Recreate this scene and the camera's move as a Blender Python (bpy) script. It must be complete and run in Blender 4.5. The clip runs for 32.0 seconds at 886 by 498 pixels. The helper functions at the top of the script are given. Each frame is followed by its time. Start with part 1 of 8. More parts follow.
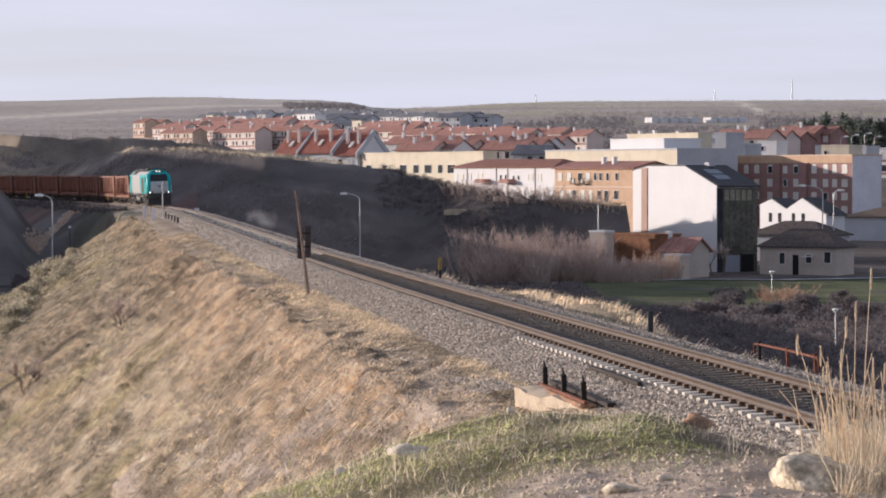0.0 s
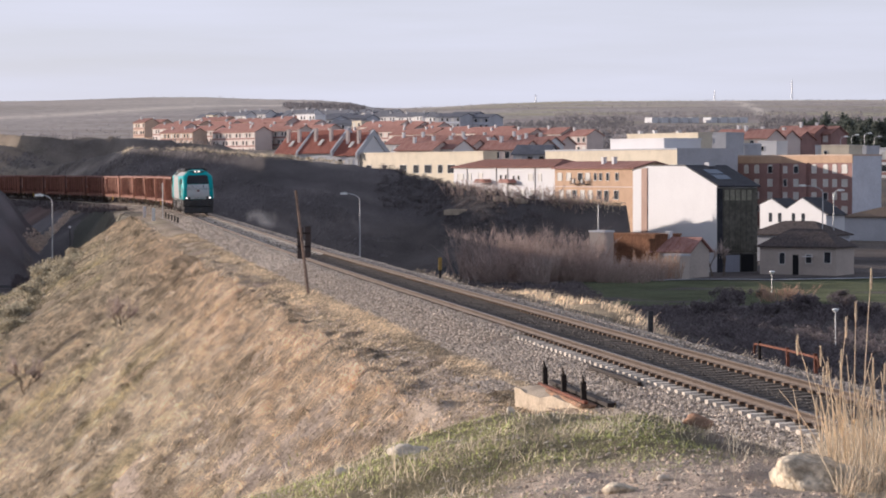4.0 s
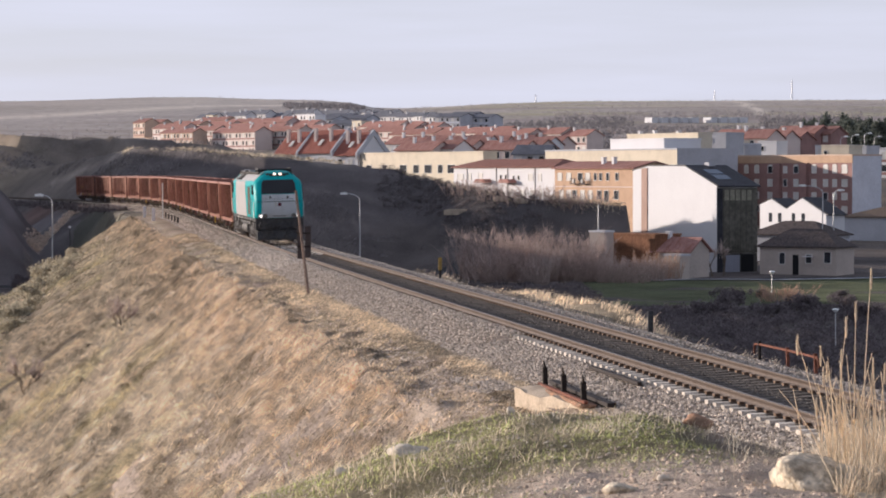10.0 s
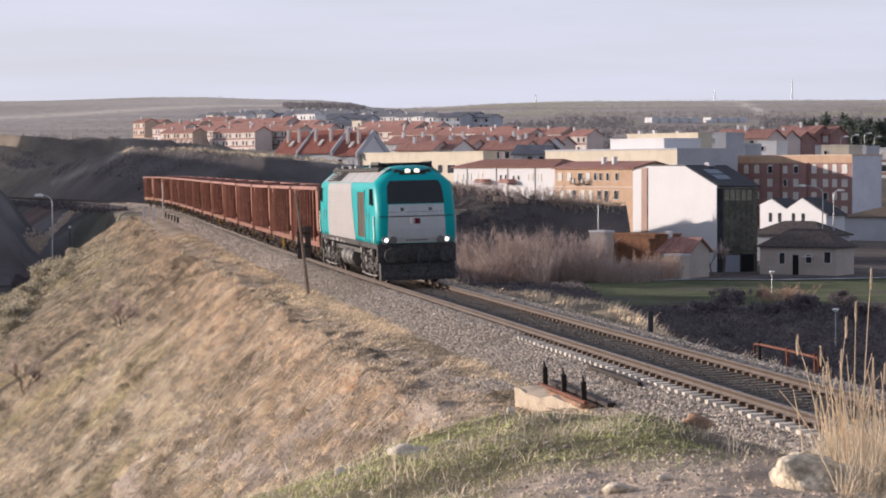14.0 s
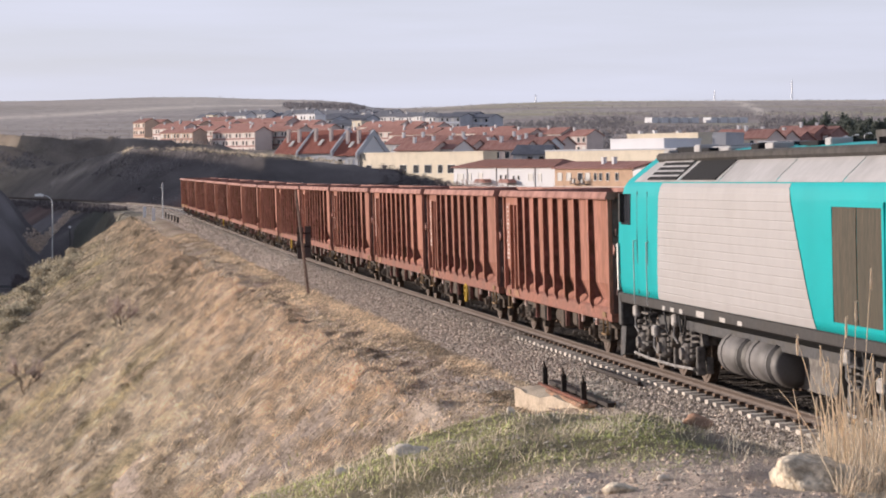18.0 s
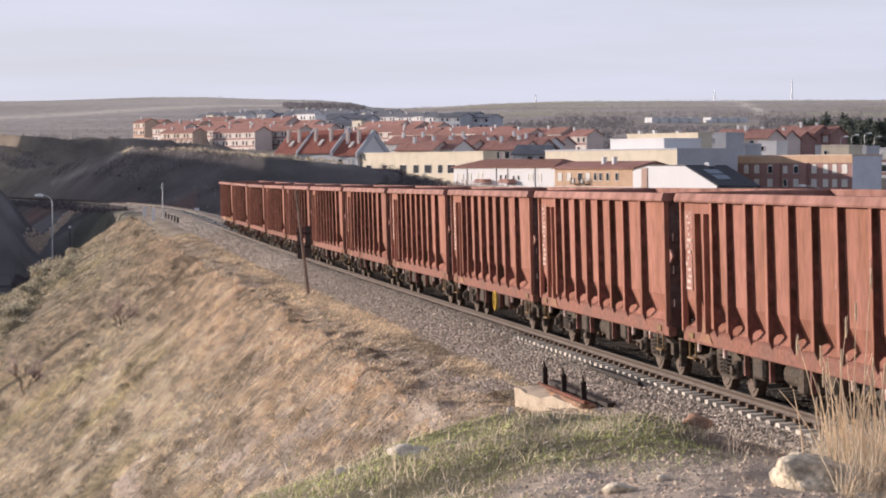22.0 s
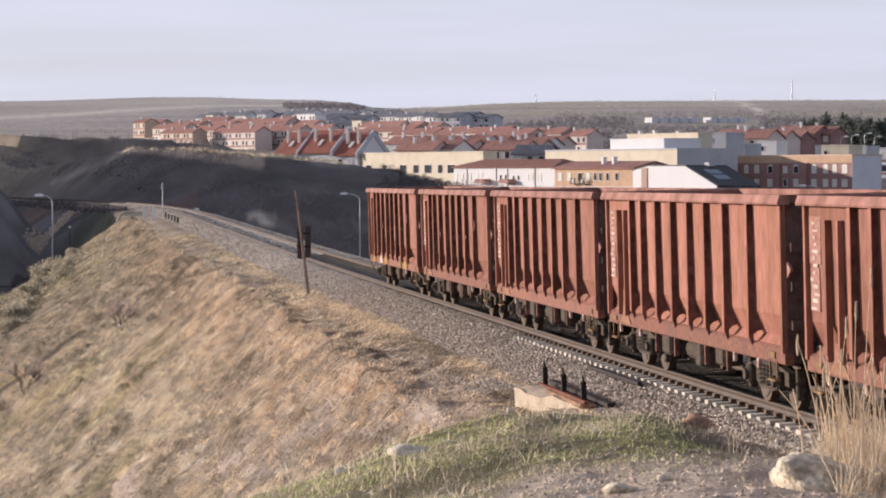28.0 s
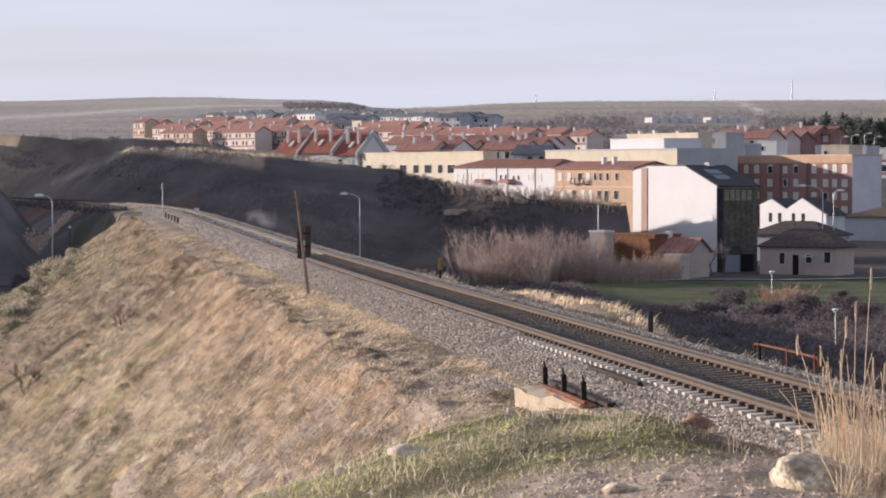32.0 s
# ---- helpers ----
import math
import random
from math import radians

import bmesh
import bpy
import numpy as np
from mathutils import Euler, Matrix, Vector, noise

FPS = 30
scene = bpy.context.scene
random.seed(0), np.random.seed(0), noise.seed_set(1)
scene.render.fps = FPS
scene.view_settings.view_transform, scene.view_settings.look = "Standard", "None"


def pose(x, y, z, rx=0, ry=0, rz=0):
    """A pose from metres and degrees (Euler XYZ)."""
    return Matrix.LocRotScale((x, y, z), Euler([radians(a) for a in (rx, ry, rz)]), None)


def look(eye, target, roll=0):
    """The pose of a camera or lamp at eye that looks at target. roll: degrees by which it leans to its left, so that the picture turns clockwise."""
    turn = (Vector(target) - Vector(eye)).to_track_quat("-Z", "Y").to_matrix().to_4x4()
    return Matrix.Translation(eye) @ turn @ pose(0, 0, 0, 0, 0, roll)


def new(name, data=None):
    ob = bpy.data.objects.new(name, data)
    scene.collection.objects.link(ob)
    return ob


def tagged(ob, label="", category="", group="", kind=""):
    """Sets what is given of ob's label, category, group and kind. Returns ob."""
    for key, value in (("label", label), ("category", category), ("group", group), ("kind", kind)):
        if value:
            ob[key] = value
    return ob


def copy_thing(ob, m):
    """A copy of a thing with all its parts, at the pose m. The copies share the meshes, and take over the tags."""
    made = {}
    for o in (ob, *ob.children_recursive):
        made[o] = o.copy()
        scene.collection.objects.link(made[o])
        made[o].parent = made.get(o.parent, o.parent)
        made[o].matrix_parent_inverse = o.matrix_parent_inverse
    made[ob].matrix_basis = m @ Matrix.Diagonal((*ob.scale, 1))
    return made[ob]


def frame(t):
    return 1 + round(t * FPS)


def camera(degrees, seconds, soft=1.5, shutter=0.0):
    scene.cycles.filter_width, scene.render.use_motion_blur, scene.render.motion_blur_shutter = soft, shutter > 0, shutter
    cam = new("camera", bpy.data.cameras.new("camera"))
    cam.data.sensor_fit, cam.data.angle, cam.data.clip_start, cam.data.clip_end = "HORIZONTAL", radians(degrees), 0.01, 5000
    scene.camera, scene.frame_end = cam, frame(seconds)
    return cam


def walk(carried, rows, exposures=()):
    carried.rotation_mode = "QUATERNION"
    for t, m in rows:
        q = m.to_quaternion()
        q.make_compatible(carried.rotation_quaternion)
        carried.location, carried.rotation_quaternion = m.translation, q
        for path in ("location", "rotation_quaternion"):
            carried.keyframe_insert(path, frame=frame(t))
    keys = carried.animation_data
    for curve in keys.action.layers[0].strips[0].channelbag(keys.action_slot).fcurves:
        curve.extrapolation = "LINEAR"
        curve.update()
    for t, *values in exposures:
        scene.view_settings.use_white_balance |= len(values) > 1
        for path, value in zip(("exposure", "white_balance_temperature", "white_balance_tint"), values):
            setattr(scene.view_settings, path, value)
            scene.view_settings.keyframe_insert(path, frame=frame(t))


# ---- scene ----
# camera: stands still on a grassy knoll beside the line
EYE = Vector((0.0, 0.0, 3.718))
cam = camera(18.0, 32.0, soft=1.9)
VIEW = look(EYE, (0.0, 1000.0, 3.718 - 27.0))
walk(cam, [(0.0, VIEW), (32.0, VIEW)], exposures=[(0.0, 0.57, 6400.0, 14.0), (32.0, 0.57, 6400.0, 14.0)])

# ------------------------------------------------------------ world and sun
SUN_AZ = radians(60.0)      # to the left of the view
SUN_EL = radians(9.0)
world = bpy.data.worlds.new("world")
scene.world = world
world.use_nodes = True
wn, wl = world.node_tree.nodes, world.node_tree.links
wn.clear()
w_out = wn.new("ShaderNodeOutputWorld")
w_bg = wn.new("ShaderNodeBackground")
w_sky = wn.new("ShaderNodeTexSky")
w_sky.sky_type = "NISHITA"
w_sky.sun_disc = False
w_sky.sun_elevation = SUN_EL
w_sky.sun_rotation = -SUN_AZ
w_sky.dust_density = 1.0
w_sky.ozone_density = 2.0
w_tc = wn.new("ShaderNodeTexCoord")
w_map = wn.new("ShaderNodeMapping")
w_map.inputs["Scale"].default_value = (2.5, 2.5, 30.0)
w_noise = wn.new("ShaderNodeTexNoise")
w_noise.inputs["Scale"].default_value = 1.6
w_noise.inputs["Detail"].default_value = 6.0
w_noise.inputs["Roughness"].default_value = 0.55
w_ramp = wn.new("ShaderNodeValToRGB")
w_ramp.color_ramp.elements[0].position = 0.30
w_ramp.color_ramp.elements[0].color = (0.72, 0.72, 0.72, 1)
w_ramp.color_ramp.elements[1].position = 0.72
w_ramp.color_ramp.elements[1].color = (0.97, 0.97, 0.97, 1)
w_mix = wn.new("ShaderNodeMix")
w_mix.data_type = "RGBA"
w_mix.inputs[7].default_value = (7.3, 7.6, 8.9, 1.0)      # thin high cloud
wl.new(w_tc.outputs["Generated"], w_map.inputs["Vector"])
wl.new(w_map.outputs["Vector"], w_noise.inputs["Vector"])
wl.new(w_noise.outputs["Fac"], w_ramp.inputs["Fac"])
w_sep = wn.new("ShaderNodeSeparateXYZ")
wl.new(w_tc.outputs["Generated"], w_sep.inputs[0])
w_fade = wn.new("ShaderNodeMapRange")
w_fade.interpolation_type = "SMOOTHSTEP"
w_fade.inputs["From Min"].default_value, w_fade.inputs["From Max"].default_value = 0.0, 0.42
w_fade.inputs["To Min"].default_value, w_fade.inputs["To Max"].default_value = 1.0, 0.50
wl.new(w_sep.outputs["Z"], w_fade.inputs["Value"])
w_mul = wn.new("ShaderNodeMath")
w_mul.operation = "MULTIPLY"
wl.new(w_ramp.outputs["Color"], w_mul.inputs[0])
wl.new(w_fade.outputs[0], w_mul.inputs[1])
wl.new(w_mul.outputs[0], w_mix.inputs[0])
wl.new(w_sky.outputs["Color"], w_mix.inputs[6])
wl.new(w_mix.outputs[2], w_bg.inputs["Color"])
w_bg.inputs["Strength"].default_value = 0.0695
wl.new(w_bg.outputs["Background"], w_out.inputs["Surface"])

sun = new("sun", bpy.data.lights.new("sun", "SUN"))
sun.data.energy = 4.3
sun.data.angle = radians(0.6)
sun.data.color = (1.0, 0.87, 0.74)
sun_dir = Vector((-math.sin(SUN_AZ) * math.cos(SUN_EL), math.cos(SUN_AZ) * math.cos(SUN_EL), math.sin(SUN_EL)))
sun.matrix_world = look(sun_dir * 900.0, (0.0, 0.0, 0.0))


# ------------------------------------------------------------ materials
def material(name, colour, rough=0.7, metal=0.0, grain=None, vary=0.25, stain=None, bump=0.0, rand=0.0, second=None, stretch=(1, 1, 1), spec=0.12, island=False):
    """A node material: colour varied by a fine grain and a coarse stain (metres), with bump; second: the colour of the stains."""
    m = bpy.data.materials.new(name)
    m.use_nodes = True
    n, l = m.node_tree.nodes, m.node_tree.links
    b = n["Principled BSDF"]
    b.inputs["Roughness"].default_value = rough
    b.inputs["Metallic"].default_value = metal
    b.inputs["Specular IOR Level"].default_value = spec
    c4 = (*colour, 1.0)
    if not grain and not stain and not rand:
        b.inputs["Base Color"].default_value = c4
        return m
    tc = n.new("ShaderNodeTexCoord")
    mp = n.new("ShaderNodeMapping")
    mp.inputs["Scale"].default_value = stretch
    l.new(tc.outputs["Object"], mp.inputs["Vector"])
    rgb = n.new("ShaderNodeRGB")
    rgb.outputs[0].default_value = c4
    last = rgb.outputs[0]
    if stain:
        t = n.new("ShaderNodeTexNoise")
        t.inputs["Scale"].default_value = 1.0 / stain
        t.inputs["Detail"].default_value = 5.0
        t.inputs["Roughness"].default_value = 0.62
        l.new(mp.outputs[0], t.inputs["Vector"])
        r = n.new("ShaderNodeValToRGB")
        r.color_ramp.elements[0].position, r.color_ramp.elements[1].position = 0.42, 0.66
        l.new(t.outputs["Fac"], r.inputs["Fac"])
        mx = n.new("ShaderNodeMix")
        mx.data_type = "RGBA"
        l.new(r.outputs["Color"], mx.inputs[0])
        l.new(last, mx.inputs[6])
        mx.inputs[7].default_value = (*(second or [q * (1 - vary) for q in colour]), 1.0)
        last = mx.outputs[2]
    if grain:
        t = n.new("ShaderNodeTexNoise")
        t.inputs["Scale"].default_value = 1.0 / grain
        t.inputs["Detail"].default_value = 4.0
        l.new(mp.outputs[0], t.inputs["Vector"])
        hs = n.new("ShaderNodeHueSaturation")
        mr = n.new("ShaderNodeMapRange")
        mr.inputs["From Min"].default_value, mr.inputs["From Max"].default_value = 0.3, 0.7
        mr.inputs["To Min"].default_value, mr.inputs["To Max"].default_value = 1 - vary, 1 + vary
        l.new(t.outputs["Fac"], mr.inputs["Value"])
        l.new(mr.outputs[0], hs.inputs["Value"])
        l.new(last, hs.inputs["Color"])
        last = hs.outputs["Color"]
        if bump:
            bp = n.new("ShaderNodeBump")
            bp.inputs["Strength"].default_value = bump
            bp.inputs["Distance"].default_value = grain * 0.5
            l.new(t.outputs["Fac"], bp.inputs["Height"])
            l.new(bp.outputs["Normal"], b.inputs["Normal"])
    if rand:
        hs = n.new("ShaderNodeHueSaturation")
        mr = n.new("ShaderNodeMapRange")
        mr.inputs["To Min"].default_value, mr.inputs["To Max"].default_value = 1 - rand, 1 + rand
        if island:
            src = n.new("ShaderNodeNewGeometry").outputs["Random Per Island"]
        else:
            src = n.new("ShaderNodeObjectInfo").outputs["Random"]
        l.new(src, mr.inputs["Value"])
        l.new(mr.outputs[0], hs.inputs["Value"])
        l.new(last, hs.inputs["Color"])
        last = hs.outputs["Color"]
    l.new(last, b.inputs["Base Color"])
    return m


def glow(name, colour, strength):
    m = bpy.data.materials.new(name)
    m.use_nodes = True
    b = m.node_tree.nodes["Principled BSDF"]
    b.inputs["Base Color"].default_value = (*colour, 1)
    b.inputs["Emission Color"].default_value = (*colour, 1)
    b.inputs["Emission Strength"].default_value = strength
    return m


# ------------------------------------------------------------ mesh helpers
def part(name, bm, mat, parent=None, label="", smooth=False):
    """Links a bmesh as one mesh object under a thing or a part."""
    me = bpy.data.meshes.new(name)
    bm.to_mesh(me)
    bm.free()
    for q in (mat if isinstance(mat, (list, tuple)) else [mat]):
        me.materials.append(q)
    if smooth:
        me.shade_smooth()
    ob = new(name, me)
    if parent:
        ob.parent = parent
    if label:
        ob["label"] = label
    return ob


def share(name, me, parent, m):
    ob = new(name, me)
    ob.parent = parent
    ob.matrix_basis = m
    return ob


def thing(name, m, label, category, group="", kind=""):
    ob = new(name)
    ob.matrix_basis = m
    ob.empty_display_size = 0.2
    return tagged(ob, label, category, group, kind)


def add_box(bm, x0, x1, y0, y1, z0, z1, bevel=0.0, mi=0):
    g = bmesh.ops.create_cube(bm, size=1.0)
    vs = g["verts"]
    for v in vs:
        v.co = Vector((x0 + (v.co.x + 0.5) * (x1 - x0), y0 + (v.co.y + 0.5) * (y1 - y0), z0 + (v.co.z + 0.5) * (z1 - z0)))
    if mi:
        for f in {f for v in vs for f in v.link_faces}:
            f.material_index = mi
    if bevel:
        es = list({e for v in vs for e in v.link_edges})
        bmesh.ops.bevel(bm, geom=es, offset=bevel, segments=1, affect="EDGES")
    return vs


def add_cyl(bm, p, q, r0, r1=None, n=10, caps=True):
    """A tapered cylinder from p to q."""
    p, q = Vector(p), Vector(q)
    r1 = r0 if r1 is None else r1
    a = (q - p)
    rot = a.to_track_quat("Z", "Y").to_matrix()
    ring0 = [bm.verts.new(p + rot @ Vector((math.cos(k * math.tau / n) * r0, math.sin(k * math.tau / n) * r0, 0))) for k in range(n)]
    ring1 = [bm.verts.new(q + rot @ Vector((math.cos(k * math.tau / n) * r1, math.sin(k * math.tau / n) * r1, 0))) for k in range(n)]
    for k in range(n):
        bm.faces.new((ring0[k], ring0[(k + 1) % n], ring1[(k + 1) % n], ring1[k]))
    if caps:
        bm.faces.new(ring0[::-1])
        bm.faces.new(ring1)


def add_tube(bm, pts, r, n=8):
    """A bent tube through the given places, in one piece."""
    pts = [Vector(p) for p in pts]
    rings = []
    for i, p in enumerate(pts):
        d = (pts[min(i + 1, len(pts) - 1)] - pts[max(i - 1, 0)]).normalized()
        side = d.orthogonal().normalized() if not rings else (last - d * last.dot(d)).normalized()
        last = side
        up = d.cross(side)
        rings.append([bm.verts.new(p + (side * math.cos(k * math.tau / n) + up * math.sin(k * math.tau / n)) * r) for k in range(n)])
    for a, b in zip(rings[:-1], rings[1:]):
        for k in range(n):
            bm.faces.new((a[k], a[(k + 1) % n], b[(k + 1) % n], b[k]))
    bm.faces.new(rings[0][::-1])
    bm.faces.new(rings[-1])


def add_prism(bm, outline, y0, y1, axis="y"):
    """Extrudes an outline of (a, b) points from y0 to y1: (x, z) along y, or (y, z) along x."""
    def at(a, b, t):
        return (a, t, b) if axis == "y" else ((t, a, b) if axis == "x" else (a, b, t))
    v0 = [bm.verts.new(at(a, b, y0)) for a, b in outline]
    v1 = [bm.verts.new(at(a, b, y1)) for a, b in outline]
    n = len(outline)
    for k in range(n):
        bm.faces.new((v0[k], v0[(k + 1) % n], v1[(k + 1) % n], v1[k]))
    bm.faces.new(v0[::-1])
    bm.faces.new(v1)
    bmesh.ops.recalc_face_normals(bm, faces=bm.faces)


def mesh_from(name, verts, faces, mats, smooth=False, parent=None):
    me = bpy.data.meshes.new(name)
    verts = np.asarray(verts, dtype=np.float32)
    faces = np.asarray(faces, dtype=np.int32)
    k = faces.shape[1]
    me.vertices.add(len(verts))
    me.vertices.foreach_set("co", verts.ravel())
    me.loops.add(faces.size)
    me.loops.foreach_set("vertex_index", faces.ravel())
    me.polygons.add(len(faces))
    me.polygons.foreach_set("loop_start", np.arange(0, faces.size, k, dtype=np.int32))
    me.update(calc_edges=True)
    for q in (mats if isinstance(mats, (list, tuple)) else [mats]):
        me.materials.append(q)
    if smooth:
        me.shade_smooth()
    ob = new(name, me)
    if parent:
        ob.parent = parent
    return ob


# ------------------------------------------------------------ the line of the track
RAIL_U = 0.868
CANT = 0.0252
LS = np.concatenate([np.arange(-330.0, -20.0, 4.0), np.arange(-20.0, 640.0, 1.0)])
_k = np.interp(LS, [-60, -20, 0, 40, 80, 130, 190, 260, 330, 400, 460, 640], [0, 0.4, 0.714, -0.248, 0.225, -0.219, 0.167, -0.927, -2.19, -1.6, -2.6, -3.0]) / 1000.0
_ds = np.diff(LS)
_t = np.concatenate([[0], np.cumsum((_k[1:] + _k[:-1]) / 2 * _ds)])
_i0 = int(np.argmin(abs(LS)))
LT = _t - _t[_i0] - 0.1429
_dx, _dy = np.sin(LT), np.cos(LT)
LX = np.concatenate([[0], np.cumsum((_dx[1:] + _dx[:-1]) / 2 * _ds)])
LY = np.concatenate([[0], np.cumsum((_dy[1:] + _dy[:-1]) / 2 * _ds)])
LX, LY = LX - LX[_i0] + 6.719, LY - LY[_i0] + 42.956
LZ = np.interp(LS, [-330, 0, 50, 120, 260, 640], [0.6, 0, -0.185, -0.332, -0.04, -0.04])
LZ = np.convolve(np.pad(LZ, 10, mode="edge"), np.ones(21) / 21, mode="valid")


def on_line(s, u=0.0, dz=0.0):
    """The place at s metres along the track (away from the camera), u to the right of it, dz above the rails' tops."""
    x, y, z, t = (np.interp(s, LS, a) for a in (LX, LY, LZ, LT))
    return Vector((x + u * math.cos(t), y - u * math.sin(t), z + dz + u * CANT))


def line_pose(s, half):
    """The pose of a vehicle whose middle is at s, carried at half metres before and behind; it faces down the line (towards s = 0)."""
    a, b = on_line(s - half), on_line(s + half)
    fwd = (a - b).normalized()
    t = np.interp(s, LS, LT)
    left = Vector((math.cos(t), -math.sin(t), CANT))
    up = fwd.cross(left).normalized()
    left = up.cross(fwd).normalized()
    c = (a + b) / 2
    return Matrix(((fwd.x, left.x, up.x, c.x), (fwd.y, left.y, up.y, c.y), (fwd.z, left.z, up.z, c.z), (0, 0, 0, 1)))


def line_coords(x, y):
    """s and u of the nearest place on the line, for arrays x, y."""
    s_out, u_out = np.empty_like(x), np.empty_like(x)
    ks = np.arange(0, len(LS), 3)
    for a in range(0, len(x), 20000):
        b = slice(a, a + 20000)
        d2 = (x[b, None] - LX[ks][None]) ** 2 + (y[b, None] - LY[ks][None]) ** 2
        i = ks[np.argmin(d2, axis=1)]
        ex, ey = x[b] - LX[i], y[b] - LY[i]
        s_out[b] = LS[i] + ex * np.sin(LT[i]) + ey * np.cos(LT[i])
        u_out[b] = ex * np.cos(LT[i]) - ey * np.sin(LT[i])
    return s_out, u_out


# ------------------------------------------------------------ the lie of the land
def smooth(a, b, x):
    t = np.clip((x - a) / (b - a), 0, 1)
    return t * t * (3 - 2 * t)


_LAT = np.random.default_rng(77).uniform(-1, 1, (256, 256))


def lattice(p, q):
    """Value noise, smooth between the points of a lattice."""
    i, j = np.floor(p).astype(int), np.floor(q).astype(int)
    a, b = p - i, q - j
    a, b = a * a * (3 - 2 * a), b * b * (3 - 2 * b)
    i0, j0, i1, j1 = i % 256, j % 256, (i + 1) % 256, (j + 1) % 256
    return (_LAT[i0, j0] * (1 - a) + _LAT[i1, j0] * a) * (1 - b) + (_LAT[i0, j1] * (1 - a) + _LAT[i1, j1] * a) * b


def waves(x, y, size, seed=0.0):
    """Uneven ground in three sizes, the largest about that many metres, from about -1 to 1."""
    p, q = np.asarray(x, float) / size + 17.3 * seed, np.asarray(y, float) / size + 5.9 * seed
    return 1.1 * (lattice(p, q) * 0.6 + lattice(1.97 * p + 31.7, 2.03 * q + 11.1) * 0.3 + lattice(4.1 * p + 3.3, 3.9 * q + 57.9) * 0.15)


_rl = random.Random(19)
LEDGES = [(15.0 + 2.6 * k + _rl.uniform(-1.4, 1.4), -4.75 + _rl.gauss(0, 0.42), _rl.uniform(0.2, 0.45) + 0.003 * k, _rl.uniform(0.10, 0.20) + 0.006 * k) for k in range(36)]      # small washed-out steps across the slope's edge


def crest_y(x):
    """How far off the crest of the spur lies."""
    return 395 + 1.3 * np.maximum(0, -25 - x) - 23 * smooth(-8, 10, x)


def town_base(x, y):
    return np.interp(y, [370, 420, 470, 600, 800, 1000, 1500, 2200], [-9.1, -7.5, -5.5, -1.0, 6.0, 12.0, 26.0, 40.0])


def land(x, y):
    x, y = np.asarray(x, float), np.asarray(y, float)
    shape = x.shape
    x, y = x.ravel(), y.ravel()
    s, u = line_coords(x, y)
    az = np.arctan2(x, np.maximum(y, 1e-3))
    r = np.hypot(x, y)
    # valley floor, then the town's slope and the far hills
    n = town_base(x, y) + 0.25 * waves(x, y, 25.0)
    crest = np.interp(np.degrees(az), [-60, -14, -9.0, -7.9, -6.8, -5.9, -4.8, -3.6, -2.6, -1.9, -1.45, -0.9, 0.0, 0.9, 2.5, 5.0, 9.0, 14.0, 60.0],
                      [60, 84, 84, 85, 87, 88.5, 88.5, 86, 85, 82, 76, 75, 77, 80, 83, 84.5, 86, 86, 70])
    rise = smooth(1500, 3300, y + 0 * x)
    n = n * (1 - rise) + (crest + 1.2 * waves(x, y, 160.0)) * rise
    n = np.where(y > 3300, crest - (y - 3300) * 0.02, n)
    # the spur behind the line, falling towards the town
    yc = crest_y(x)
    zc = np.interp(x * 395 / np.minimum(yc, 395), [-140, -62, -47, -38.6, -27.4, -19.5, -13.1, -6.7, 1.3, 9.2, 17.2, 26.0, 27.4], [10, 8.2, 7.9, 7.5, 6.5, 5.8, 5.25, 4.3, 2.3, 0.95, 0.15, -0.7, -11.0])
    zc = EYE.z + (zc - EYE.z) * np.minimum(yc, 395) / 395 + 0.25 * waves(x, y, 5.0, 2.0) + 0.12 * waves(x, y, 1.6, 6.0)
    spur = np.where(y < yc, zc - (yc - y) * (0.36 + 0.4 * smooth(5, 14, x)), zc - (y - yc) * 0.27)
    n = np.maximum(n, np.where(spur > -9.5, spur, -99))
    # a bluff farther back
    zb = np.interp(x, [-160, -95, -84, -60, -44, -38, -30], [11.6, 11.6, 11.4, 10.7, 9.6, 7.5, -5]) + 0.3 * waves(x, y, 6.0, 1.0)
    yb = 540 + 1.7 * np.maximum(0, -81 - x) + 4.5 * waves(x, y, 11.0, 4.0)
    bluff = np.where(y < yb, zb - (yb - y) * 1.1, zb - (y - yb) * 0.15)
    n = np.maximum(n, np.where(bluff > -9.5, bluff, -99))
    # the high ground to the left of the line, behind which the evening sun stands
    v, w = 0.5 * x + 0.866 * y, -0.866 * x + 0.5 * y
    hv = np.interp(v, [190, 225, 247, 286, 295.5, 297.5, 302, 310, 316, 322, 330, 336, 346, 358, 375, 395, 430, 452], [0, 14, 20.4, 19.0, 18.2, 22.9, 23.1, 23.4, 23.8, 24.2, 23.4, 22.2, 20.3, 19.3, 15, 11, 8.5, 3])
    ridge = np.where(w < 340, hv - (340 - w) * 0.36, hv - np.maximum(0, w - 430) * 0.2)
    n = np.maximum(n, np.where((x < -40) & (ridge > -9.5), ridge, -99))
    mound = 7.5 - 0.55 * np.hypot((x + 82) * 0.8, (y - 397) * 0.6) + 0.3 * waves(x, y, 4.0, 3.0)
    n = np.maximum(n, np.where(mound > -9.0, mound, -99))
    n = np.where((u < -4) & (s > 256) & (y < 350) & (x > -75), np.minimum(n, -7.6), n)
    bank = np.minimum(3.0 + 0.9 * waves(x, y, 7.0, 3.0) + 0.12 * (-60 - x), -7.8 + (-47.0 - x + 1.6 * waves(x, y, 6.0, 14.0)) * 1.0) - 0.5 * np.maximum(0, np.abs(y - 345) - 12)
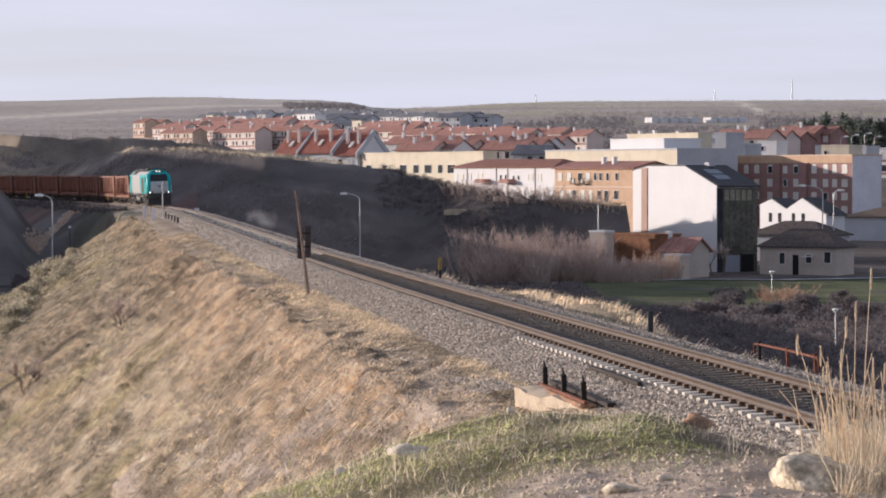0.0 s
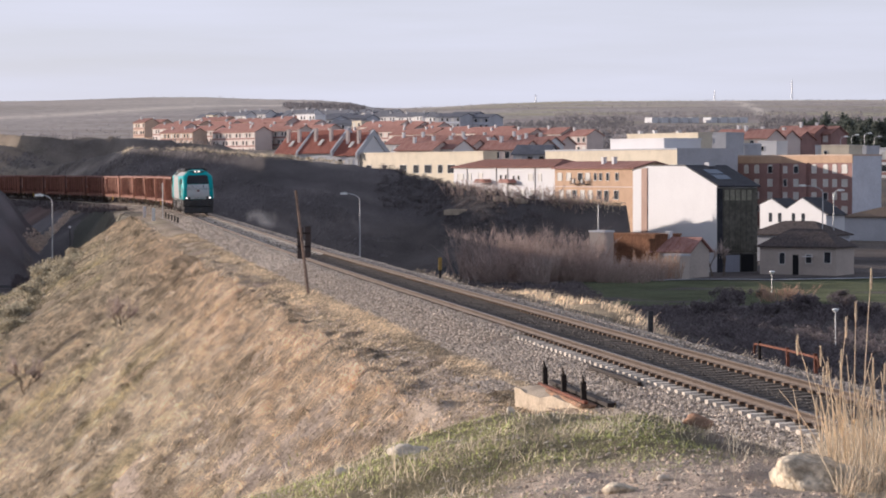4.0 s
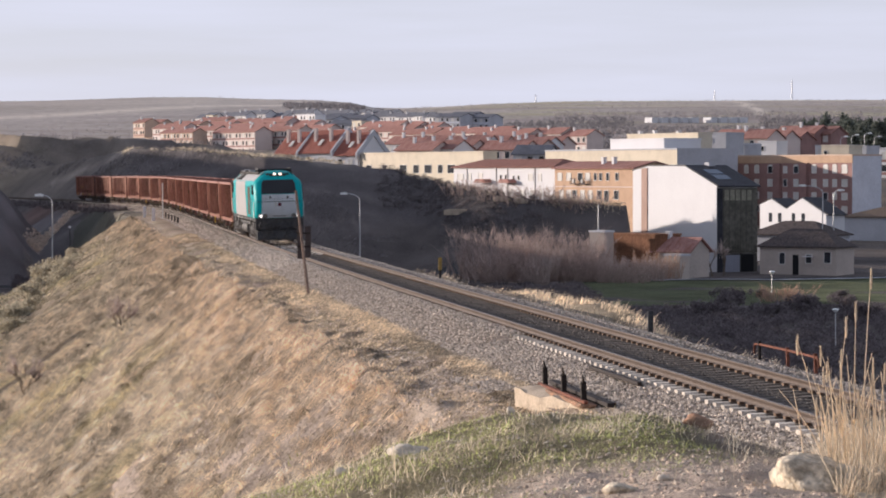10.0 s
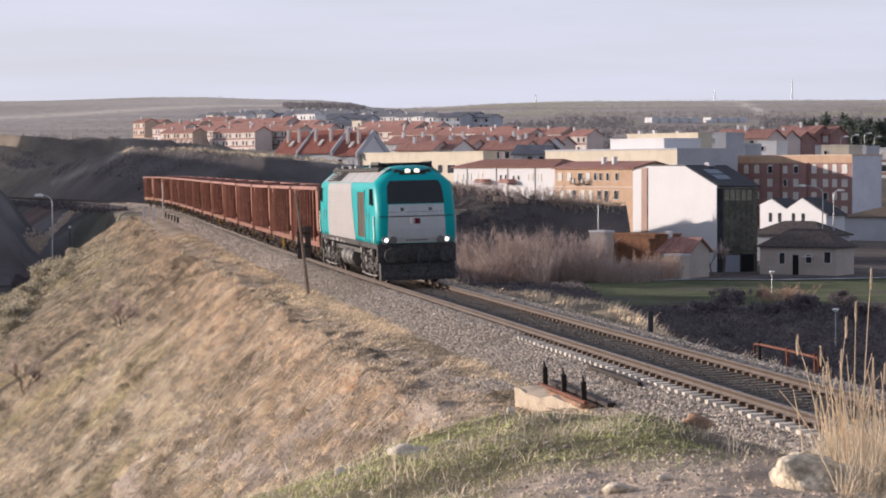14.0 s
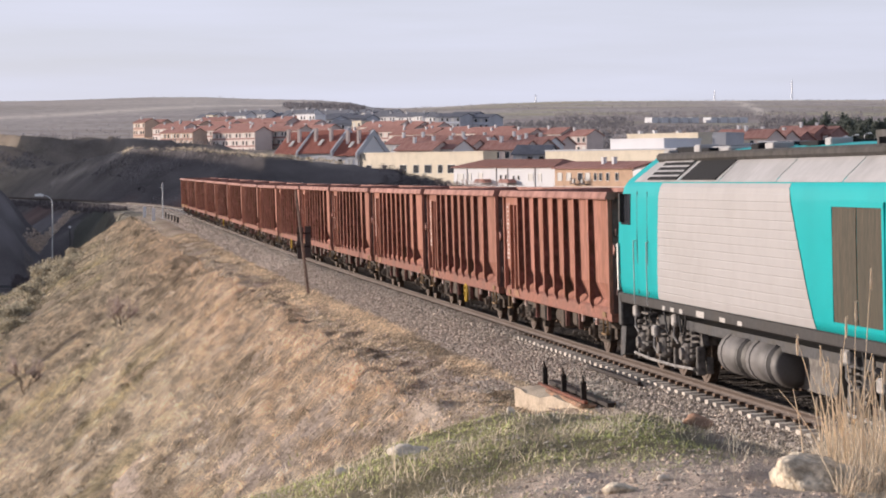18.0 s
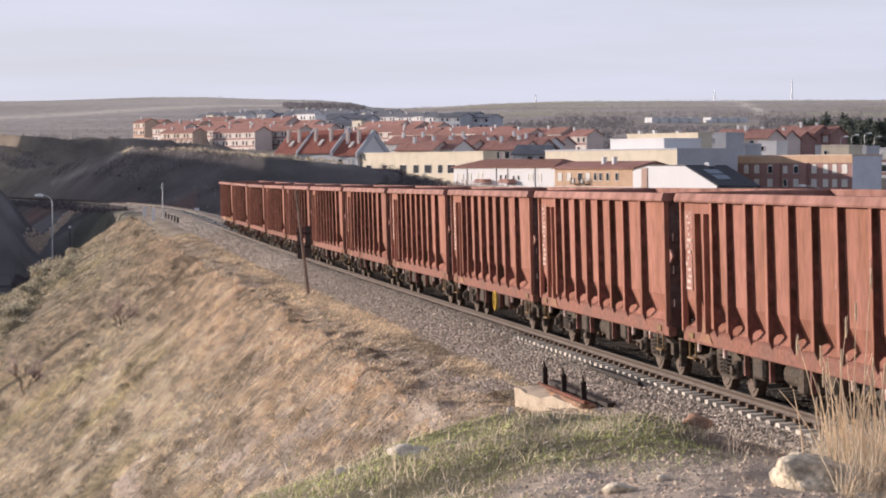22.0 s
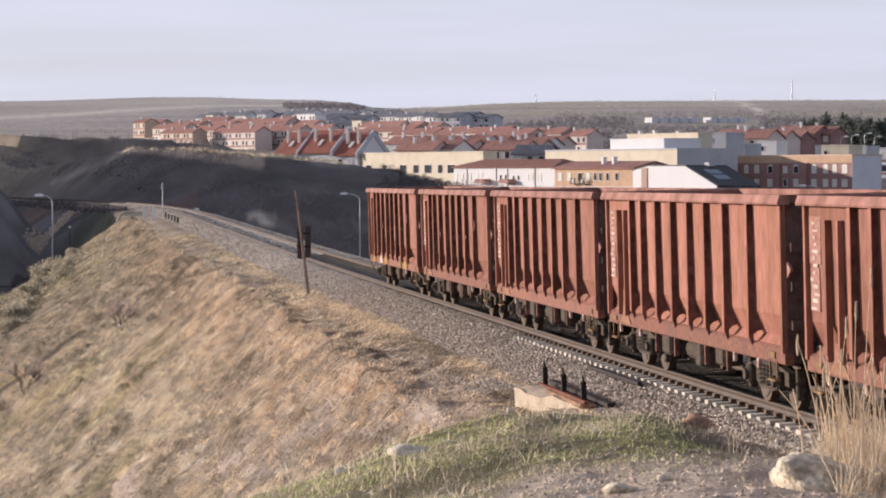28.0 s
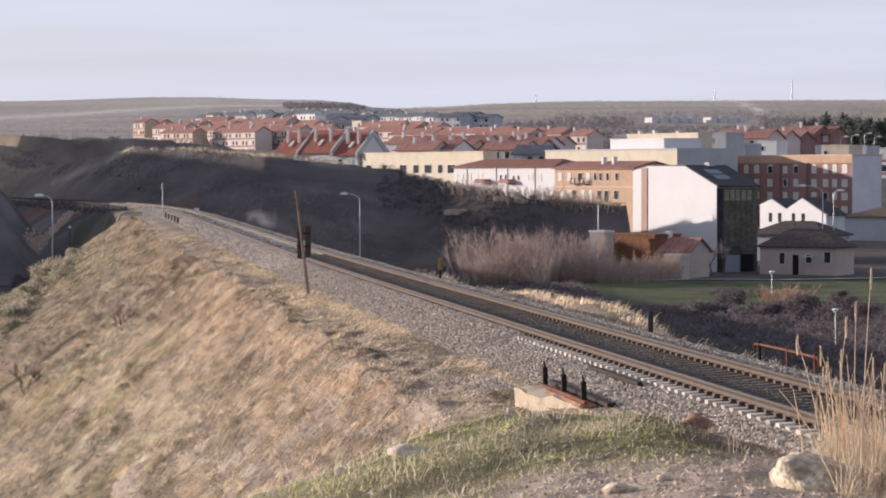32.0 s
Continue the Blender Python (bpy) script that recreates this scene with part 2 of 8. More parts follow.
    n = np.where((x < -46) & (x > -90) & (y > 315) & (y < 375) & (u < -6), np.maximum(n, bank), n)
    n = np.where(y < 20, np.minimum(n, -9.1), n)
    n = n - np.where((u < -6) & (s < 200), 14.0 * (1 - smooth(110, 190, s)), 0.0)
    # embankment: ballast shoulder, cess and slope; a cutting where the land is higher
    zt = np.interp(s, LS, LZ)
    gap = smooth(256, 264, s) * (1 - smooth(292, 304, s))            # the road passes under the line here
    a = np.abs(u)
    crest_u = 5.1 + 0.5 * waves(s, 0 * s, 7.0) + 0.25 * waves(s, 0 * s, 2.2, 1.0)
    steep = 0.64 + 0.26 * (1 - smooth(80, 165, s)) + 2.2 * gap
    left = zt + np.where(a < 3.4, -0.62, np.where(a < crest_u, -0.62 - (a - 3.4) * 0.12, -0.62 - (crest_u - 3.4) * 0.12 - (a - crest_u) * steep))
    right = zt + np.where(a < 3.4, -0.62, np.where(a < 5.5, -0.62 - (a - 3.4) * 0.25, -1.15 - (a - 5.5) * (0.55 + 2.2 * gap)))
    right = right + 0.85 * smooth(40, 52, s) * (1 - smooth(66, 78, s)) * np.exp(-((u - 6.6 - 0.4 * waves(s, 0 * s, 6.0, 4.0)) / 1.1) ** 2)     # a low grassy bank
    emb = np.where(u < 0, left, right)
    # tussocky ground, and little washed-out ledges along the edge of the slope
    tussock = 0.13 * waves(s * 0.22, u, 1.3, 5.0) * smooth(4.6, 6.5, a) + 0.07 * waves(s * 0.5, u * 1.2, 0.8, 15.0) * smooth(4.2, 5.5, a)
    ledge = np.zeros_like(s)
    near = np.nonzero((u < -3.2) & (u > -7) & (s > 8) & (s < 125))[0]
    sn, un = s[near], u[near]
    for s0, u0, wide, high in LEDGES:
        q = sn - s0 - 0.5 * waves(un, 0 * un, 0.7, s0)
        ledge[near] += high * np.exp(-((un - u0) / wide) ** 2) * smooth(0.0, 0.22, q) * np.exp(-np.maximum(0, q) / 1.6)
    emb = emb + np.where((u < 0) & (s > 8) & (s < 230), tussock + ledge - 0.10 * smooth(3.9, 4.5, a), 0.0)
    emb = emb - np.where(u < 0, 0.30, 0.0) * smooth(6.0, 9.5, s) * (1 - smooth(13.0, 24.0, s)) * smooth(2.9, 3.3, a) * (1 - smooth(4.6, 7.5, a))     # the culvert's mouth
    emb = emb + np.where(a > 3.6, 1, 0) * (0.10 * waves(x, y, 1.7, 3.0) + 0.05 * waves(x, y, 0.55, 1.0)) * smooth(0, 60, 400 - r)
    cut = zt - 0.62 + np.maximum(0, a - 4.5) * 0.85
    h = np.minimum(np.maximum(n, emb), cut)
    # the knoll on which the camera stands
    top = 1.07 + 1.0 * (1 - smooth(4, 19, y)) + 0.035 * waves(x, y, 0.7, 2.0) + 0.03 * waves(x, y, 0.25, 3.0) + 0.06 * waves(x, y, 2.6, 4.0)
    top = top - 0.38 * np.logaddexp(0, (0.30 - x) * 2.0) / 2.0 - (0.20 + 0.16 * smooth(26.4, 27.6, y)) * np.logaddexp(0, (x - 2.4) * 4.0) / 4.0 - 0.6 * np.maximum(0, u + 4.6)
    top = top + 0.11 * (np.clip(x, 0.6, 3.5) - 2.2) * (1 - smooth(26.0, 28.5, y)) * smooth(15, 20, y)
    top = top - 0.75 * np.maximum(0, y - 31.0 + 0.5 * waves(x, y, 2.0, 6.0))
    top = np.where(y < 19, np.maximum(top, 1.9 - 0.1 * np.hypot(x, y) * 0.6), top)
    h = np.where((u < -2.9), np.maximum(h, top), h)
    return h.reshape(shape)
# ------------------------------------------------------------ ground
def ground_material():
    m = bpy.data.materials.new("ground")
    m.use_nodes = True
    n, l = m.node_tree.nodes, m.node_tree.links
    b = n["Principled BSDF"]
    b.inputs["Roughness"].default_value = 0.95
    b.inputs["Specular IOR Level"].default_value = 0.1
    at = n.new("ShaderNodeVertexColor")
    at.layer_name = "cover"
    tc = n.new("ShaderNodeTexCoord")
    hs = n.new("ShaderNodeHueSaturation")
    t1 = n.new("ShaderNodeTexNoise")
    t1.inputs["Scale"].default_value = 7.0
    t1.inputs["Detail"].default_value = 8.0
    t1.inputs["Roughness"].default_value = 0.7
    l.new(tc.outputs["Object"], t1.inputs["Vector"])
    t2 = n.new("ShaderNodeTexNoise")
    t2.inputs["Scale"].default_value = 0.16
    t2.inputs["Detail"].default_value = 7.0
    l.new(tc.outputs["Object"], t2.inputs["Vector"])
    t3 = n.new("ShaderNodeTexNoise")
    t3.inputs["Scale"].default_value = 38.0
    t3.inputs["Detail"].default_value = 5.0
    t3.inputs["Roughness"].default_value = 0.7
    l.new(tc.outputs["Object"], t3.inputs["Vector"])
    grit = n.new("ShaderNodeMath")
    grit.operation = "ADD"
    l.new(t1.outputs["Fac"], grit.inputs[0])
    l.new(t3.outputs["Fac"], grit.inputs[1])
    ad = n.new("ShaderNodeMath")
    ad.operation = "ADD"
    l.new(grit.outputs[0], ad.inputs[0])
    l.new(t2.outputs["Fac"], ad.inputs[1])
    mr = n.new("ShaderNodeMapRange")
    mr.inputs["From Min"].default_value, mr.inputs["From Max"].default_value = 1.1, 1.9
    mr.inputs["To Min"].default_value, mr.inputs["To Max"].default_value = 0.45, 1.6
    l.new(ad.outputs[0], mr.inputs["Value"])
    l.new(mr.outputs[0], hs.inputs["Value"])
    l.new(at.outputs["Color"], hs.inputs["Color"])
    l.new(hs.outputs["Color"], b.inputs["Base Color"])
    bp = n.new("ShaderNodeBump")
    bp.inputs["Strength"].default_value = 0.8
    bp.inputs["Distance"].default_value = 0.15
    l.new(grit.outputs[0], bp.inputs["Height"])
    l.new(bp.outputs["Normal"], b.inputs["Normal"])
    return m


def cover(x, y, z):
    """The ground's colour by what grows there: dry grass, green turf, bare earth, winter field, scrub; with some shade,
    sunlight and haze painted in.
    """
    s, u = line_coords(x, y)
    straw, earth, green = np.array([0.36, 0.30, 0.225]), np.array([0.38, 0.30, 0.245]), np.array([0.235, 0.215, 0.125])
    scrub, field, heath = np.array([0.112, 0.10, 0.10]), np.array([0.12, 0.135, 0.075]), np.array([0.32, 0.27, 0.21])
    wa, wb = waves(x, y, 3.0, 1.0), waves(x, y, 11.0, 2.0)
    c = np.tile(straw, (len(x), 1))

    def blend(col, w):
        nonlocal c
        w = np.clip(w, 0, 1)[:, None]
        c = c * (1 - w) + col * w
    blend(earth, 0.5 + 0.8 * wa)
    blend(green, 0.35 * (wb - 0.1))
    # slope ground darkened, putting the shade between tufts into its colour
    tuft_shade = np.array([0.27, 0.215, 0.155])
    blend(tuft_shade, np.where((u < -5.2) & (s > -3) & (s < 235), 0.75, 0))
    knoll = (y < 36) & (u < -3)
    blend(green, np.where(knoll, smooth(22.5, 25.0, y + 1.2 * wa) * smooth(-2.2, -0.6, x) * (1 - smooth(2.4, 3.0, x)) * 0.75, 0))
    bare = np.array([0.68, 0.555, 0.46])
    blend(bare, np.where(knoll, (1 - smooth(25.6, 27.2, y + 1.3 * wa)) * smooth(0.2, 1.0, x + 0.6 * wa), 0))
    slip = (u < -5) & (u > -11) & (s > 6) & (s < 46)
    blend(bare * 0.85, np.where(slip, 1.2 * smooth(-0.1, 0.5, waves(s * 0.25, u, 2.2, 3.0)), 0))
    blend(bare * 0.9, np.where((u < -3.7) & (u > -8) & (s > 7) & (s < 30), 0.75 * (1 - smooth(20, 30, s)) * smooth(-0.5, 0.1, waves(s * 0.4, u, 1.1, 9.0)), 0))
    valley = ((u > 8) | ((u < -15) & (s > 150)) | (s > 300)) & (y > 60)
    # scrub tone lowered to paint in shade over valley and spur
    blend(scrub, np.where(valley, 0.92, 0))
    # paler up the spur's face, darker towards its foot
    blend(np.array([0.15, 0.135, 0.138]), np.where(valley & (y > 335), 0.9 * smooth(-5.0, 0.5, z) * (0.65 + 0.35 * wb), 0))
    blend(field, np.where(valley & (z < -8.0) & (x > 14) & (y > 268) & (y < 345), smooth(-0.2, 0.3, wb + 0.4), 0))
    # pale stripe on the spur's crest, painting in the grazing sun
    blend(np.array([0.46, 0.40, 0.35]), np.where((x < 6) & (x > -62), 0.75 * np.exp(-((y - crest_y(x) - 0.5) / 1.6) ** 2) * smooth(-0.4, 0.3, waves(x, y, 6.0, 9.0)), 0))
    # a trodden earth path and bare scars in the shaded basin, the path paled as if sunlit
    trail = np.interp(y, [340, 349, 356, 361, 369], [-50.0, -50.1, -49.9, -49.2, -48.6])
    blend(np.array([0.125, 0.13, 0.105]), np.where((y > 296) & (y < 352) & (x < -28) & (x > -46), 0.7, 0))
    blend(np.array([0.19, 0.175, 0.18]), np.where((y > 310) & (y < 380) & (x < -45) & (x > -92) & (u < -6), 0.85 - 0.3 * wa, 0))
    soil = np.array([0.70, 0.56, 0.46])
    blend(soil, np.where((y > 340) & (y < 370) & (x > -60) & (x < -38), 1 - smooth(0.5, 1.5, np.abs(x - trail + 0.7 * wa)), 0))
    verge = np.interp(x, [-49.5, -47.3, -42.9, -38], [368, 363.7, 357.2, 350])
    blend(soil * 0.8, np.where((x > -49.5) & (x < -38), 1 - smooth(1.2, 3.2, np.abs(y - verge + 1.5 * wa)), 0))
    blend(np.array([0.42, 0.35, 0.32]), np.where((y > 345) & (y < 412) & (x < 20) & (u > 6), 0.2 * smooth(0.0, 0.5, waves(x * 0.22, y, 5.0, 6.0)) * smooth(-0.3, 0.3, waves(x, y, 1.3, 8.0)), 0))
    # spur's end painted dark: this slope should lie in shade
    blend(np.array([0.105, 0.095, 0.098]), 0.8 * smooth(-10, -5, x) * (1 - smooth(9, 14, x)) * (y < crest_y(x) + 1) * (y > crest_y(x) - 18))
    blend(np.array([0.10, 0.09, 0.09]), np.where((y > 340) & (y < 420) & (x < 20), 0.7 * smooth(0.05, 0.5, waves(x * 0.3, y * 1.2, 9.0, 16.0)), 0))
    blend(np.array([0.28, 0.205, 0.155]), np.where((x < -80) & (y > 500) & (y < 640), 0.8, 0))
    blend(np.array([0.24, 0.15, 0.13]), np.where((y > 372) & (y < 400) & (x < -34) & (x > -62), 0.6 * smooth(-0.1, 0.4, waves(x, y, 14.0, 3.0)), 0))
    blend(np.array([0.62, 0.53, 0.45]), np.clip(1.1 - ((x + 24.2) / 2.6) ** 2 - ((y - 371.8) / 1.4) ** 2 + 1.3 * waves(x, y, 1.6, 12.0), 0, 1) * (np.abs(x + 24.2) < 5) * (np.abs(y - 371.8) < 5))
    blend(heath, smooth(400, 470, y) * np.clip(0.55 + 0.5 * waves(x, y, 18.0), 0, 1))
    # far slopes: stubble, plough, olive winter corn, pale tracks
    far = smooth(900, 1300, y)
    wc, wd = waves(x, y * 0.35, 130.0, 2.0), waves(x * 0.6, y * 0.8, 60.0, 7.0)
    # base tones paled with distance, some haze put into the colour
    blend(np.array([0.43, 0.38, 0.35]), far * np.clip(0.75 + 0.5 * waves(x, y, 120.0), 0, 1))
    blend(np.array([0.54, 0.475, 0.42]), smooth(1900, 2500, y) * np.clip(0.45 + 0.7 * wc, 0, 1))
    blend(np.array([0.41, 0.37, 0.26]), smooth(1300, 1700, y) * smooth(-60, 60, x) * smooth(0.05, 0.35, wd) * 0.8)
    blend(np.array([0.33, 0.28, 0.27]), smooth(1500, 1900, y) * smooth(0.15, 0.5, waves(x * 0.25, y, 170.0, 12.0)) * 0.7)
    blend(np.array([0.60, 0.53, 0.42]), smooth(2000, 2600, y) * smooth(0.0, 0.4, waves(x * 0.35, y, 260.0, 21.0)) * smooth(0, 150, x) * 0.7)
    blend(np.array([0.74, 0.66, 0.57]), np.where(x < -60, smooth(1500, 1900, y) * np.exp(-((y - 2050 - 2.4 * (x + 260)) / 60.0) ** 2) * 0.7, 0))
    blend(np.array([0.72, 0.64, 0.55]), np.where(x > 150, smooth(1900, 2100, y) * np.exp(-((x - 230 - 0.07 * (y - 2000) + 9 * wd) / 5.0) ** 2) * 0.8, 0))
    return c


def build_ground():
    fine = np.radians(np.concatenate([np.arange(-10.5, 10.5, 0.05)]))
    rest = np.radians(np.concatenate([np.linspace(10.6, 40, 24), np.linspace(42, 318, 60), np.linspace(320, 349.4, 140)]))
    az = np.concatenate([fine, rest])
    rr = np.concatenate([np.geomspace(0.08, 17, 40)[:-1], np.geomspace(17, 130, 620)[:-1], np.geomspace(130, 620, 260)[:-1], np.geomspace(620, 4700, 110)])
    A, R = np.meshgrid(az, rr)
    x, y = (R * np.sin(A)).ravel(), (R * np.cos(A)).ravel()
    z = land(x, y)
    x, y, z = np.append(x, 0.0), np.append(y, 0.0), np.append(z, land(np.array([0.0]), np.array([0.0])))
    na, nr = len(az), len(rr)
    i, j = np.meshgrid(np.arange(nr - 1), np.arange(na), indexing="ij")
    k = (j + 1) % na
    quads = np.stack([i * na + j, i * na + k, (i + 1) * na + k, (i + 1) * na + j], axis=-1).reshape(-1, 4)
    mid = len(x) - 1
    j = np.arange(0, na, 2)
    fan = np.stack([np.full_like(j, mid), j, j + 1, (j + 2) % na], axis=-1)
    faces = np.concatenate([quads[:, ::-1], fan[:, ::-1]])
    ob = mesh_from("ground", np.stack([x, y, z], axis=1), faces, ground_material(), smooth=True)
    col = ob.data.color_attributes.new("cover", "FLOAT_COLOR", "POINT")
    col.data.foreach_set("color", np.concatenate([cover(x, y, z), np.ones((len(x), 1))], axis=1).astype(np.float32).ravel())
    return tagged(ob, "rolling winter ground of dry straw grass, scrub and bare earth", "ground", kind="structure")


ground = build_ground()

# ------------------------------------------------------------ track
M_RAIL = material("rail_rust", (0.105, 0.08, 0.066), 0.6, 0.1, grain=0.03, vary=0.3, stain=0.6, second=(0.085, 0.062, 0.05))
M_RAILTOP = material("rail_top", (0.24, 0.205, 0.18), 0.5, 0.3, grain=0.05, vary=0.2)
M_SLEEPER = material("sleeper_concrete", (0.62, 0.57, 0.51), 0.9, 0, grain=0.04, vary=0.3, rand=0.25, stain=0.3, second=(0.34, 0.29, 0.24))
# dark between the rails: the near rail's shadow put into the colour
M_SLEEPER_D = material("shaded_sleeper_concrete", (0.17, 0.145, 0.125), 0.9, 0, grain=0.04, vary=0.3, rand=0.2, stain=0.3, second=(0.11, 0.095, 0.085))
M_CLIP = material("fastening", (0.15, 0.10, 0.07), 0.7, 0.4, grain=0.02, vary=0.3)
M_BALLAST = material("ballast_bed", (0.25, 0.205, 0.17), 0.95, 0, grain=0.05, vary=0.6, stain=1.5, second=(0.29, 0.25, 0.22), bump=1.0, spec=0.1)
# bed and stones of the gauge, darkened to paint in the rail's shadow
M_GAUGE = material("shaded_gauge_bed", (0.085, 0.075, 0.068), 0.9, 0, grain=0.05, vary=0.6, stain=1.5, second=(0.06, 0.052, 0.048), bump=1.0, spec=0.1)
M_STONE_D = material("shaded_stone", (0.12, 0.105, 0.095), 0.9, 0, grain=0.03, vary=0.2, rand=0.5, island=True, spec=0.1)
M_STONE = material("ballast_stone", (0.47, 0.405, 0.345), 0.9, 0, grain=0.03, vary=0.2, rand=0.62, island=True)


def strip(name, s_values, profile, mats, smoothed=False):
    """A ribbon along the line with the given (u, dz) profile."""
    k = len(profile)
    v = np.array([tuple(on_line(s, u, dz)) for s in s_values for u, dz in profile])
    n = len(s_values)
    i, j = np.meshgrid(np.arange(n - 1), np.arange(k - 1), indexing="ij")
    f = np.stack([i * k + j, i * k + j + 1, (i + 1) * k + j + 1, (i + 1) * k + j], axis=-1).reshape(-1, 4)
    return mesh_from(name, v, f[:, ::-1], mats, smoothed)


S_NEAR = np.concatenate([np.arange(-300, -20, 10.0), np.arange(-20, 120, 1.0), np.arange(120, 520, 4.0)])
ballast = strip("ballast", S_NEAR, [(-3.15, -0.68), (-2.9, -0.60), (-2.3, -0.43), (-1.6, -0.285), (-1.34, -0.25), (-1.0, -0.235), (0, -0.225), (1.3, -0.225), (1.95, -0.235), (2.6, -0.36), (3.3, -0.6), (3.9, -0.85)], M_BALLAST)
gauge_bed = strip("gauge_bed", S_NEAR, [(-0.78, -0.205), (-0.6, -0.198), (0.0, -0.192), (0.45, -0.20), (0.52, -0.22)], M_GAUGE)
heap = strip("ballast_heap", S_NEAR[S_NEAR > 27], [(-2.4, -0.46), (-1.95, -0.33), (-1.6, -0.19), (-1.3, -0.158), (-1.02, -0.163), (-0.96, -0.27)], M_BALLAST)
for v in heap.data.vertices[:18]:
    v.co.z -= 0.12 if v.index < 6 else (0.07 if v.index < 12 else 0.03)
tagged(heap, "crushed stone heaped over the sleepers' ends", "ballast", kind="structure")
tagged(gauge_bed, "ballast between the rails, darkened as rail shadow", "ballast", kind="structure")
tagged(ballast, "grey crushed-stone ballast bed under the track", "ballast", kind="structure")


def rail(name, u0):
    prof = [(0.0, 0.0), (0.030, 0.0), (0.036, -0.008), (0.036, -0.036), (0.012, -0.052), (0.010, -0.13), (0.070, -0.150), (0.070, -0.162)]
    prof = [(-a, b) for a, b in prof[::-1]] + prof[1:]
    ob = strip(name, S_NEAR, [(u0 + a, b) for a, b in prof], [M_RAIL, M_RAILTOP])
    k = len(prof)
    mi = np.zeros(len(ob.data.polygons), dtype=np.int32)
    mi.reshape(-1, k - 1)[:, k // 2 - 1:k // 2 + 1] = 1
    ob.data.polygons.foreach_set("material_index", mi)
    return ob


track = thing("railway_track", Matrix(), "single railway track with rusty rails on concrete sleepers", "railway track", kind="structure")
for q in (-RAIL_U, RAIL_U):
    rail("rail", q).parent = track


def sleeper_mesh():
    bm = bmesh.new()
    # a concrete sleeper, deeper and wider at the rail seats, with sloping sides
    secs = [(-1.30, 0.125, 0.145, -0.175), (-1.05, 0.125, 0.15, -0.170), (-0.62, 0.125, 0.15, -0.170), (-0.40, 0.105, 0.13, -0.182), (0.40, 0.105, 0.13, -0.182), (0.62, 0.125, 0.15, -0.170), (1.05, 0.125, 0.15, -0.170), (1.30, 0.125, 0.145, -0.175)]
    rings = []
    for yy, a, b, zz in secs:
        rings.append([bm.verts.new(p) for p in ((-b, yy, -0.38), (b, yy, -0.38), (a, yy, zz), (-a, yy, zz))])
    for r0, r1 in zip(rings[:-1], rings[1:]):
        for k in range(4):
            bm.faces.new((r0[k], r0[(k + 1) % 4], r1[(k + 1) % 4], r1[k]))
    for f in bm.faces:                    # darkened between the rails as rail shadow
        if abs(f.calc_center_median().y) < 0.9:
            f.material_index = 2
    bm.faces.new(rings[0][::-1])
    bm.faces.new(rings[-1])
    # rail fastenings
    for e in (-RAIL_U, RAIL_U):
        for d in (-0.115, 0.115):
            add_box(bm, -0.07, 0.07, e + d - 0.045, e + d + 0.045, -0.175, -0.125, mi=1)
    bmesh.ops.recalc_face_normals(bm, faces=bm.faces)
    me = bpy.data.meshes.new("sleeper")
    bm.to_mesh(me)
    bm.free()
    me.materials.append(M_SLEEPER)
    me.materials.append(M_CLIP)
    me.materials.append(M_SLEEPER_D)
    return me


SLEEPER = sleeper_mesh()
for k in range(-9, 170):
    share("sleeper", SLEEPER, track, line_pose(0.6 * k, 0.3))
rest_v, rest_f = [], []
_sv = np.array([v.co[:] for v in SLEEPER.vertices])
_sf = [tuple(p.vertices) for p in SLEEPER.polygons]
for k in list(range(-60, -9)) + list(range(170, 560)):
    m = np.array(line_pose(0.6 * k, 0.3))
    b = len(rest_v) * len(_sv)
    rest_v.append(_sv @ m[:3, :3].T + m[:3, 3])
    rest_f += [tuple(b + i for i in f) for f in _sf]
me = bpy.data.meshes.new("far_sleepers")
me.from_pydata(np.concatenate(rest_v).tolist(), [], rest_f)
me.materials.append(M_SLEEPER)
far_sleepers = new("far_sleepers", me)
far_sleepers.parent = track
far_sleepers["kind"] = "stuff"


def scatter_stones(name, spots, size, mats, seed=1):
    """Many small angular stones in one mesh. spots: array of places."""
    rng = np.random.default_rng(seed)
    base = np.array([(1, 0, 0), (-1, 0, 0), (0, 1, 0), (0, -1, 0), (0, 0, 1), (0, 0, -0.6)], float)
    tri = np.array([(0, 2, 4), (2, 1, 4), (1, 3, 4), (3, 0, 4), (2, 0, 5), (1, 2, 5), (3, 1, 5), (0, 3, 5)])
    n = len(spots)
    r = size * rng.uniform(0.55, 1.35, (n, 1, 1)) * rng.uniform(0.6, 1.25, (n, 6, 1))
    a = rng.uniform(0, math.tau, n)
    v = base[None] * r
    ca, sa = np.cos(a)[:, None], np.sin(a)[:, None]
    tilt = rng.normal(0, 0.4, (n, 1))
    x, y, z = v[..., 0], v[..., 1], v[..., 2] * 0.8
    x, z = x * np.cos(tilt) - z * np.sin(tilt), x * np.sin(tilt) + z * np.cos(tilt)
    v = np.stack([x * ca - y * sa, x * sa + y * ca, z], axis=-1) + spots[:, None, :]
    f = (tri[None] + 6 * np.arange(n)[:, None, None]).reshape(-1, 3)
    ob = mesh_from(name, v.reshape(-1, 3), f, mats)
    return tagged(ob, kind="stuff")


def ballast_height(u):
    return np.interp(u, [-3.9, -2.9, -2.3, -1.6, -1.34, -1.0, 0, 1.3, 1.95, 2.6, 3.3, 3.9], [-0.70, -0.60, -0.43, -0.285, -0.25, -0.24, -0.20, -0.22, -0.235, -0.36, -0.6, -0.85])


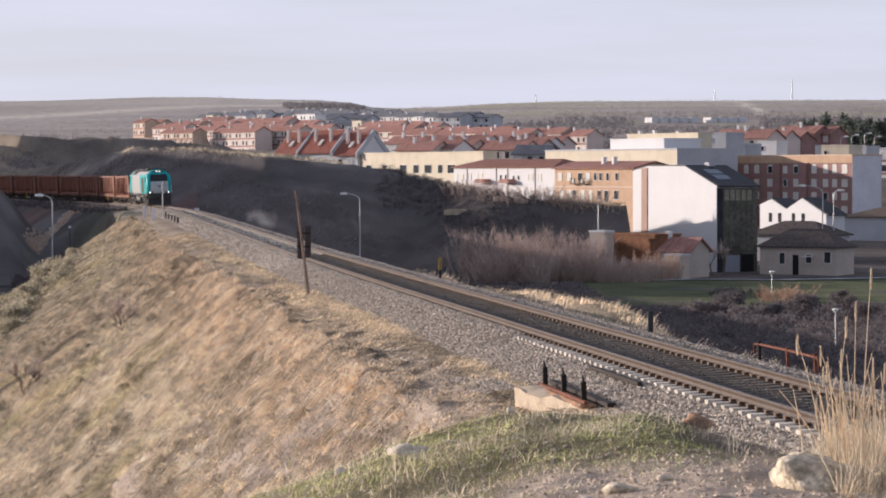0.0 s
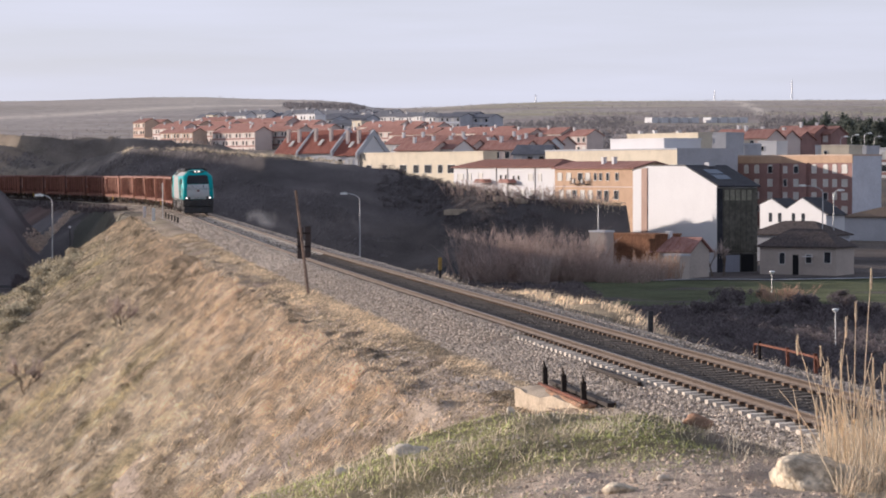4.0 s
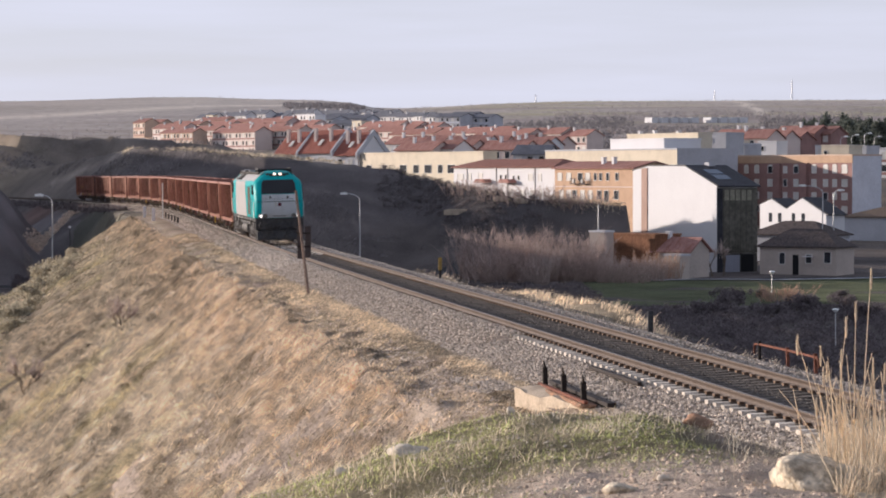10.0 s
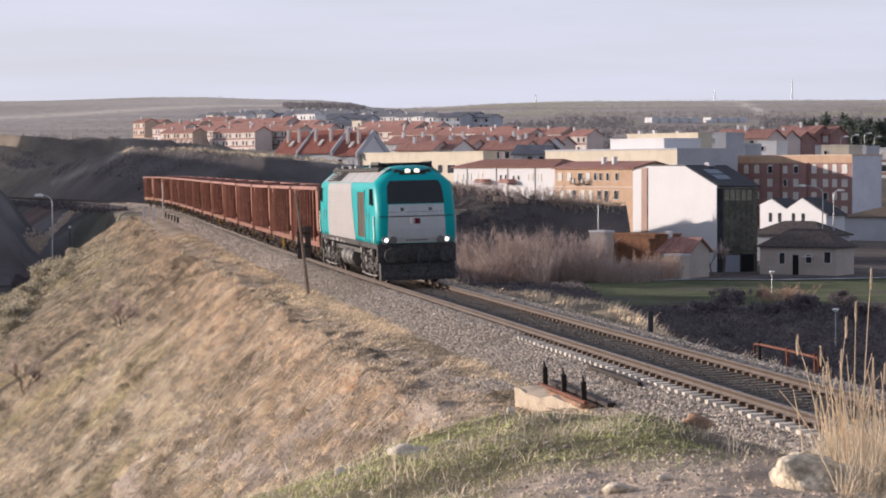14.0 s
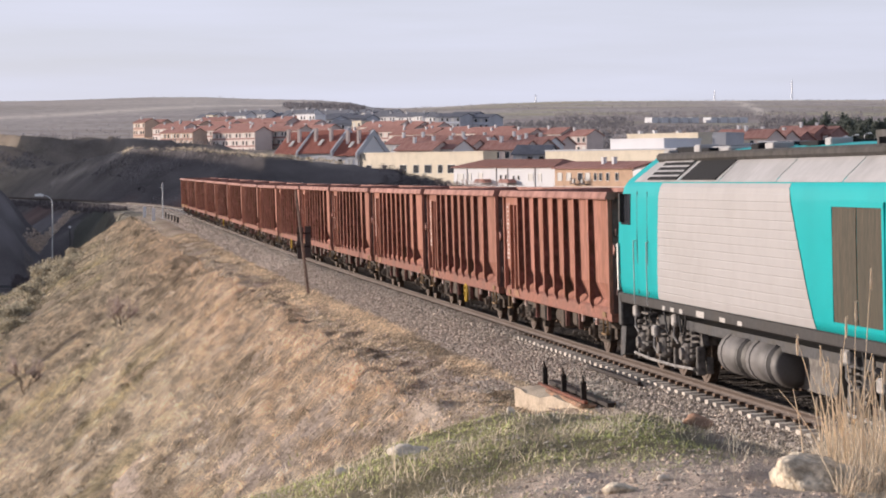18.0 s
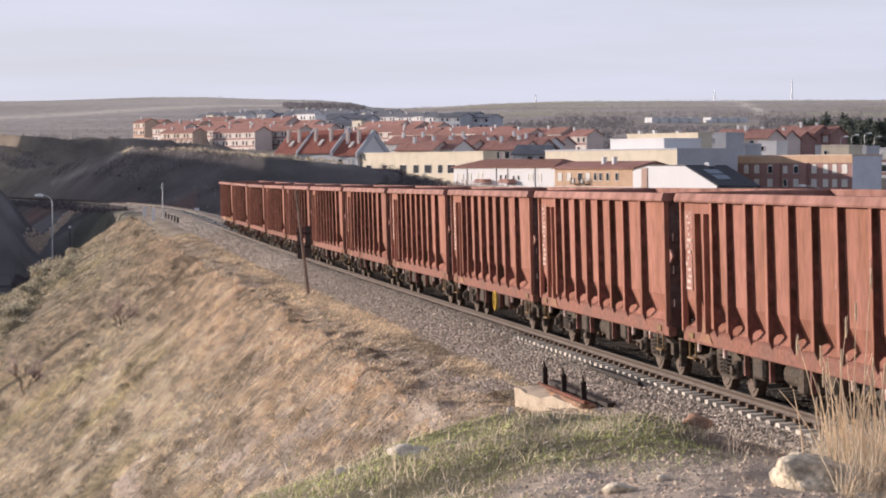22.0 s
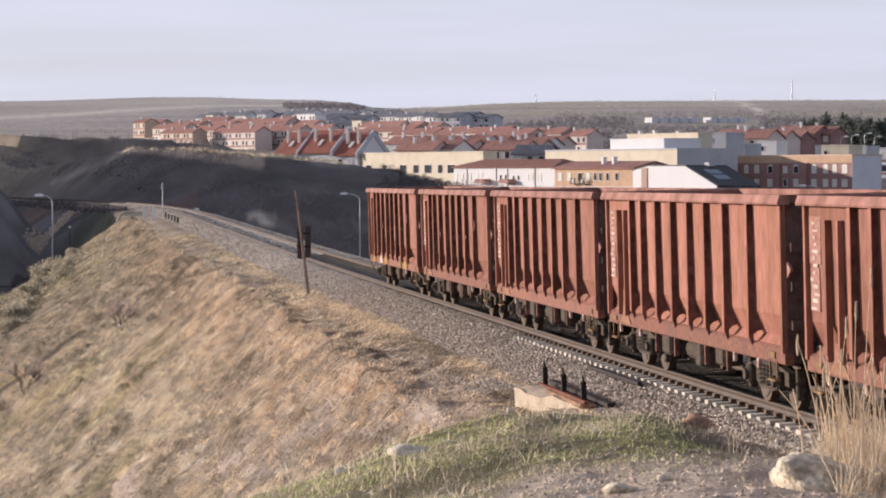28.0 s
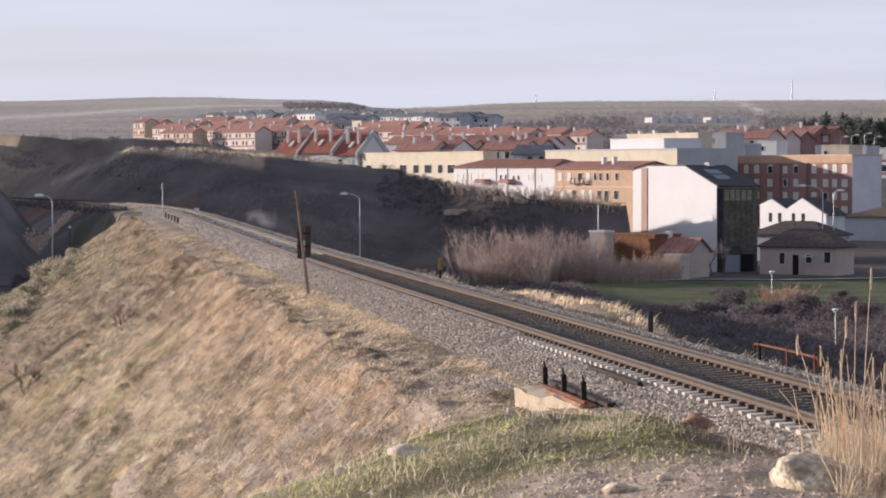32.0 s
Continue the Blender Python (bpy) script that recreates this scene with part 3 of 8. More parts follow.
def ballast_stones(name, n, s0, s1, power, size, seed):
    rng = np.random.default_rng(seed)
    s = s0 + (s1 - s0) * rng.uniform(0, 1, n) ** power
    u = np.where(rng.uniform(0, 1, n) < 0.72, rng.uniform(-3.9, -0.95, n), rng.uniform(-0.8, 3.0, n))
    u = u - np.where(rng.uniform(0, 1, n) < 0.10, rng.exponential(0.7, n), 0)
    dz = ballast_height(u) + 0.01 + np.where(s > 27, np.interp(u, [-2.4, -1.95, -1.6, -1.3, -1.02, -0.93], [0.0, 0.05, 0.10, 0.10, 0.085, 0.0]), 0.0)
    x, y, z, t = (np.interp(s, LS, a) for a in (LX, LY, LZ, LT))
    spots = np.stack([x + u * np.cos(t), y - u * np.sin(t), z + dz + u * CANT], axis=1)
    keep = ~((s > 8) & (s < 15.5) & (u < -2.9)) & ~((np.abs((s + 0.3) % 0.6 - 0.3) < 0.15) & (np.abs(u) < 1.32) & (np.abs(u) > 0.6) & ((s < 27) | (u > -0.95)))
    inside = np.abs(u) < 0.8
    for nm, pick, mat, lab in ((name, keep & ~inside, M_STONE, "loose grey crushed stones of the ballast"), ("gauge_stones", keep & inside, M_STONE_D, "stones between the rails, darkened as rail shadow")):
        ob = scatter_stones(nm, spots[pick], size, mat, seed + 1)
        ob["label"], ob["category"] = lab, "stones"


ballast_stones("ballast_stones", 100000, -8, 110, 1.4, 0.032, 4)
ballast_stones("far_ballast_stones", 40000, 90, 300, 1.3, 0.055, 9)
# ------------------------------------------------------------ train: paints
M_TEAL = material("teal_paint", (0.002, 0.36, 0.375), 0.42, 0, grain=0.5, vary=0.06, stain=2.0, second=(0.004, 0.32, 0.335), spec=0.07)
M_CREAM = material("cream_paint", (0.36, 0.345, 0.345), 0.5, 0, grain=0.3, vary=0.03, stain=1.8, second=(0.335, 0.32, 0.315), spec=0.1)
M_ROOF = material("roof_grey", (0.40, 0.39, 0.39), 0.5, 0.0, grain=0.2, vary=0.06, stain=1.4, second=(0.32, 0.31, 0.305))
M_FRONT = material("front_grey", (0.88, 0.88, 0.90), 0.4, 0, grain=0.4, vary=0.04, stain=0.9, second=(0.80, 0.80, 0.82))
M_BLACK = material("black_steel", (0.058, 0.058, 0.062), 0.55, 0.2, grain=0.1, vary=0.4, stain=0.5, second=(0.06, 0.055, 0.05))
M_BOGIE = material("grey_bogie_steel", (0.175, 0.16, 0.148), 0.75, 0.1, grain=0.08, vary=0.4, stain=0.4, second=(0.085, 0.078, 0.072))
M_FITTING = material("pale_grey_fitting", (0.34, 0.325, 0.31), 0.6, 0.2, grain=0.06, vary=0.35, stain=0.2, second=(0.16, 0.145, 0.135))
M_DIRTY = material("dirty_running_gear", (0.092, 0.07, 0.055), 0.85, 0.1, grain=0.08, vary=0.4, stain=0.4, second=(0.055, 0.05, 0.045))
M_FRAME = material("frame_grey", (0.034, 0.032, 0.033), 0.6, 0.1, grain=0.1, vary=0.3, stain=0.6, second=(0.036, 0.032, 0.03))
M_GLASS = material("dark_cab_glass", (0.035, 0.038, 0.046), 0.06, 0, spec=0.8)
M_GRILLE = material("grille_olive", (0.05, 0.044, 0.031), 0.8, 0, grain=0.05, vary=0.35, stain=0.5, second=(0.075, 0.06, 0.04), stretch=(3, 1, 0.3), spec=0.2)
M_DARKGRILLE = material("dark_grille", (0.02, 0.02, 0.022), 0.9, 0, grain=0.02, vary=0.3)
M_WHITE = material("white_marking", (0.75, 0.73, 0.70), 0.6, 0, grain=0.03, vary=0.1)
M_MARK = material("small_marking", (0.42, 0.40, 0.38), 0.7, 0, grain=0.03, vary=0.4)
M_TANK = material("dark_reservoir", (0.13, 0.122, 0.12), 0.65, 0.1, spec=0.3, grain=0.2, vary=0.2, stain=0.4, second=(0.065, 0.06, 0.055))
M_REDMARK = material("red_marking", (0.13, 0.02, 0.035), 0.5, 0, grain=0.05, vary=0.1)
M_DECK = material("grimy_roof_deck", (0.06, 0.056, 0.055), 0.8, 0, grain=0.2, vary=0.3, stain=1.0, second=(0.06, 0.055, 0.05))
M_LAMP = glow("headlamp", (1.0, 0.93, 0.86), 1.35)
M_LAMPWARM = glow("roof_headlamp", (1.0, 0.87, 0.72), 0.9)
M_LAMPRING = material("lamp_ring", (0.16, 0.18, 0.18), 0.5, 0.2, grain=0.1, vary=0.2)
M_LENS = material("unlit_lens", (0.16, 0.15, 0.14), 0.15, 0.2)
M_CHROME = material("bright_rail", (0.6, 0.6, 0.58), 0.35, 0.6, grain=0.05, vary=0.1)
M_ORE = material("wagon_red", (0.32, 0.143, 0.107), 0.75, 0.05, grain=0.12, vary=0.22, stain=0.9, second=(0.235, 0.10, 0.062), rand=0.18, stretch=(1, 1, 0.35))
# darker copy of the wagon red; carries the shade on the rib webs
M_ORE_DARK = material("wagon_red_dark", (0.21, 0.095, 0.082), 0.8, 0.0, grain=0.15, vary=0.35, stain=0.5, second=(0.11, 0.07, 0.05), rand=0.12)
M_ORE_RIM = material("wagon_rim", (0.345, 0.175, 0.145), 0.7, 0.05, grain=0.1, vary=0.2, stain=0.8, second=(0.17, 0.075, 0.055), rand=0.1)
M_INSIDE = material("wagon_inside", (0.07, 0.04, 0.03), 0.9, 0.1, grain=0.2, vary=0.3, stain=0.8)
M_OCHRE = material("ochre_marking", (0.21, 0.13, 0.06), 0.7, 0, grain=0.05, vary=0.2)
M_FADED = material("faded_lettering", (0.42, 0.30, 0.25), 0.8, 0, grain=0.03, vary=0.4, stain=0.15, second=(0.24, 0.12, 0.09))
M_SILL = material("scuffed_sill", (0.25, 0.11, 0.08), 0.8, 0, grain=0.1, vary=0.25, stain=0.9, second=(0.20, 0.10, 0.078), rand=0.1)
M_TANPLATE = material("worn_tan_plate", (0.30, 0.165, 0.10), 0.8, 0, grain=0.05, vary=0.3, stain=0.25, second=(0.25, 0.115, 0.085))
M_MUSTARD = material("mustard_paint", (0.38, 0.22, 0.05), 0.75, 0, grain=0.04, vary=0.3, stain=0.15, second=(0.27, 0.13, 0.06))
M_PANEL = material("faded_panel", (0.36, 0.20, 0.165), 0.8, 0, grain=0.05, vary=0.3, stain=0.3, second=(0.29, 0.135, 0.105))
M_CHALK = material("chalky_lettering", (0.60, 0.50, 0.45), 0.85, 0, grain=0.03, vary=0.3, stain=0.12, second=(0.36, 0.20, 0.16))
# end walls coloured dark for the shade in the gap between wagons
M_END_SHADE = material("shaded_end_plate", (0.115, 0.075, 0.07), 0.85, 0, grain=0.15, vary=0.35, stain=0.5, second=(0.10, 0.05, 0.04))
M_YELLOW = material("yellow_paint", (0.46, 0.29, 0.03), 0.6, 0, grain=0.03, vary=0.15)
M_WHEEL = material("wheel_steel", (0.10, 0.075, 0.06), 0.6, 0.5, grain=0.05, vary=0.3)

# ------------------------------------------------------------ locomotive
B_Z = [1.45, 1.60, 2.00, 2.45, 2.86, 3.30, 3.53, 3.66, 3.88, 4.08, 4.19, 4.22]
B_W = [1.40, 1.42, 1.43, 1.43, 1.43, 1.42, 1.40, 1.32, 1.08, 0.86, 0.62, 0.30]
B_X = [10.78, 10.86, 10.95, 10.95, 10.86, 10.58, 10.42, 10.32, 10.12, 9.85, 9.45, 8.9]


def nose(y, z):
    """The x of the locomotive's front skin at height z, y off the middle."""
    w, xf = np.interp(z, B_Z, B_W), np.interp(z, B_Z, B_X)
    rc = 0.42
    q = min(1.0, max(0.0, (abs(y) - (w - rc)) / rc))
    return xf - 0.10 * (y / w) ** 2 - rc * 1.1 * (1 - math.sqrt(max(0.0, 1 - q * q)))


def loco_shell():
    bm = bmesh.new()
    rings = []
    for z, w in zip(B_Z, B_W):
        ys = [w * math.sin(math.radians(a)) for a in (-90, -84, -76, -66, -54, -40, -22, 0, 22, 40, 54, 66, 76, 84, 90)]
        front = [(nose(y, z), y) for y in ys]
        side = [(x, w) for x in np.linspace(nose(w, z) - 0.5, -nose(w, z) + 0.5, 12)]
        ring = front + side + [(-x, -y) for x, y in front] + [(-x, -y) for x, y in side]
        rings.append([bm.verts.new((x, y, z)) for x, y in ring])
    n = len(rings[0])
    for a, b in zip(rings[:-1], rings[1:]):
        for k in range(n):
            bm.faces.new((a[k], a[(k + 1) % n], b[(k + 1) % n], b[k]))
    bm.faces.new(rings[-1])
    bm.faces.new(rings[0][::-1])
    bmesh.ops.recalc_face_normals(bm, faces=bm.faces)
    return bm


def side_y(z):
    return float(np.interp(z, B_Z, B_W))


def add_side_panel(bm, side, corners, proud, thick=0.02, steps=6):
    """A panel lying on the flank; corners (x at bottom rear, x at bottom front, x at top rear, x at top front, z0, z1)."""
    xr0, xf0, xr1, xf1, z0, z1 = corners
    rows = []
    for k in range(steps + 1):
        t = k / steps
        z = z0 + (z1 - z0) * t
        y = side * (side_y(z) + proud)
        yb = side * (side_y(z) + proud - thick)
        xr, xf = xr0 + (xr1 - xr0) * t, xf0 + (xf1 - xf0) * t
        rows.append([bm.verts.new((xr, yb, z)), bm.verts.new((xr, y, z)), bm.verts.new((xf, y, z)), bm.verts.new((xf, yb, z))])
    for a, b in zip(rows[:-1], rows[1:]):
        for k in range(3):
            bm.faces.new((a[k], a[k + 1], b[k + 1], b[k]))
    bm.faces.new(rows[0][::-1])
    bm.faces.new(rows[-1])


def add_front_panel(bm, e, y_of_z, z0, z1, proud, steps=8, across=8, y_min=None):
    """A panel on the front skin (e = 1) or the rear one (e = -1); y_of_z gives its half width."""
    grid = []
    for i in range(steps + 1):
        z = z0 + (z1 - z0) * i / steps
        hw = y_of_z(z)
        grid.append([(e * (nose(y, z) + proud), e * y, z) for y in np.linspace(-hw, hw, across + 1)])
    vs = [[bm.verts.new(p) for p in r] for r in grid]
    for i in range(steps):
        for j in range(across):
            bm.faces.new((vs[i][j], vs[i][j + 1], vs[i + 1][j + 1], vs[i + 1][j]))
    bmesh.ops.solidify(bm, geom=bm.faces[:], thickness=0.02)


def wheelset_mesh(r):
    bm = bmesh.new()
    for e in (-1, 1):
        y0, y1 = e * 0.80, e * 0.935
        add_cyl(bm, (0, e * 0.80, 0), (0, e * 0.83, 0), r + 0.03, r + 0.03, 20)
        add_cyl(bm, (0, e * 0.83, 0), (0, e * 0.935, 0), r, r - 0.005, 20)
        add_cyl(bm, (0, e * 0.935, 0), (0, e * 0.95, 0), r - 0.075, r - 0.09, 20)
        add_cyl(bm, (0, e * 0.95, 0), (0, e * 1.0, 0), 0.15, 0.13, 10)
        # four balance bosses, so that one sees it turn
        for a in range(4):
            t = a * math.pi / 2
            add_cyl(bm, (math.cos(t) * r * 0.6, e * 0.93, math.sin(t) * r * 0.6), (math.cos(t) * r * 0.6, e * 0.962, math.sin(t) * r * 0.6), 0.045, 0.04, 6)
    add_cyl(bm, (0, -0.8, 0), (0, 0.8, 0), 0.09, 0.09, 8)
    bmesh.ops.recalc_face_normals(bm, faces=bm.faces)
    me = bpy.data.meshes.new("wheelset")
    bm.to_mesh(me)
    bm.free()
    me.materials.append(M_WHEEL)
    return me


def add_spring(bm, x, y, z0, z1, r):
    k = 5
    for i in range(k):
        z = z0 + (z1 - z0) * (i + 0.2) / k
        add_cyl(bm, (x, y, z), (x, y, z + (z1 - z0) / k * 0.6), r, r, 8)


ROLLING = []      # (wheelset, its thing, radius)


def loco_bogie(loco, xc, wheel):
    bm = bmesh.new()
    for e in (-1, 1):
        y0, y1 = (1.02, 1.14) if e > 0 else (-1.14, -1.02)
        # side frame dipping between the axles
        out = [(-2.55, 0.72), (-2.4, 0.98), (-0.95, 0.98), (-0.7, 0.86), (0.7, 0.86), (0.95, 0.98), (2.4, 0.98), (2.55, 0.72), (2.3, 0.66), (1.3, 0.72), (0.9, 0.62), (-0.9, 0.62), (-1.3, 0.72), (-2.3, 0.66)]
        add_prism(bm, [(xc + a, b) for a, b in out], y0, y1)
    for x in (-2.2, 0.0, 2.2):
        add_box(bm, xc + x - 0.15, xc + x + 0.15, -1.05, 1.05, 0.7, 0.86)
    frame = part("bogie_frame", bm, M_BOGIE, loco)
    for x in (-1.85, 0.0, 1.85):
        w = share("wheelset", wheel, loco, pose(xc + x, 0, 0.53))
        ROLLING.append((w, loco, 0.53))
    for e in (-1, 1):
        for x in (-1.85, 0.0, 1.85):
            bm = bmesh.new()
            add_box(bm, xc + x - 0.19, xc + x + 0.19, e * 1.24 - 0.1, e * 1.24 + 0.1, 0.36, 0.72, 0.05)
            add_cyl(bm, (xc + x, e * 1.3, 0.54), (xc + x, e * 1.40, 0.54), 0.13, 0.11, 10)
            part("axle_box", bm, M_BOGIE, loco)
            for d in (-0.36, 0.36):
                bm = bmesh.new()
                add_spring(bm, xc + x + d, e * 1.22, 0.46, 0.98, 0.085)
                part("coil_spring", bm, M_BOGIE, loco)
        for x in (-1.05, 0.95):
            bm = bmesh.new()
            add_cyl(bm, (xc + x - 0.25, e * 1.27, 0.62), (xc + x + 0.25, e * 1.29, 1.02), 0.055, 0.055, 8)
            add_cyl(bm, (xc + x - 0.1, e * 1.27, 0.74), (xc + x + 0.12, e * 1.285, 0.92), 0.08, 0.08, 8)
            part("damper", bm, M_BOGIE, loco)
        for x in (-2.45, -0.6, 0.65, 2.45):
            bm = bmesh.new()
            add_box(bm, xc + x - 0.05, xc + x + 0.05, e * 1.16 - 0.08, e * 1.16 + 0.08, 0.18, 0.7, 0.02)
            add_box(bm, xc + x - 0.09, xc + x + 0.09, e * 1.0 - 0.06, e * 1.0 + 0.06, 0.2, 0.5, 0.02)
            part("brake_hanger", bm, M_BOGIE, loco)
        for x, z in ((-2.1, 1.02), (-0.45, 0.72), (1.25, 1.0)):
            bm = bmesh.new()
            add_box(bm, xc + x - 0.16, xc + x + 0.16, e * 1.34 - 0.05, e * 1.34 + 0.05, z, z + 0.22, 0.03)
            add_tube(bm, [(xc + x, e * 1.36, z), (xc + x + 0.06, e * 1.38, z - 0.18), (xc + x + 0.2, e * 1.34, z - 0.3)], 0.024, 6)
            part("bogie_fitting", bm, M_FITTING, loco, "pale grey fitting on the bogie")
        bm = bmesh.new()
        add_tube(bm, [(xc - 2.5, e * 1.30, 0.30), (xc - 1.0, e * 1.32, 0.27), (xc + 1.0, e * 1.32, 0.27), (xc + 2.5, e * 1.30, 0.30)], 0.028, 6)
        part("brake_rod", bm, M_FITTING, loco)
        for x in (-1.4, 0.3, 1.5):
            bm = bmesh.new()
            pts = [(xc + x + 0.1 * k, e * 1.33, 1.25 - 0.42 * math.sin(k * math.pi / 6)) for k in range(7)]
            add_tube(bm, pts, 0.022, 6)
            part("hose", bm, M_BLACK, loco)


def build_loco():
    loco = thing("diesel_locomotive", Matrix(), "teal and cream six-axle diesel locomotive hauling the train", "locomotive")
    body = part("body", loco_shell(), M_TEAL, loco, "glossy teal body shell", smooth=False)
    me = body.data
    for p in me.polygons:
        p.use_smooth = len(p.vertices) == 4
    # underframe
    bm = bmesh.new()
    add_box(bm, -10.6, 10.6, -1.40, 1.40, 1.25, 1.448, 0.02)
    part("underframe", bm, M_FRAME, loco, "grey underframe with small white markings")
    bm = bmesh.new()
    add_box(bm, -8.0, 8.0, -1.2, 1.2, 0.95, 1.12)
    part("frame_bottom", bm, M_BLACK, loco)
    for e in (-1, 1):
        for x, w in ((-6.6, 0.2), (-5.9, 0.28), (-5.2, 0.25), (-3.7, 0.6), (-2.1, 0.4), (-0.9, 0.3)):
            bm = bmesh.new()
            add_box(bm, x - w / 2, x + w / 2, e * 1.405 - 0.003, e * 1.405 + 0.003, 1.27, 1.27 + (0.11 if w > 0.5 else 0.075))
            part("marking", bm, M_MARK, body)
        # cream flank with corrugation: fourteen strakes
        n = 14
        for k in range(n):
            z0 = 1.452 + (3.46 - 1.452) * k / n
            z1 = 1.452 + (3.46 - 1.452) * (k + 1) / n
            xr = lambda z: -6.95 + 0.12 * (z - 1.5)
            xf = lambda z: 3.7 - 0.66 * (z - 1.5)
            bm = bmesh.new()
            rows = []
            for z, pr in ((z0, 0.006), (z0 + 0.010, 0.014), (z1 - 0.02, 0.012), (z1, 0.006)):
                y = e * (side_y(z) + pr)
                rows.append([bm.verts.new((xr(z), y, z)), bm.verts.new((xf(z), y, z))])
            for a, b in zip(rows[:-1], rows[1:]):
                bm.faces.new((a[0], a[1], b[1], b[0]))
            bmesh.ops.recalc_face_normals(bm, faces=bm.faces)
            part("flank_strake", bm, M_CREAM, body, "cream corrugated flank panel" if k == 0 else "")
        # cream top edge of the flank
        bm = bmesh.new()
        add_side_panel(bm, e, (-6.7, 2.4, -6.65, 2.3, 3.46, 3.61), 0.006, 0.03, 2)
        part("flank_edge", bm, M_CREAM, body)
        # grey roof slopes with lids
        for a, b in ((-9.2, -5.5), (-5.45, -2.45), (-2.4, 1.3), (1.35, 5.0), (5.05, 9.3)):
            bm = bmesh.new()
            add_side_panel(bm, e, (a, b, a + (0.6 if a < -8 else 0), b - (-0.5 if b > 8 else 0), 3.63, 4.14), 0.012, 0.02, 5)
            part("roof_slope", bm, M_ROOF, body, "grey roof hatch")
        for a, b in ((-8.1, -5.7), (-5.3, -2.7)):
            bm = bmesh.new()
            add_side_panel(bm, e, (a, b, a + 0.2, b + 0.2, 3.67, 4.08), 0.035, 0.03, 4)
            g = part("roof_grille", bm, M_DARKGRILLE, body, "dark air intake grille")
            if a < -7:
                for k in range(4):
                    z = 3.73 + 0.085 * k
                    bm = bmesh.new()
                    add_side_panel(bm, e, (a, b, a + 0.03, b + 0.03, z, z + 0.03), 0.045, 0.03, 1)
                    part("slat", bm, M_ROOF, g)
        # door recess in olive, two leaves
        for a, b in ((4.77, 5.95), (6.0, 7.2)):
            bm = bmesh.new()
            add_side_panel(bm, e, (a, b, a, b, 1.62, 3.28), 0.012, 0.03, 4)
            part("louvre_door", bm, M_GRILLE, body, "olive louvred ventilation door")
        bm = bmesh.new()
        for a, b, c, d in ((4.67, 4.77, 1.58, 3.34), (7.2, 7.3, 1.58, 3.34), (4.67, 7.3, 3.28, 3.36), (4.67, 7.3, 1.56, 1.62)):
            add_side_panel(bm, e, (a, b, a, b, c, d), 0.03, 0.04, 1)
        part("door_surround", bm, M_TEAL, body)
        # cab doors and side windows at both ends
        for f in (1, -1):
            xs = lambda a, b: (a, b) if f > 0 else (-b, -a)
            for a, b in (xs(7.75, 7.79), xs(8.65, 8.69)):
                bm = bmesh.new()
                add_side_panel(bm, e, (a, b, a, b, 1.5, 3.45), 0.010, 0.02, 2)
                part("door_seam", bm, M_BLACK, body)
            a, b = xs(9.25, 10.15)
            bm = bmesh.new()
            add_side_panel(bm, e, (a, b, a - 0.1 * (f > 0), b - 0.35 * (f > 0), 2.80, 3.40), 0.010, 0.02, 3)
            win = part("cab_window", bm, M_GLASS, body, "dark cab side window")
            bm = bmesh.new()
            c = (a + b) / 2
            add_side_panel(bm, e, (c - 0.28, c - 0.16, c - 0.32, c - 0.2, 2.85, 3.4), 0.09, 0.06, 1)
            part("mirror", bm, M_FRAME, win)
            # hand rail and steps by the cab door
            for x in (7.65, 8.8):
                bm = bmesh.new()
                add_cyl(bm, (f * x, e * 1.48, 1.3), (f * x, e * 1.48, 2.5), 0.013, 0.013, 6)
                add_cyl(bm, (f * x, e * 1.48, 2.5), (f * x, e * 1.40, 2.5), 0.013, 0.013, 6)
                part("hand_rail", bm, M_CHROME, loco)
            for z in (0.55, 0.85, 1.12):
                bm = bmesh.new()
                add_box(bm, f * 8.2 - 0.28, f * 8.2 + 0.28, e * 1.32 - 0.1, e * 1.32 + 0.1, z, z + 0.04)
                part("cab_step", bm, M_BOGIE, loco)
            bm = bmesh.new()
            add_cyl(bm, (f * 10.35, e * 1.46, 1.5), (f * 10.35, e * 1.46, 2.42), 0.028, 0.028, 8)
            part("corner_rail", bm, M_CHROME, loco)
    # roof gear
    bm = bmesh.new()
    add_box(bm, -8.7, 8.2, -1.02, 1.02, 4.0, 4.165, 0.05)
    part("roof_deck", bm, M_DECK, body, "grimy grey roof deck")
    rng = random.Random(6)
    for k in range(16):
        x = -8.3 + 0.85 * k + rng.uniform(-0.2, 0.2)
        y = rng.choice((-0.75, -0.45, 0.3, 0.7))
        bm = bmesh.new()
        add_box(bm, x - rng.uniform(0.12, 0.4), x + rng.uniform(0.12, 0.4), y - 0.18, y + 0.18, 4.15, 4.17 + rng.uniform(0.05, 0.14), 0.02)
        part("roof_fitting", bm, M_DARKGRILLE if k % 3 else M_ROOF, body)
    for x0, x1, w, z in ((-8.2, -6.0, 0.75, 4.27), (-5.6, -4.0, 0.75, 4.25), (5.4, 8.1, 0.82, 4.30), (-3.0, -1.6, 0.55, 4.28), (-0.4, 1.2, 0.5, 4.27)):
        bm = bmesh.new()
        add_box(bm, x0, x1, -w, w, 4.1, z, 0.04)
        part("roof_housing", bm, M_DARKGRILLE if z > 4.26 else M_ROOF, body)
    bm = bmesh.new()
    for x in (5.6, 6.4, 7.2, 7.9):
        add_box(bm, x - 0.05, x + 0.05, -0.98, 0.98, 4.12, 4.32)
    add_box(bm, 5.5, 8.0, -0.98, -0.92, 4.26, 4.36)
    add_box(bm, 5.5, 8.0, 0.92, 0.98, 4.26, 4.36)
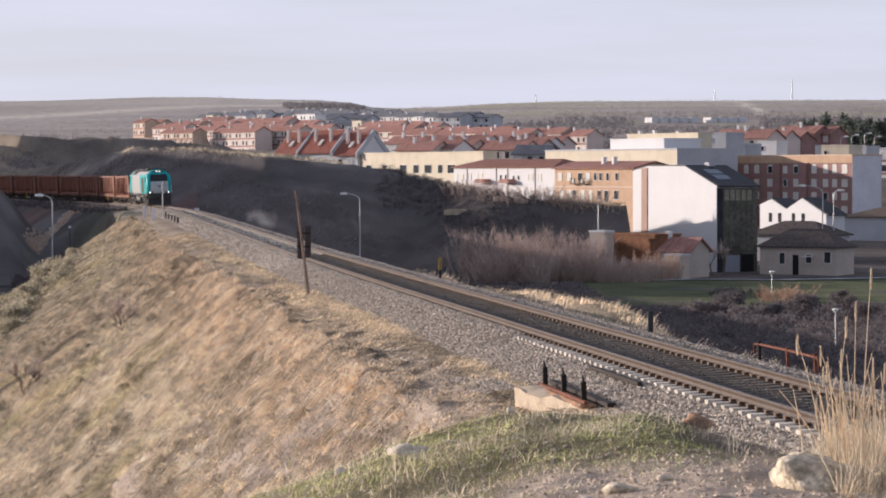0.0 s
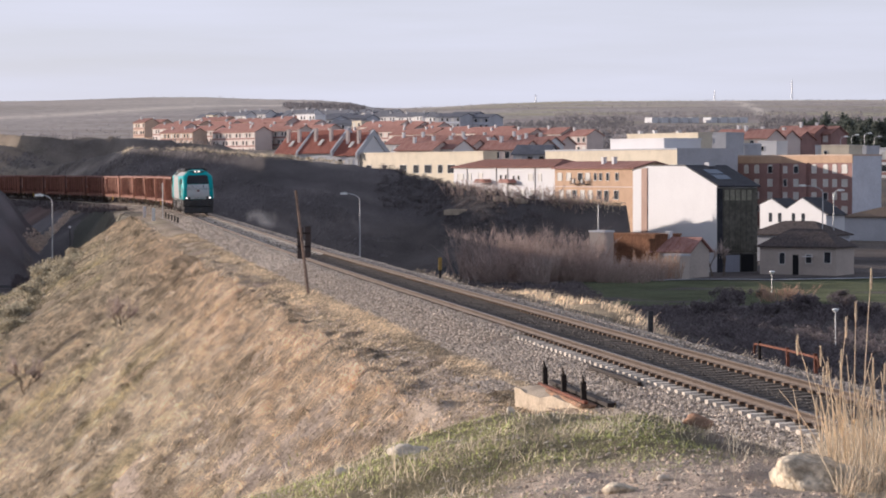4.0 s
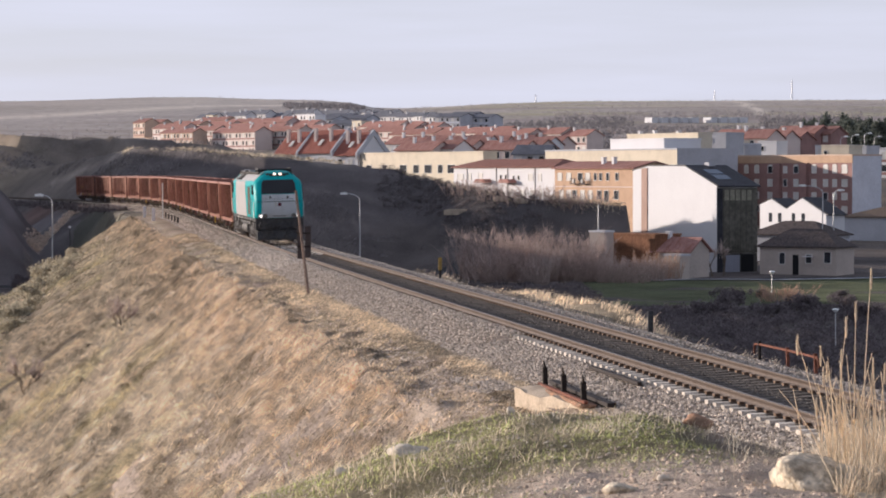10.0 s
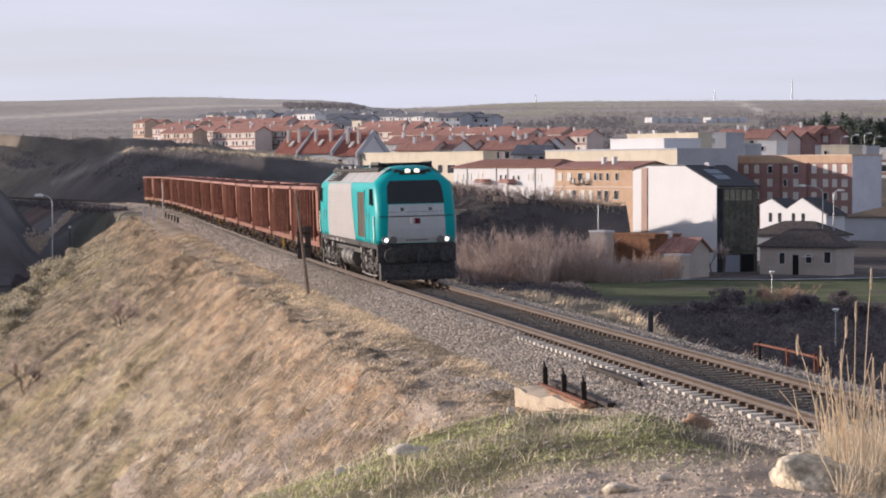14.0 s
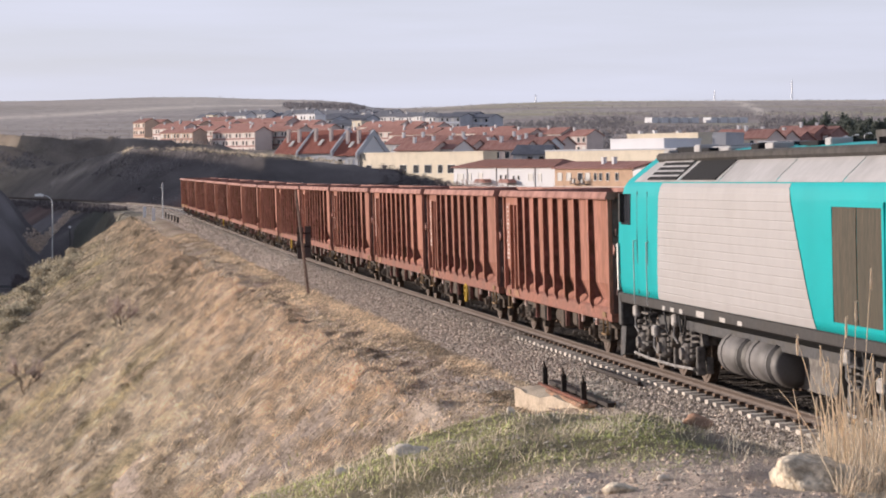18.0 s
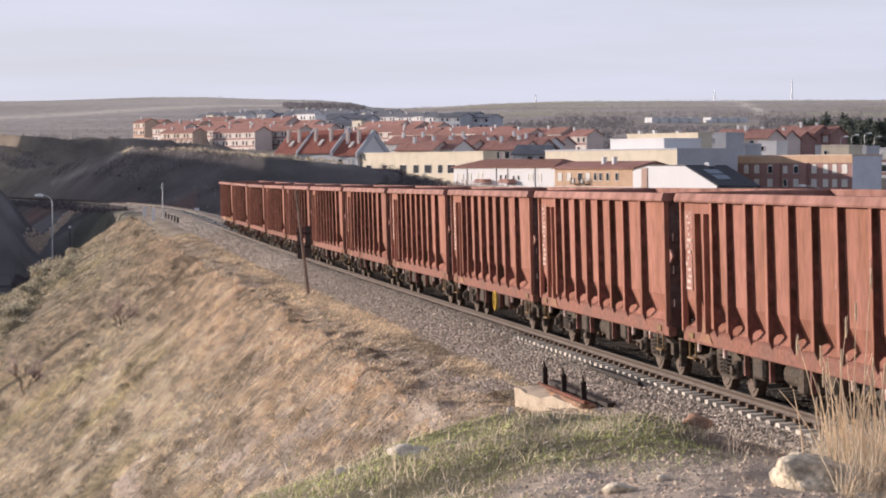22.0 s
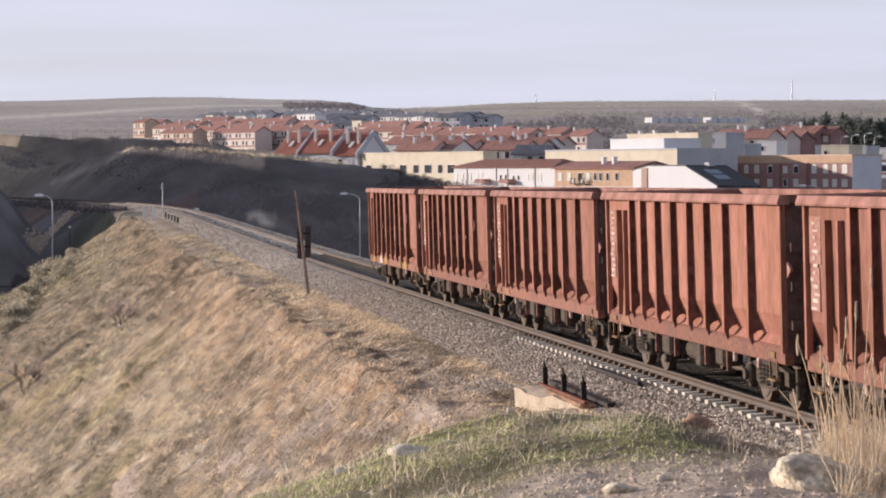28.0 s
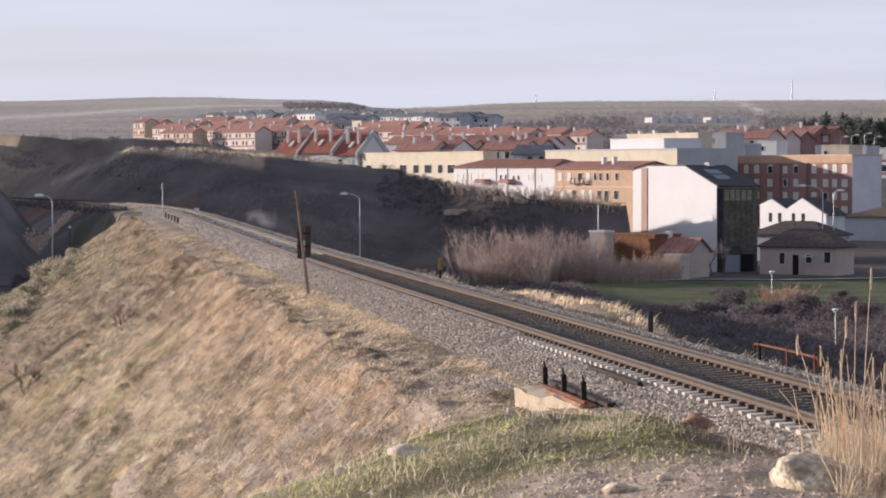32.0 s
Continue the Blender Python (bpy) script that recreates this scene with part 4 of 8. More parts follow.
    part("exhaust_frame", bm, M_BLACK, body, "sooty black exhaust frame on the roof")
    # the two ends
    for f in (1, -1):
        bm = bmesh.new()
        add_front_panel(bm, f, lambda z: 0.98 + 0.05 * (2.86 - z), 1.47, 2.84, 0.010)
        fp = part("front_panel", bm, M_FRONT, body, "light grey front panel")
        bm = bmesh.new()
        add_front_panel(bm, f, lambda z: np.interp(z, [2.86, 3.5, 3.68], [1.02, 0.97, 0.86]), 2.87, 3.68, 0.012)
        part("windscreen", bm, M_GLASS, body, "dark tinted windscreen")
        bm = bmesh.new()
        add_front_panel(bm, f, lambda z: 0.47, 3.885, 4.10, 0.012, 3, 6)
        part("lamp_recess", bm, M_BLACK, body, "black recess round the roof lamps")
        bm = bmesh.new()
        add_front_panel(bm, f, lambda z: 1.30, 2.40, 2.43, 0.03, 1, 12)
        part("front_seam", bm, M_BLACK, body)
        bm = bmesh.new()
        add_front_panel(bm, f, lambda z: 1.0, 2.565, 2.575, 0.014, 1, 8)
        part("front_seam", bm, M_FRAME, body)
        for e in (-1, 1):
            bm = bmesh.new()
            x = nose(0.5 * e, 2.66)
            add_cyl(bm, (f * (x - 0.05), f * e * 0.5, 2.66), (f * (x + 0.05), f * e * 0.5, 2.66), 0.075, 0.06, 12)
            part("marker_lamp", bm, M_LENS, fp)
            # headlamp housing: lit lamp outside, unlit lens inside
            bm = bmesh.new()
            x = nose(1.0, 1.56)
            add_cyl(bm, (f * (x - 0.3), f * e * 1.08, 1.58), (f * (x + 0.02), f * e * 1.08, 1.58), 0.17, 0.15, 16)
            add_cyl(bm, (f * (x - 0.2), f * e * 0.84, 1.58), (f * (x + 0.12), f * e * 0.84, 1.58), 0.15, 0.13, 16)
            hl = part("headlamp_housing", bm, M_LAMPRING, body)
            bm = bmesh.new()
            add_cyl(bm, (f * (x + 0.02), f * e * 1.08, 1.58), (f * (x + 0.045), f * e * 1.08, 1.58), 0.075, 0.068, 16)
            part("headlamp", bm, M_LAMP if f > 0 else M_LENS, hl, "lit headlamp" if f > 0 else "")
            bm = bmesh.new()
            add_cyl(bm, (f * (x + 0.12), f * e * 0.84, 1.58), (f * (x + 0.14), f * e * 0.84, 1.58), 0.11, 0.10, 16)
            part("lamp_lens", bm, M_LENS, hl)
            bm = bmesh.new()
            x = nose(0.17, 4.0)
            add_cyl(bm, (f * (x - 0.12), f * e * 0.165, 4.0), (f * (x + 0.07), f * e * 0.165, 4.0), 0.10, 0.095, 16)
            part("roof_headlamp", bm, M_LAMPWARM if f > 0 else M_LENS, body, "lit roof headlamp" if f > 0 else "")
            bm = bmesh.new()
            x = nose(0.55, 3.97)
            add_cyl(bm, (f * (x - 0.2), f * e * 0.56, 3.97), (f * (x + 0.0), f * e * 0.56, 3.97), 0.12, 0.12, 8)
            part("roof_vent", bm, M_BLACK, body)
            # buffers
            bm = bmesh.new()
            add_cyl(bm, (f * 10.7, e * 0.98, 1.05), (f * 11.2, e * 0.98, 1.05), 0.13, 0.11, 12)
            add_cyl(bm, (f * 11.2, e * 0.98, 1.05), (f * 11.38, e * 0.98, 1.05), 0.08, 0.08, 12)
            add_cyl(bm, (f * 11.38, e * 0.98, 1.05), (f * 11.45, e * 0.98, 1.05), 0.26, 0.25, 16)
            part("buffer", bm, M_BLACK, loco)
            bm = bmesh.new()
            add_tube(bm, [(f * 10.9, e * 0.4, 1.0), (f * 11.05, e * 0.42, 0.8), (f * 11.02, e * 0.38, 0.5), (f * 10.95, e * 0.3, 0.45)], 0.03, 6)
            part("brake_hose", bm, M_BLACK, loco)
        bm = bmesh.new()
        add_box(bm, *sorted((f * 10.45, f * 10.75)), -1.40, 1.40, 0.78, 1.45, 0.03)
        part("buffer_beam", bm, M_BLACK, loco, "black buffer beam")
        bm = bmesh.new()
        add_prism(bm, [(f * 10.9, 0.72), (f * 10.75, 0.78), (f * 10.4, 0.78), (f * 10.6, 0.22), (f * 10.98, 0.16), (f * 11.0, 0.3)], -1.32, 1.32)
        part("snow_plough", bm, M_BLACK, loco, "black snow plough")
        bm = bmesh.new()
        add_cyl(bm, (f * 10.7, 0, 1.02), (f * 11.15, 0, 1.0), 0.06, 0.05, 8)
        add_box(bm, *sorted((f * 11.1, f * 11.3)), -0.05, 0.05, 0.75, 1.08, 0.02)
        part("coupling_hook", bm, M_BLACK, loco)
        # marks on the front
        bm = bmesh.new()
        x = nose(0.05, 2.24)
        add_box(bm, *sorted((f * (x + 0.012), f * (x + 0.028))), f * 0.02 - 0.10, f * 0.02 + 0.10, 2.15, 2.34)
        part("emblem", bm, M_REDMARK, fp)
        bm = bmesh.new()
        add_box(bm, *sorted((f * (x - 0.0), f * (x + 0.05))), f * -0.20 - 0.05, f * -0.20 + 0.05, 2.13, 2.38)
        part("front_grip", bm, M_WHITE, fp)
        bm = bmesh.new()
        for k, y in enumerate(np.linspace(-0.34, 0.34, 8)):
            x = nose(y, 1.55)
            add_box(bm, *sorted((f * (x + 0.012), f * (x + 0.024))), f * y - 0.028, f * y + 0.028, 1.545, 1.61)
        part("number_bars", bm, M_DECK, fp)
        bm = bmesh.new()
        x = nose(0, 2.84)
        add_tube(bm, [(f * (x + 0.03), 0, 2.84), (f * (x + 0.05), f * 0.0, 2.9), (f * (x - 0.02), f * 0.5, 2.93)], 0.014, 6)
        part("wiper", bm, M_BLACK, fp)
    # tanks and running gear
    for e in (-1, 1):
        for a, b in ((-2.7, -0.9), (-0.8, 1.0)):
            bm = bmesh.new()
            add_cyl(bm, (a, e * 1.02, 0.72), (a + 0.1, e * 1.02, 0.72), 0.24, 0.36, 18)
            add_cyl(bm, (a + 0.1, e * 1.02, 0.72), (b - 0.1, e * 1.02, 0.72), 0.36, 0.36, 18)
            add_cyl(bm, (b - 0.1, e * 1.02, 0.72), (b, e * 1.02, 0.72), 0.36, 0.24, 18)
            for x in (a + 0.35, b - 0.35):
                add_cyl(bm, (x - 0.03, e * 1.02, 0.72), (x + 0.03, e * 1.02, 0.72), 0.375, 0.375, 18)
            part("air_tank", bm, M_TANK, loco, "round dark air reservoir", smooth=True)
    bm = bmesh.new()
    add_prism(bm, [(-3.2, 0.95), (3.0, 0.95), (2.8, 0.34), (-3.0, 0.34)], -0.85, 0.85)
    part("fuel_tank", bm, M_BOGIE, loco)
    w = wheelset_mesh(0.53)
    loco_bogie(loco, 7.2, w)
    loco_bogie(loco, -7.2, w)
    return loco


# ------------------------------------------------------------ open wagon
RIBS = (-4.35, -3.35, -2.05, -0.75, 0.55, 1.85, 3.2, 4.85)


def build_wagon():
    wg = thing("open_wagon", Matrix(), "rust-red open ore wagon with ribbed steel sides", "wagon", "wagons of the train")
    half, top, bot, wy = 6.86, 3.30, 0.98, 1.36
    # side walls, slightly leaning out, and end walls, as plates with thickness
    for e in (-1, 1):
        bm = bmesh.new()
        add_prism(bm, [(e * (wy - 0.02), bot), (e * (wy - 0.02), 1.06), (e * (wy - 0.13), 1.20), (e * wy, 1.56), (e * (wy + 0.02), top), (e * (wy - 0.05), top), (e * (wy - 0.07), 1.56), (e * (wy - 0.20), 1.20), (e * (wy - 0.1), 1.06), (e * (wy - 0.1), bot)], -half, half, "x")
        sw = part("side_wall", bm, M_ORE, wg)
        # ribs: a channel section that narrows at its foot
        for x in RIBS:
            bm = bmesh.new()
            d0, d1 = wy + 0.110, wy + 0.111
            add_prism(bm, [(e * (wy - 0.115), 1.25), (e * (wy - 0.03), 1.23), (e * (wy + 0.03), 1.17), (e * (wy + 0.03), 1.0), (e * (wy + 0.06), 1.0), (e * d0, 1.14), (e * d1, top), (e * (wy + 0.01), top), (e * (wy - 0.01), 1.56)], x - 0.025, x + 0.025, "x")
            # web in the darker red, so the channel's shade is in its colour
            part("rib", bm, M_ORE_DARK, sw, "web of a rib, darkened for its shade")
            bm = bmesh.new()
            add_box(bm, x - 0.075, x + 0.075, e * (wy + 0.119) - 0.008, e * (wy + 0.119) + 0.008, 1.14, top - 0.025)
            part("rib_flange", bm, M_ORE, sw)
        # corner posts and a wide end plate
        for x in (-6.80, 6.80):
            bm = bmesh.new()
            add_box(bm, x - 0.05, x + 0.05, e * (wy + 0.03) - 0.05, e * (wy + 0.03) + 0.05, bot, top)
            part("corner_post", bm, M_ORE, sw)
        # rim: leaning outwards
        bm = bmesh.new()
        add_prism(bm, [(e * (wy - 0.04), top - 0.02), (e * (wy + 0.145), top - 0.02), (e * (wy + 0.155), top + 0.01), (e * (wy + 0.11), top + 0.13), (e * (wy - 0.06), top + 0.13)], -half - 0.12, half + 0.12, "x")
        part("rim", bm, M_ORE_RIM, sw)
        # bottom sill with a step and painted corners
        bm = bmesh.new()
        add_prism(bm, [(e * (wy - 0.1), 0.80), (e * (wy + 0.02), 0.80), (e * (wy + 0.045), 0.82), (e * (wy + 0.045), 1.03), (e * (wy - 0.0), 1.075), (e * (wy - 0.1), 1.075)], -half, half, "x")
        part("sill", bm, M_SILL, sw)
        for x in (-6.2, 6.15):
            bm = bmesh.new()
            add_box(bm, x - 0.16, x + 0.16, e * (wy + 0.06) - 0.01, e * (wy + 0.06) + 0.01, 0.88, 0.98)
            add_box(bm, x - 0.24, x - 0.21, e * (wy + 0.04) - 0.015, e * (wy + 0.04) + 0.015, 0.55, 0.86)
            add_box(bm, x + 0.21, x + 0.24, e * (wy + 0.04) - 0.015, e * (wy + 0.04) + 0.015, 0.55, 0.86)
            add_box(bm, x - 0.24, x + 0.24, e * (wy + 0.04) - 0.05, e * (wy + 0.04) + 0.05, 0.52, 0.55)
            part("corner_step", bm, M_OCHRE, sw, "ochre painted step")
        # ladder at one end and a lettered panel, its writing too small to read
        xl = -5.3
        for a in (-0.32, 0.32):
            bm = bmesh.new()
            add_box(bm, xl + a - 0.04, xl + a + 0.04, e * (wy + 0.06) - 0.05, e * (wy + 0.06) + 0.05, 1.02, 3.08)
            part("ladder_post", bm, M_ORE, sw)
        bm = bmesh.new()
        add_prism(bm, [(xl - 0.42, 0.86), (xl + 0.62, 0.86), (xl + 0.40, 1.02), (xl + 0.30, 1.30), (xl - 0.02, 1.30), (xl - 0.10, 1.02)], e * (wy + 0.055) - 0.008, e * (wy + 0.055) + 0.008)
        part("gusset", bm, M_TANPLATE, sw, "worn tan gusset plate")
        for a, b, c, d in ((-6.72, -6.12, 2.42, 3.12), (-6.66, -6.2, 1.72, 2.36)):
            bm = bmesh.new()
            add_box(bm, a, b, e * (wy + 0.016) - 0.006, e * (wy + 0.016) + 0.006, c, d)
            part("lettering_panel", bm, M_PANEL, sw, "faded pink lettering panel")
        rchip = random.Random(12)
        for k in range(4):
            x, z = rchip.choice(RIBS) + rchip.uniform(-0.04, 0.04), rchip.uniform(1.5, 3.1)
            bm = bmesh.new()
            add_box(bm, x - 0.04, x + 0.04, e * (wy + 0.130) - 0.003, e * (wy + 0.130) + 0.003, z, z + rchip.uniform(0.05, 0.22))
            part("chipped_paint", bm, M_PANEL, sw)
        bm = bmesh.new()
        rng = random.Random(3)
        for k in range(13):
            z = 3.0 - 0.105 * k
            w = rng.uniform(0.08, 0.36)
            a = rng.uniform(-6.66, -6.44)
            add_box(bm, a, a + w, e * (wy + 0.026) - 0.004, e * (wy + 0.026) + 0.004, z, z + rng.uniform(0.03, 0.06))
        part("faded_lettering", bm, M_CHALK, sw)
        bm = bmesh.new()
        add_prism(bm, [(6.86, 2.12), (7.1, 2.26), (7.1, 2.3), (6.86, 2.42)], e * (wy - 0.02) - 0.02, e * (wy - 0.02) + 0.02)
        part("lifting_lug", bm, M_ORE_RIM, sw)
    for e in (-1, 1):
        for x in (-5.75, -3.9, 3.6, 5.2):
            bm = bmesh.new()
            add_box(bm, x - 0.05, x + 0.05, e * (wy + 0.03) - 0.03, e * (wy + 0.03) + 0.03, 0.66, 0.82, 0.015)
            part("coupling_lug", bm, M_CHALK, wg, "pale worn lug under the sill")
    for f in (-1, 1):
        bm = bmesh.new()
        add_box(bm, f * half - 0.04, f * half + 0.04, -wy, wy, bot, top + 0.11)
        ew = part("end_wall", bm, M_END_SHADE, wg)
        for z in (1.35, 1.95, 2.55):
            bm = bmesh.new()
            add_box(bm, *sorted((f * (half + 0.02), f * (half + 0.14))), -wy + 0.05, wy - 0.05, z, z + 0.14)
            part("end_rib", bm, M_END_SHADE, ew)
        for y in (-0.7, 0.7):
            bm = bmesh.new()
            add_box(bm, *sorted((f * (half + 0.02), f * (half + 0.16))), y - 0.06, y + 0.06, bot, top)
            part("end_post", bm, M_END_SHADE, ew)
        bm = bmesh.new()
        add_box(bm, f * half - 0.08, f * half + 0.1, -wy - 0.05, wy + 0.05, top, top + 0.13, 0.02)
        part("end_rim", bm, M_ORE_RIM, ew)
        # buffers, hook
        for e in (-1, 1):
            bm = bmesh.new()
            add_cyl(bm, (f * 6.8, e * 0.98, 1.05), (f * 7.1, e * 0.98, 1.05), 0.12, 0.1, 10)
            add_cyl(bm, (f * 7.1, e * 0.98, 1.05), (f * 7.36, e * 0.98, 1.05), 0.075, 0.075, 10)
            add_cyl(bm, (f * 7.36, e * 0.98, 1.05), (f * 7.42, e * 0.98, 1.05), 0.22, 0.21, 14)
            part("buffer", bm, M_BLACK, wg)
        bm = bmesh.new()
        add_box(bm, *sorted((f * 6.6, f * 6.85)), -1.3, 1.3, 0.82, 1.2, 0.02)
        part("headstock", bm, M_DIRTY, wg)
        bm = bmesh.new()
        add_cyl(bm, (f * 6.8, 0, 1.0), (f * 7.46, 0, 0.98), 0.05, 0.05, 8)
        part("coupling", bm, M_BLACK, wg)
    bm = bmesh.new()
    add_box(bm, -half, half, -wy, wy, 0.98, 1.06)
    part("floor_plate", bm, M_INSIDE, wg)
    bm = bmesh.new()
    for y in (-0.35, 0.35):
        add_box(bm, -6.6, 6.6, y - 0.08, y + 0.08, 0.72, 1.0)
    for x in (-3.2, -1.6, 0, 1.6, 3.2):
        add_box(bm, x - 0.06, x + 0.06, -1.3, 1.3, 0.78, 0.98)
    part("centre_sill", bm, M_DIRTY, wg)
    # brake gear hung between the bogies
    for e in (-1, 1):
        for x, w, z0 in ((-2.2, 0.7, 0.42), (0.4, 0.45, 0.36), (2.0, 0.6, 0.48)):
            bm = bmesh.new()
            add_box(bm, x - w / 2, x + w / 2, e * 1.1 - 0.18, e * 1.1 + 0.18, z0, 0.85, 0.05)
            part("brake_box", bm, M_DIRTY, wg)
        bm = bmesh.new()
        add_cyl(bm, (-0.9, e * 1.0, 0.6), (-0.1, e * 1.0, 0.6), 0.2, 0.2, 12)
        part("brake_cylinder", bm, M_DIRTY, wg)
        for x in (-2.8, -1.2, 1.2, 2.8):
            bm = bmesh.new()
            add_box(bm, x - 0.04, x + 0.04, e * 1.3 - 0.04, e * 1.3 + 0.04, 0.45, 0.85)
            part("hanger", bm, M_ORE_DARK, wg)
    wm = wheelset_mesh(0.46)
    for xc in (-4.75, 4.75):
        for e in (-1, 1):
            bm = bmesh.new()
            out = [(-1.35, 0.40), (-1.35, 0.62), (-0.75, 0.70), (-0.4, 0.80), (0.4, 0.80), (0.75, 0.70), (1.35, 0.62), (1.35, 0.40), (0.8, 0.42), (0.45, 0.28), (-0.45, 0.28), (-0.8, 0.42)]
            y = sorted((e * 1.03, e * 1.15))
            add_prism(bm, [(xc + a, b) for a, b in out], y[0], y[1])
            bf = part("bogie_frame", bm, M_DIRTY, wg)
            for x in (-0.9, 0.9):
                bm = bmesh.new()
                add_box(bm, xc + x - 0.15, xc + x + 0.15, e * 1.17 - 0.09, e * 1.17 + 0.09, 0.32, 0.62, 0.04)
                add_cyl(bm, (xc + x, e * 1.25, 0.47), (xc + x, e * 1.31, 0.47), 0.11, 0.09, 10)
                part("axle_box", bm, M_DIRTY, bf)
            for x in (-0.22, 0.0, 0.22):
                bm = bmesh.new()
                add_spring(bm, xc + x, e * 1.17, 0.34, 0.68, 0.075)
                part("spring", bm, M_DIRTY, bf)
            for x in (-1.5, 1.5):
                bm = bmesh.new()
                add_box(bm, xc + x - 0.06, xc + x + 0.06, e * 1.0 - 0.07, e * 1.0 + 0.07, 0.2, 0.7, 0.02)
                part("brake_shoe", bm, M_DIRTY, bf)
        bm = bmesh.new()
        add_box(bm, xc - 0.2, xc + 0.2, -1.05, 1.05, 0.5, 0.74, 0.03)
        part("bolster", bm, M_DIRTY, wg)
        for x in (-0.9, 0.9):
            share("wheelset", wm, wg, pose(xc + x, 0, 0.46))
    return wg


locomotive = build_loco()
first_wagon = build_wagon()
wagons = [first_wagon] + [copy_thing(first_wagon, Matrix()) for _ in range(13)]
wagons[0]["label"] = "rust-red open ore wagon coupled behind the locomotive"
wagons[-1]["label"] = "rust-red open ore wagon with yellow patches closing the train"


def brake_wheel(wg):
    ob = thing_part("brake_wheel", wg, "yellow brake hand wheel")
    ring = [(0.9 + 0.23 * math.cos(q), -1.40, 0.60 + 0.23 * math.sin(q)) for q in np.linspace(0, math.tau, 21)]
    bm = bmesh.new()
    add_tube(bm, ring, 0.034, 6)
    part("rim", bm, M_YELLOW, ob)
    for q in range(5):
        w = 0.3 + q * math.tau / 5
        bm = bmesh.new()
        add_cyl(bm, (0.9, -1.385, 0.60), (0.9 + 0.22 * math.cos(w), -1.40, 0.60 + 0.22 * math.sin(w)), 0.024, 0.02, 6)
        part("spoke", bm, M_YELLOW, ob)


def thing_part(name, parent, label):
    """A part made of pieces of its own: a small hub that carries them."""
    bm = bmesh.new()
    add_cyl(bm, (0.9, -1.36, 0.60), (0.9, -1.41, 0.60), 0.06, 0.05, 10)
    return part(name, bm, M_YELLOW, parent, label)


for k in (1, 5, 9):
    brake_wheel(wagons[k])
for a, b, c, d, q in ((-3.35, -2.85, 1.78, 2.05, M_MUSTARD), (-2.1, -1.6, 1.78, 2.05, M_MUSTARD), (0.5, 1.15, 1.7, 2.2, M_FADED)):
    bm = bmesh.new()
    add_box(bm, a, b, -1.39, -1.38, c, d)
    part("paint_patch", bm, q, wagons[-1])
for a, b, h, q in ((-5.75, -4.95, 1.16, M_MUSTARD), (-3.6, -2.65, 1.12, M_CHALK), (-2.25, -1.25, 1.12, M_MUSTARD), (1.7, 2.6, 1.08, M_OCHRE), (3.05, 4.25, 1.1, M_MUSTARD)):
    bm = bmesh.new()
    add_prism(bm, [(a, 0.84), (b, 0.84), (b - 0.12, 1.02), (0.45 * a + 0.55 * b, h), (0.65 * a + 0.35 * b, h), (a + 0.12, 1.02)], -1.435, -1.42)
    part("painted_gusset", bm, q, wagons[-1])
for sw in [o for o in wagons[-1].children if o.name.startswith("side_wall")]:       # no writing on the last one
    for o in [o for o in sw.children if o.name.startswith(("faded_lettering", "lettering_panel"))]:
        bpy.data.objects.remove(o)
# the last two wagons have their ribs set a little farther back
LATE = (-4.75, -3.75, -2.45, -1.05, 0.2, 1.5, 2.85, 4.45)
for w in wagons[-2:]:
    for sw in [o for o in w.children if o.name.startswith("side_wall")]:
        for o in sw.children:
            if o.name.startswith("rib"):
                x = sum(v.co.x for v in o.data.vertices) / len(o.data.vertices)
                k = min(range(8), key=lambda i: abs(RIBS[i] - x))
                o.location.x += LATE[k] - RIBS[k]
PITCH = 14.974


def lead(t):
    """The place of the train's front buffers at t seconds."""
    return 7.0 - 16.278 * (t - 17.0) - 0.0036 * (t - 17.0) ** 2


def roll(axle, place, r, radius, window):
    """Turns a wheelset while it passes near by; place(t): how far its axle is along the line."""
    t0 = next((k for k in range(961) if place(k / 30.0) < window), 960)
    t1 = next((k for k in range(961) if place(k / 30.0) < -12.0), 960)
    rows = [(0.0, pose(r, 0, radius))] if t0 > 0 else []
    first = place(t0 / 30.0)
    for k in range(t0, t1 + 1):
        rows.append((k / 30.0, pose(r, 0, radius) @ Matrix.Rotation((first - place(k / 30.0)) / radius, 4, "Y")))
    if t1 < 960:
        rows.append((32.0, rows[-1][1]))
    walk(axle, rows)


def motions():
    times = [0.8 * k for k in range(41)]
    walk(locomotive, [(t, line_pose(lead(t) + 11.5, 7.2)) for t in times])
    for axle in [o for o in locomotive.children if o.name.startswith("wheelset")]:
        x = axle.location.x
        roll(axle, lambda t: lead(t) + 11.5 - x, x, 0.53, 90.0)
    for k, w in enumerate(wagons):
        mid = 22.35 + PITCH * (k + 0.5)
        walk(w, [(t, line_pose(lead(t) + mid, 4.75)) for t in times])
        for axle in [o for o in w.children if o.name.startswith("wheelset")]:
            x = axle.location.x
            roll(axle, lambda t: lead(t) + mid - x, x, 0.46, 80.0)
# ------------------------------------------------------------ town: surfaces
def wall_paint(name, c, rough=0.9):
    return material(name, c, rough, 0, grain=0.25, vary=0.07, stain=3.5, second=tuple(q * 0.86 for q in c), bump=0.1)


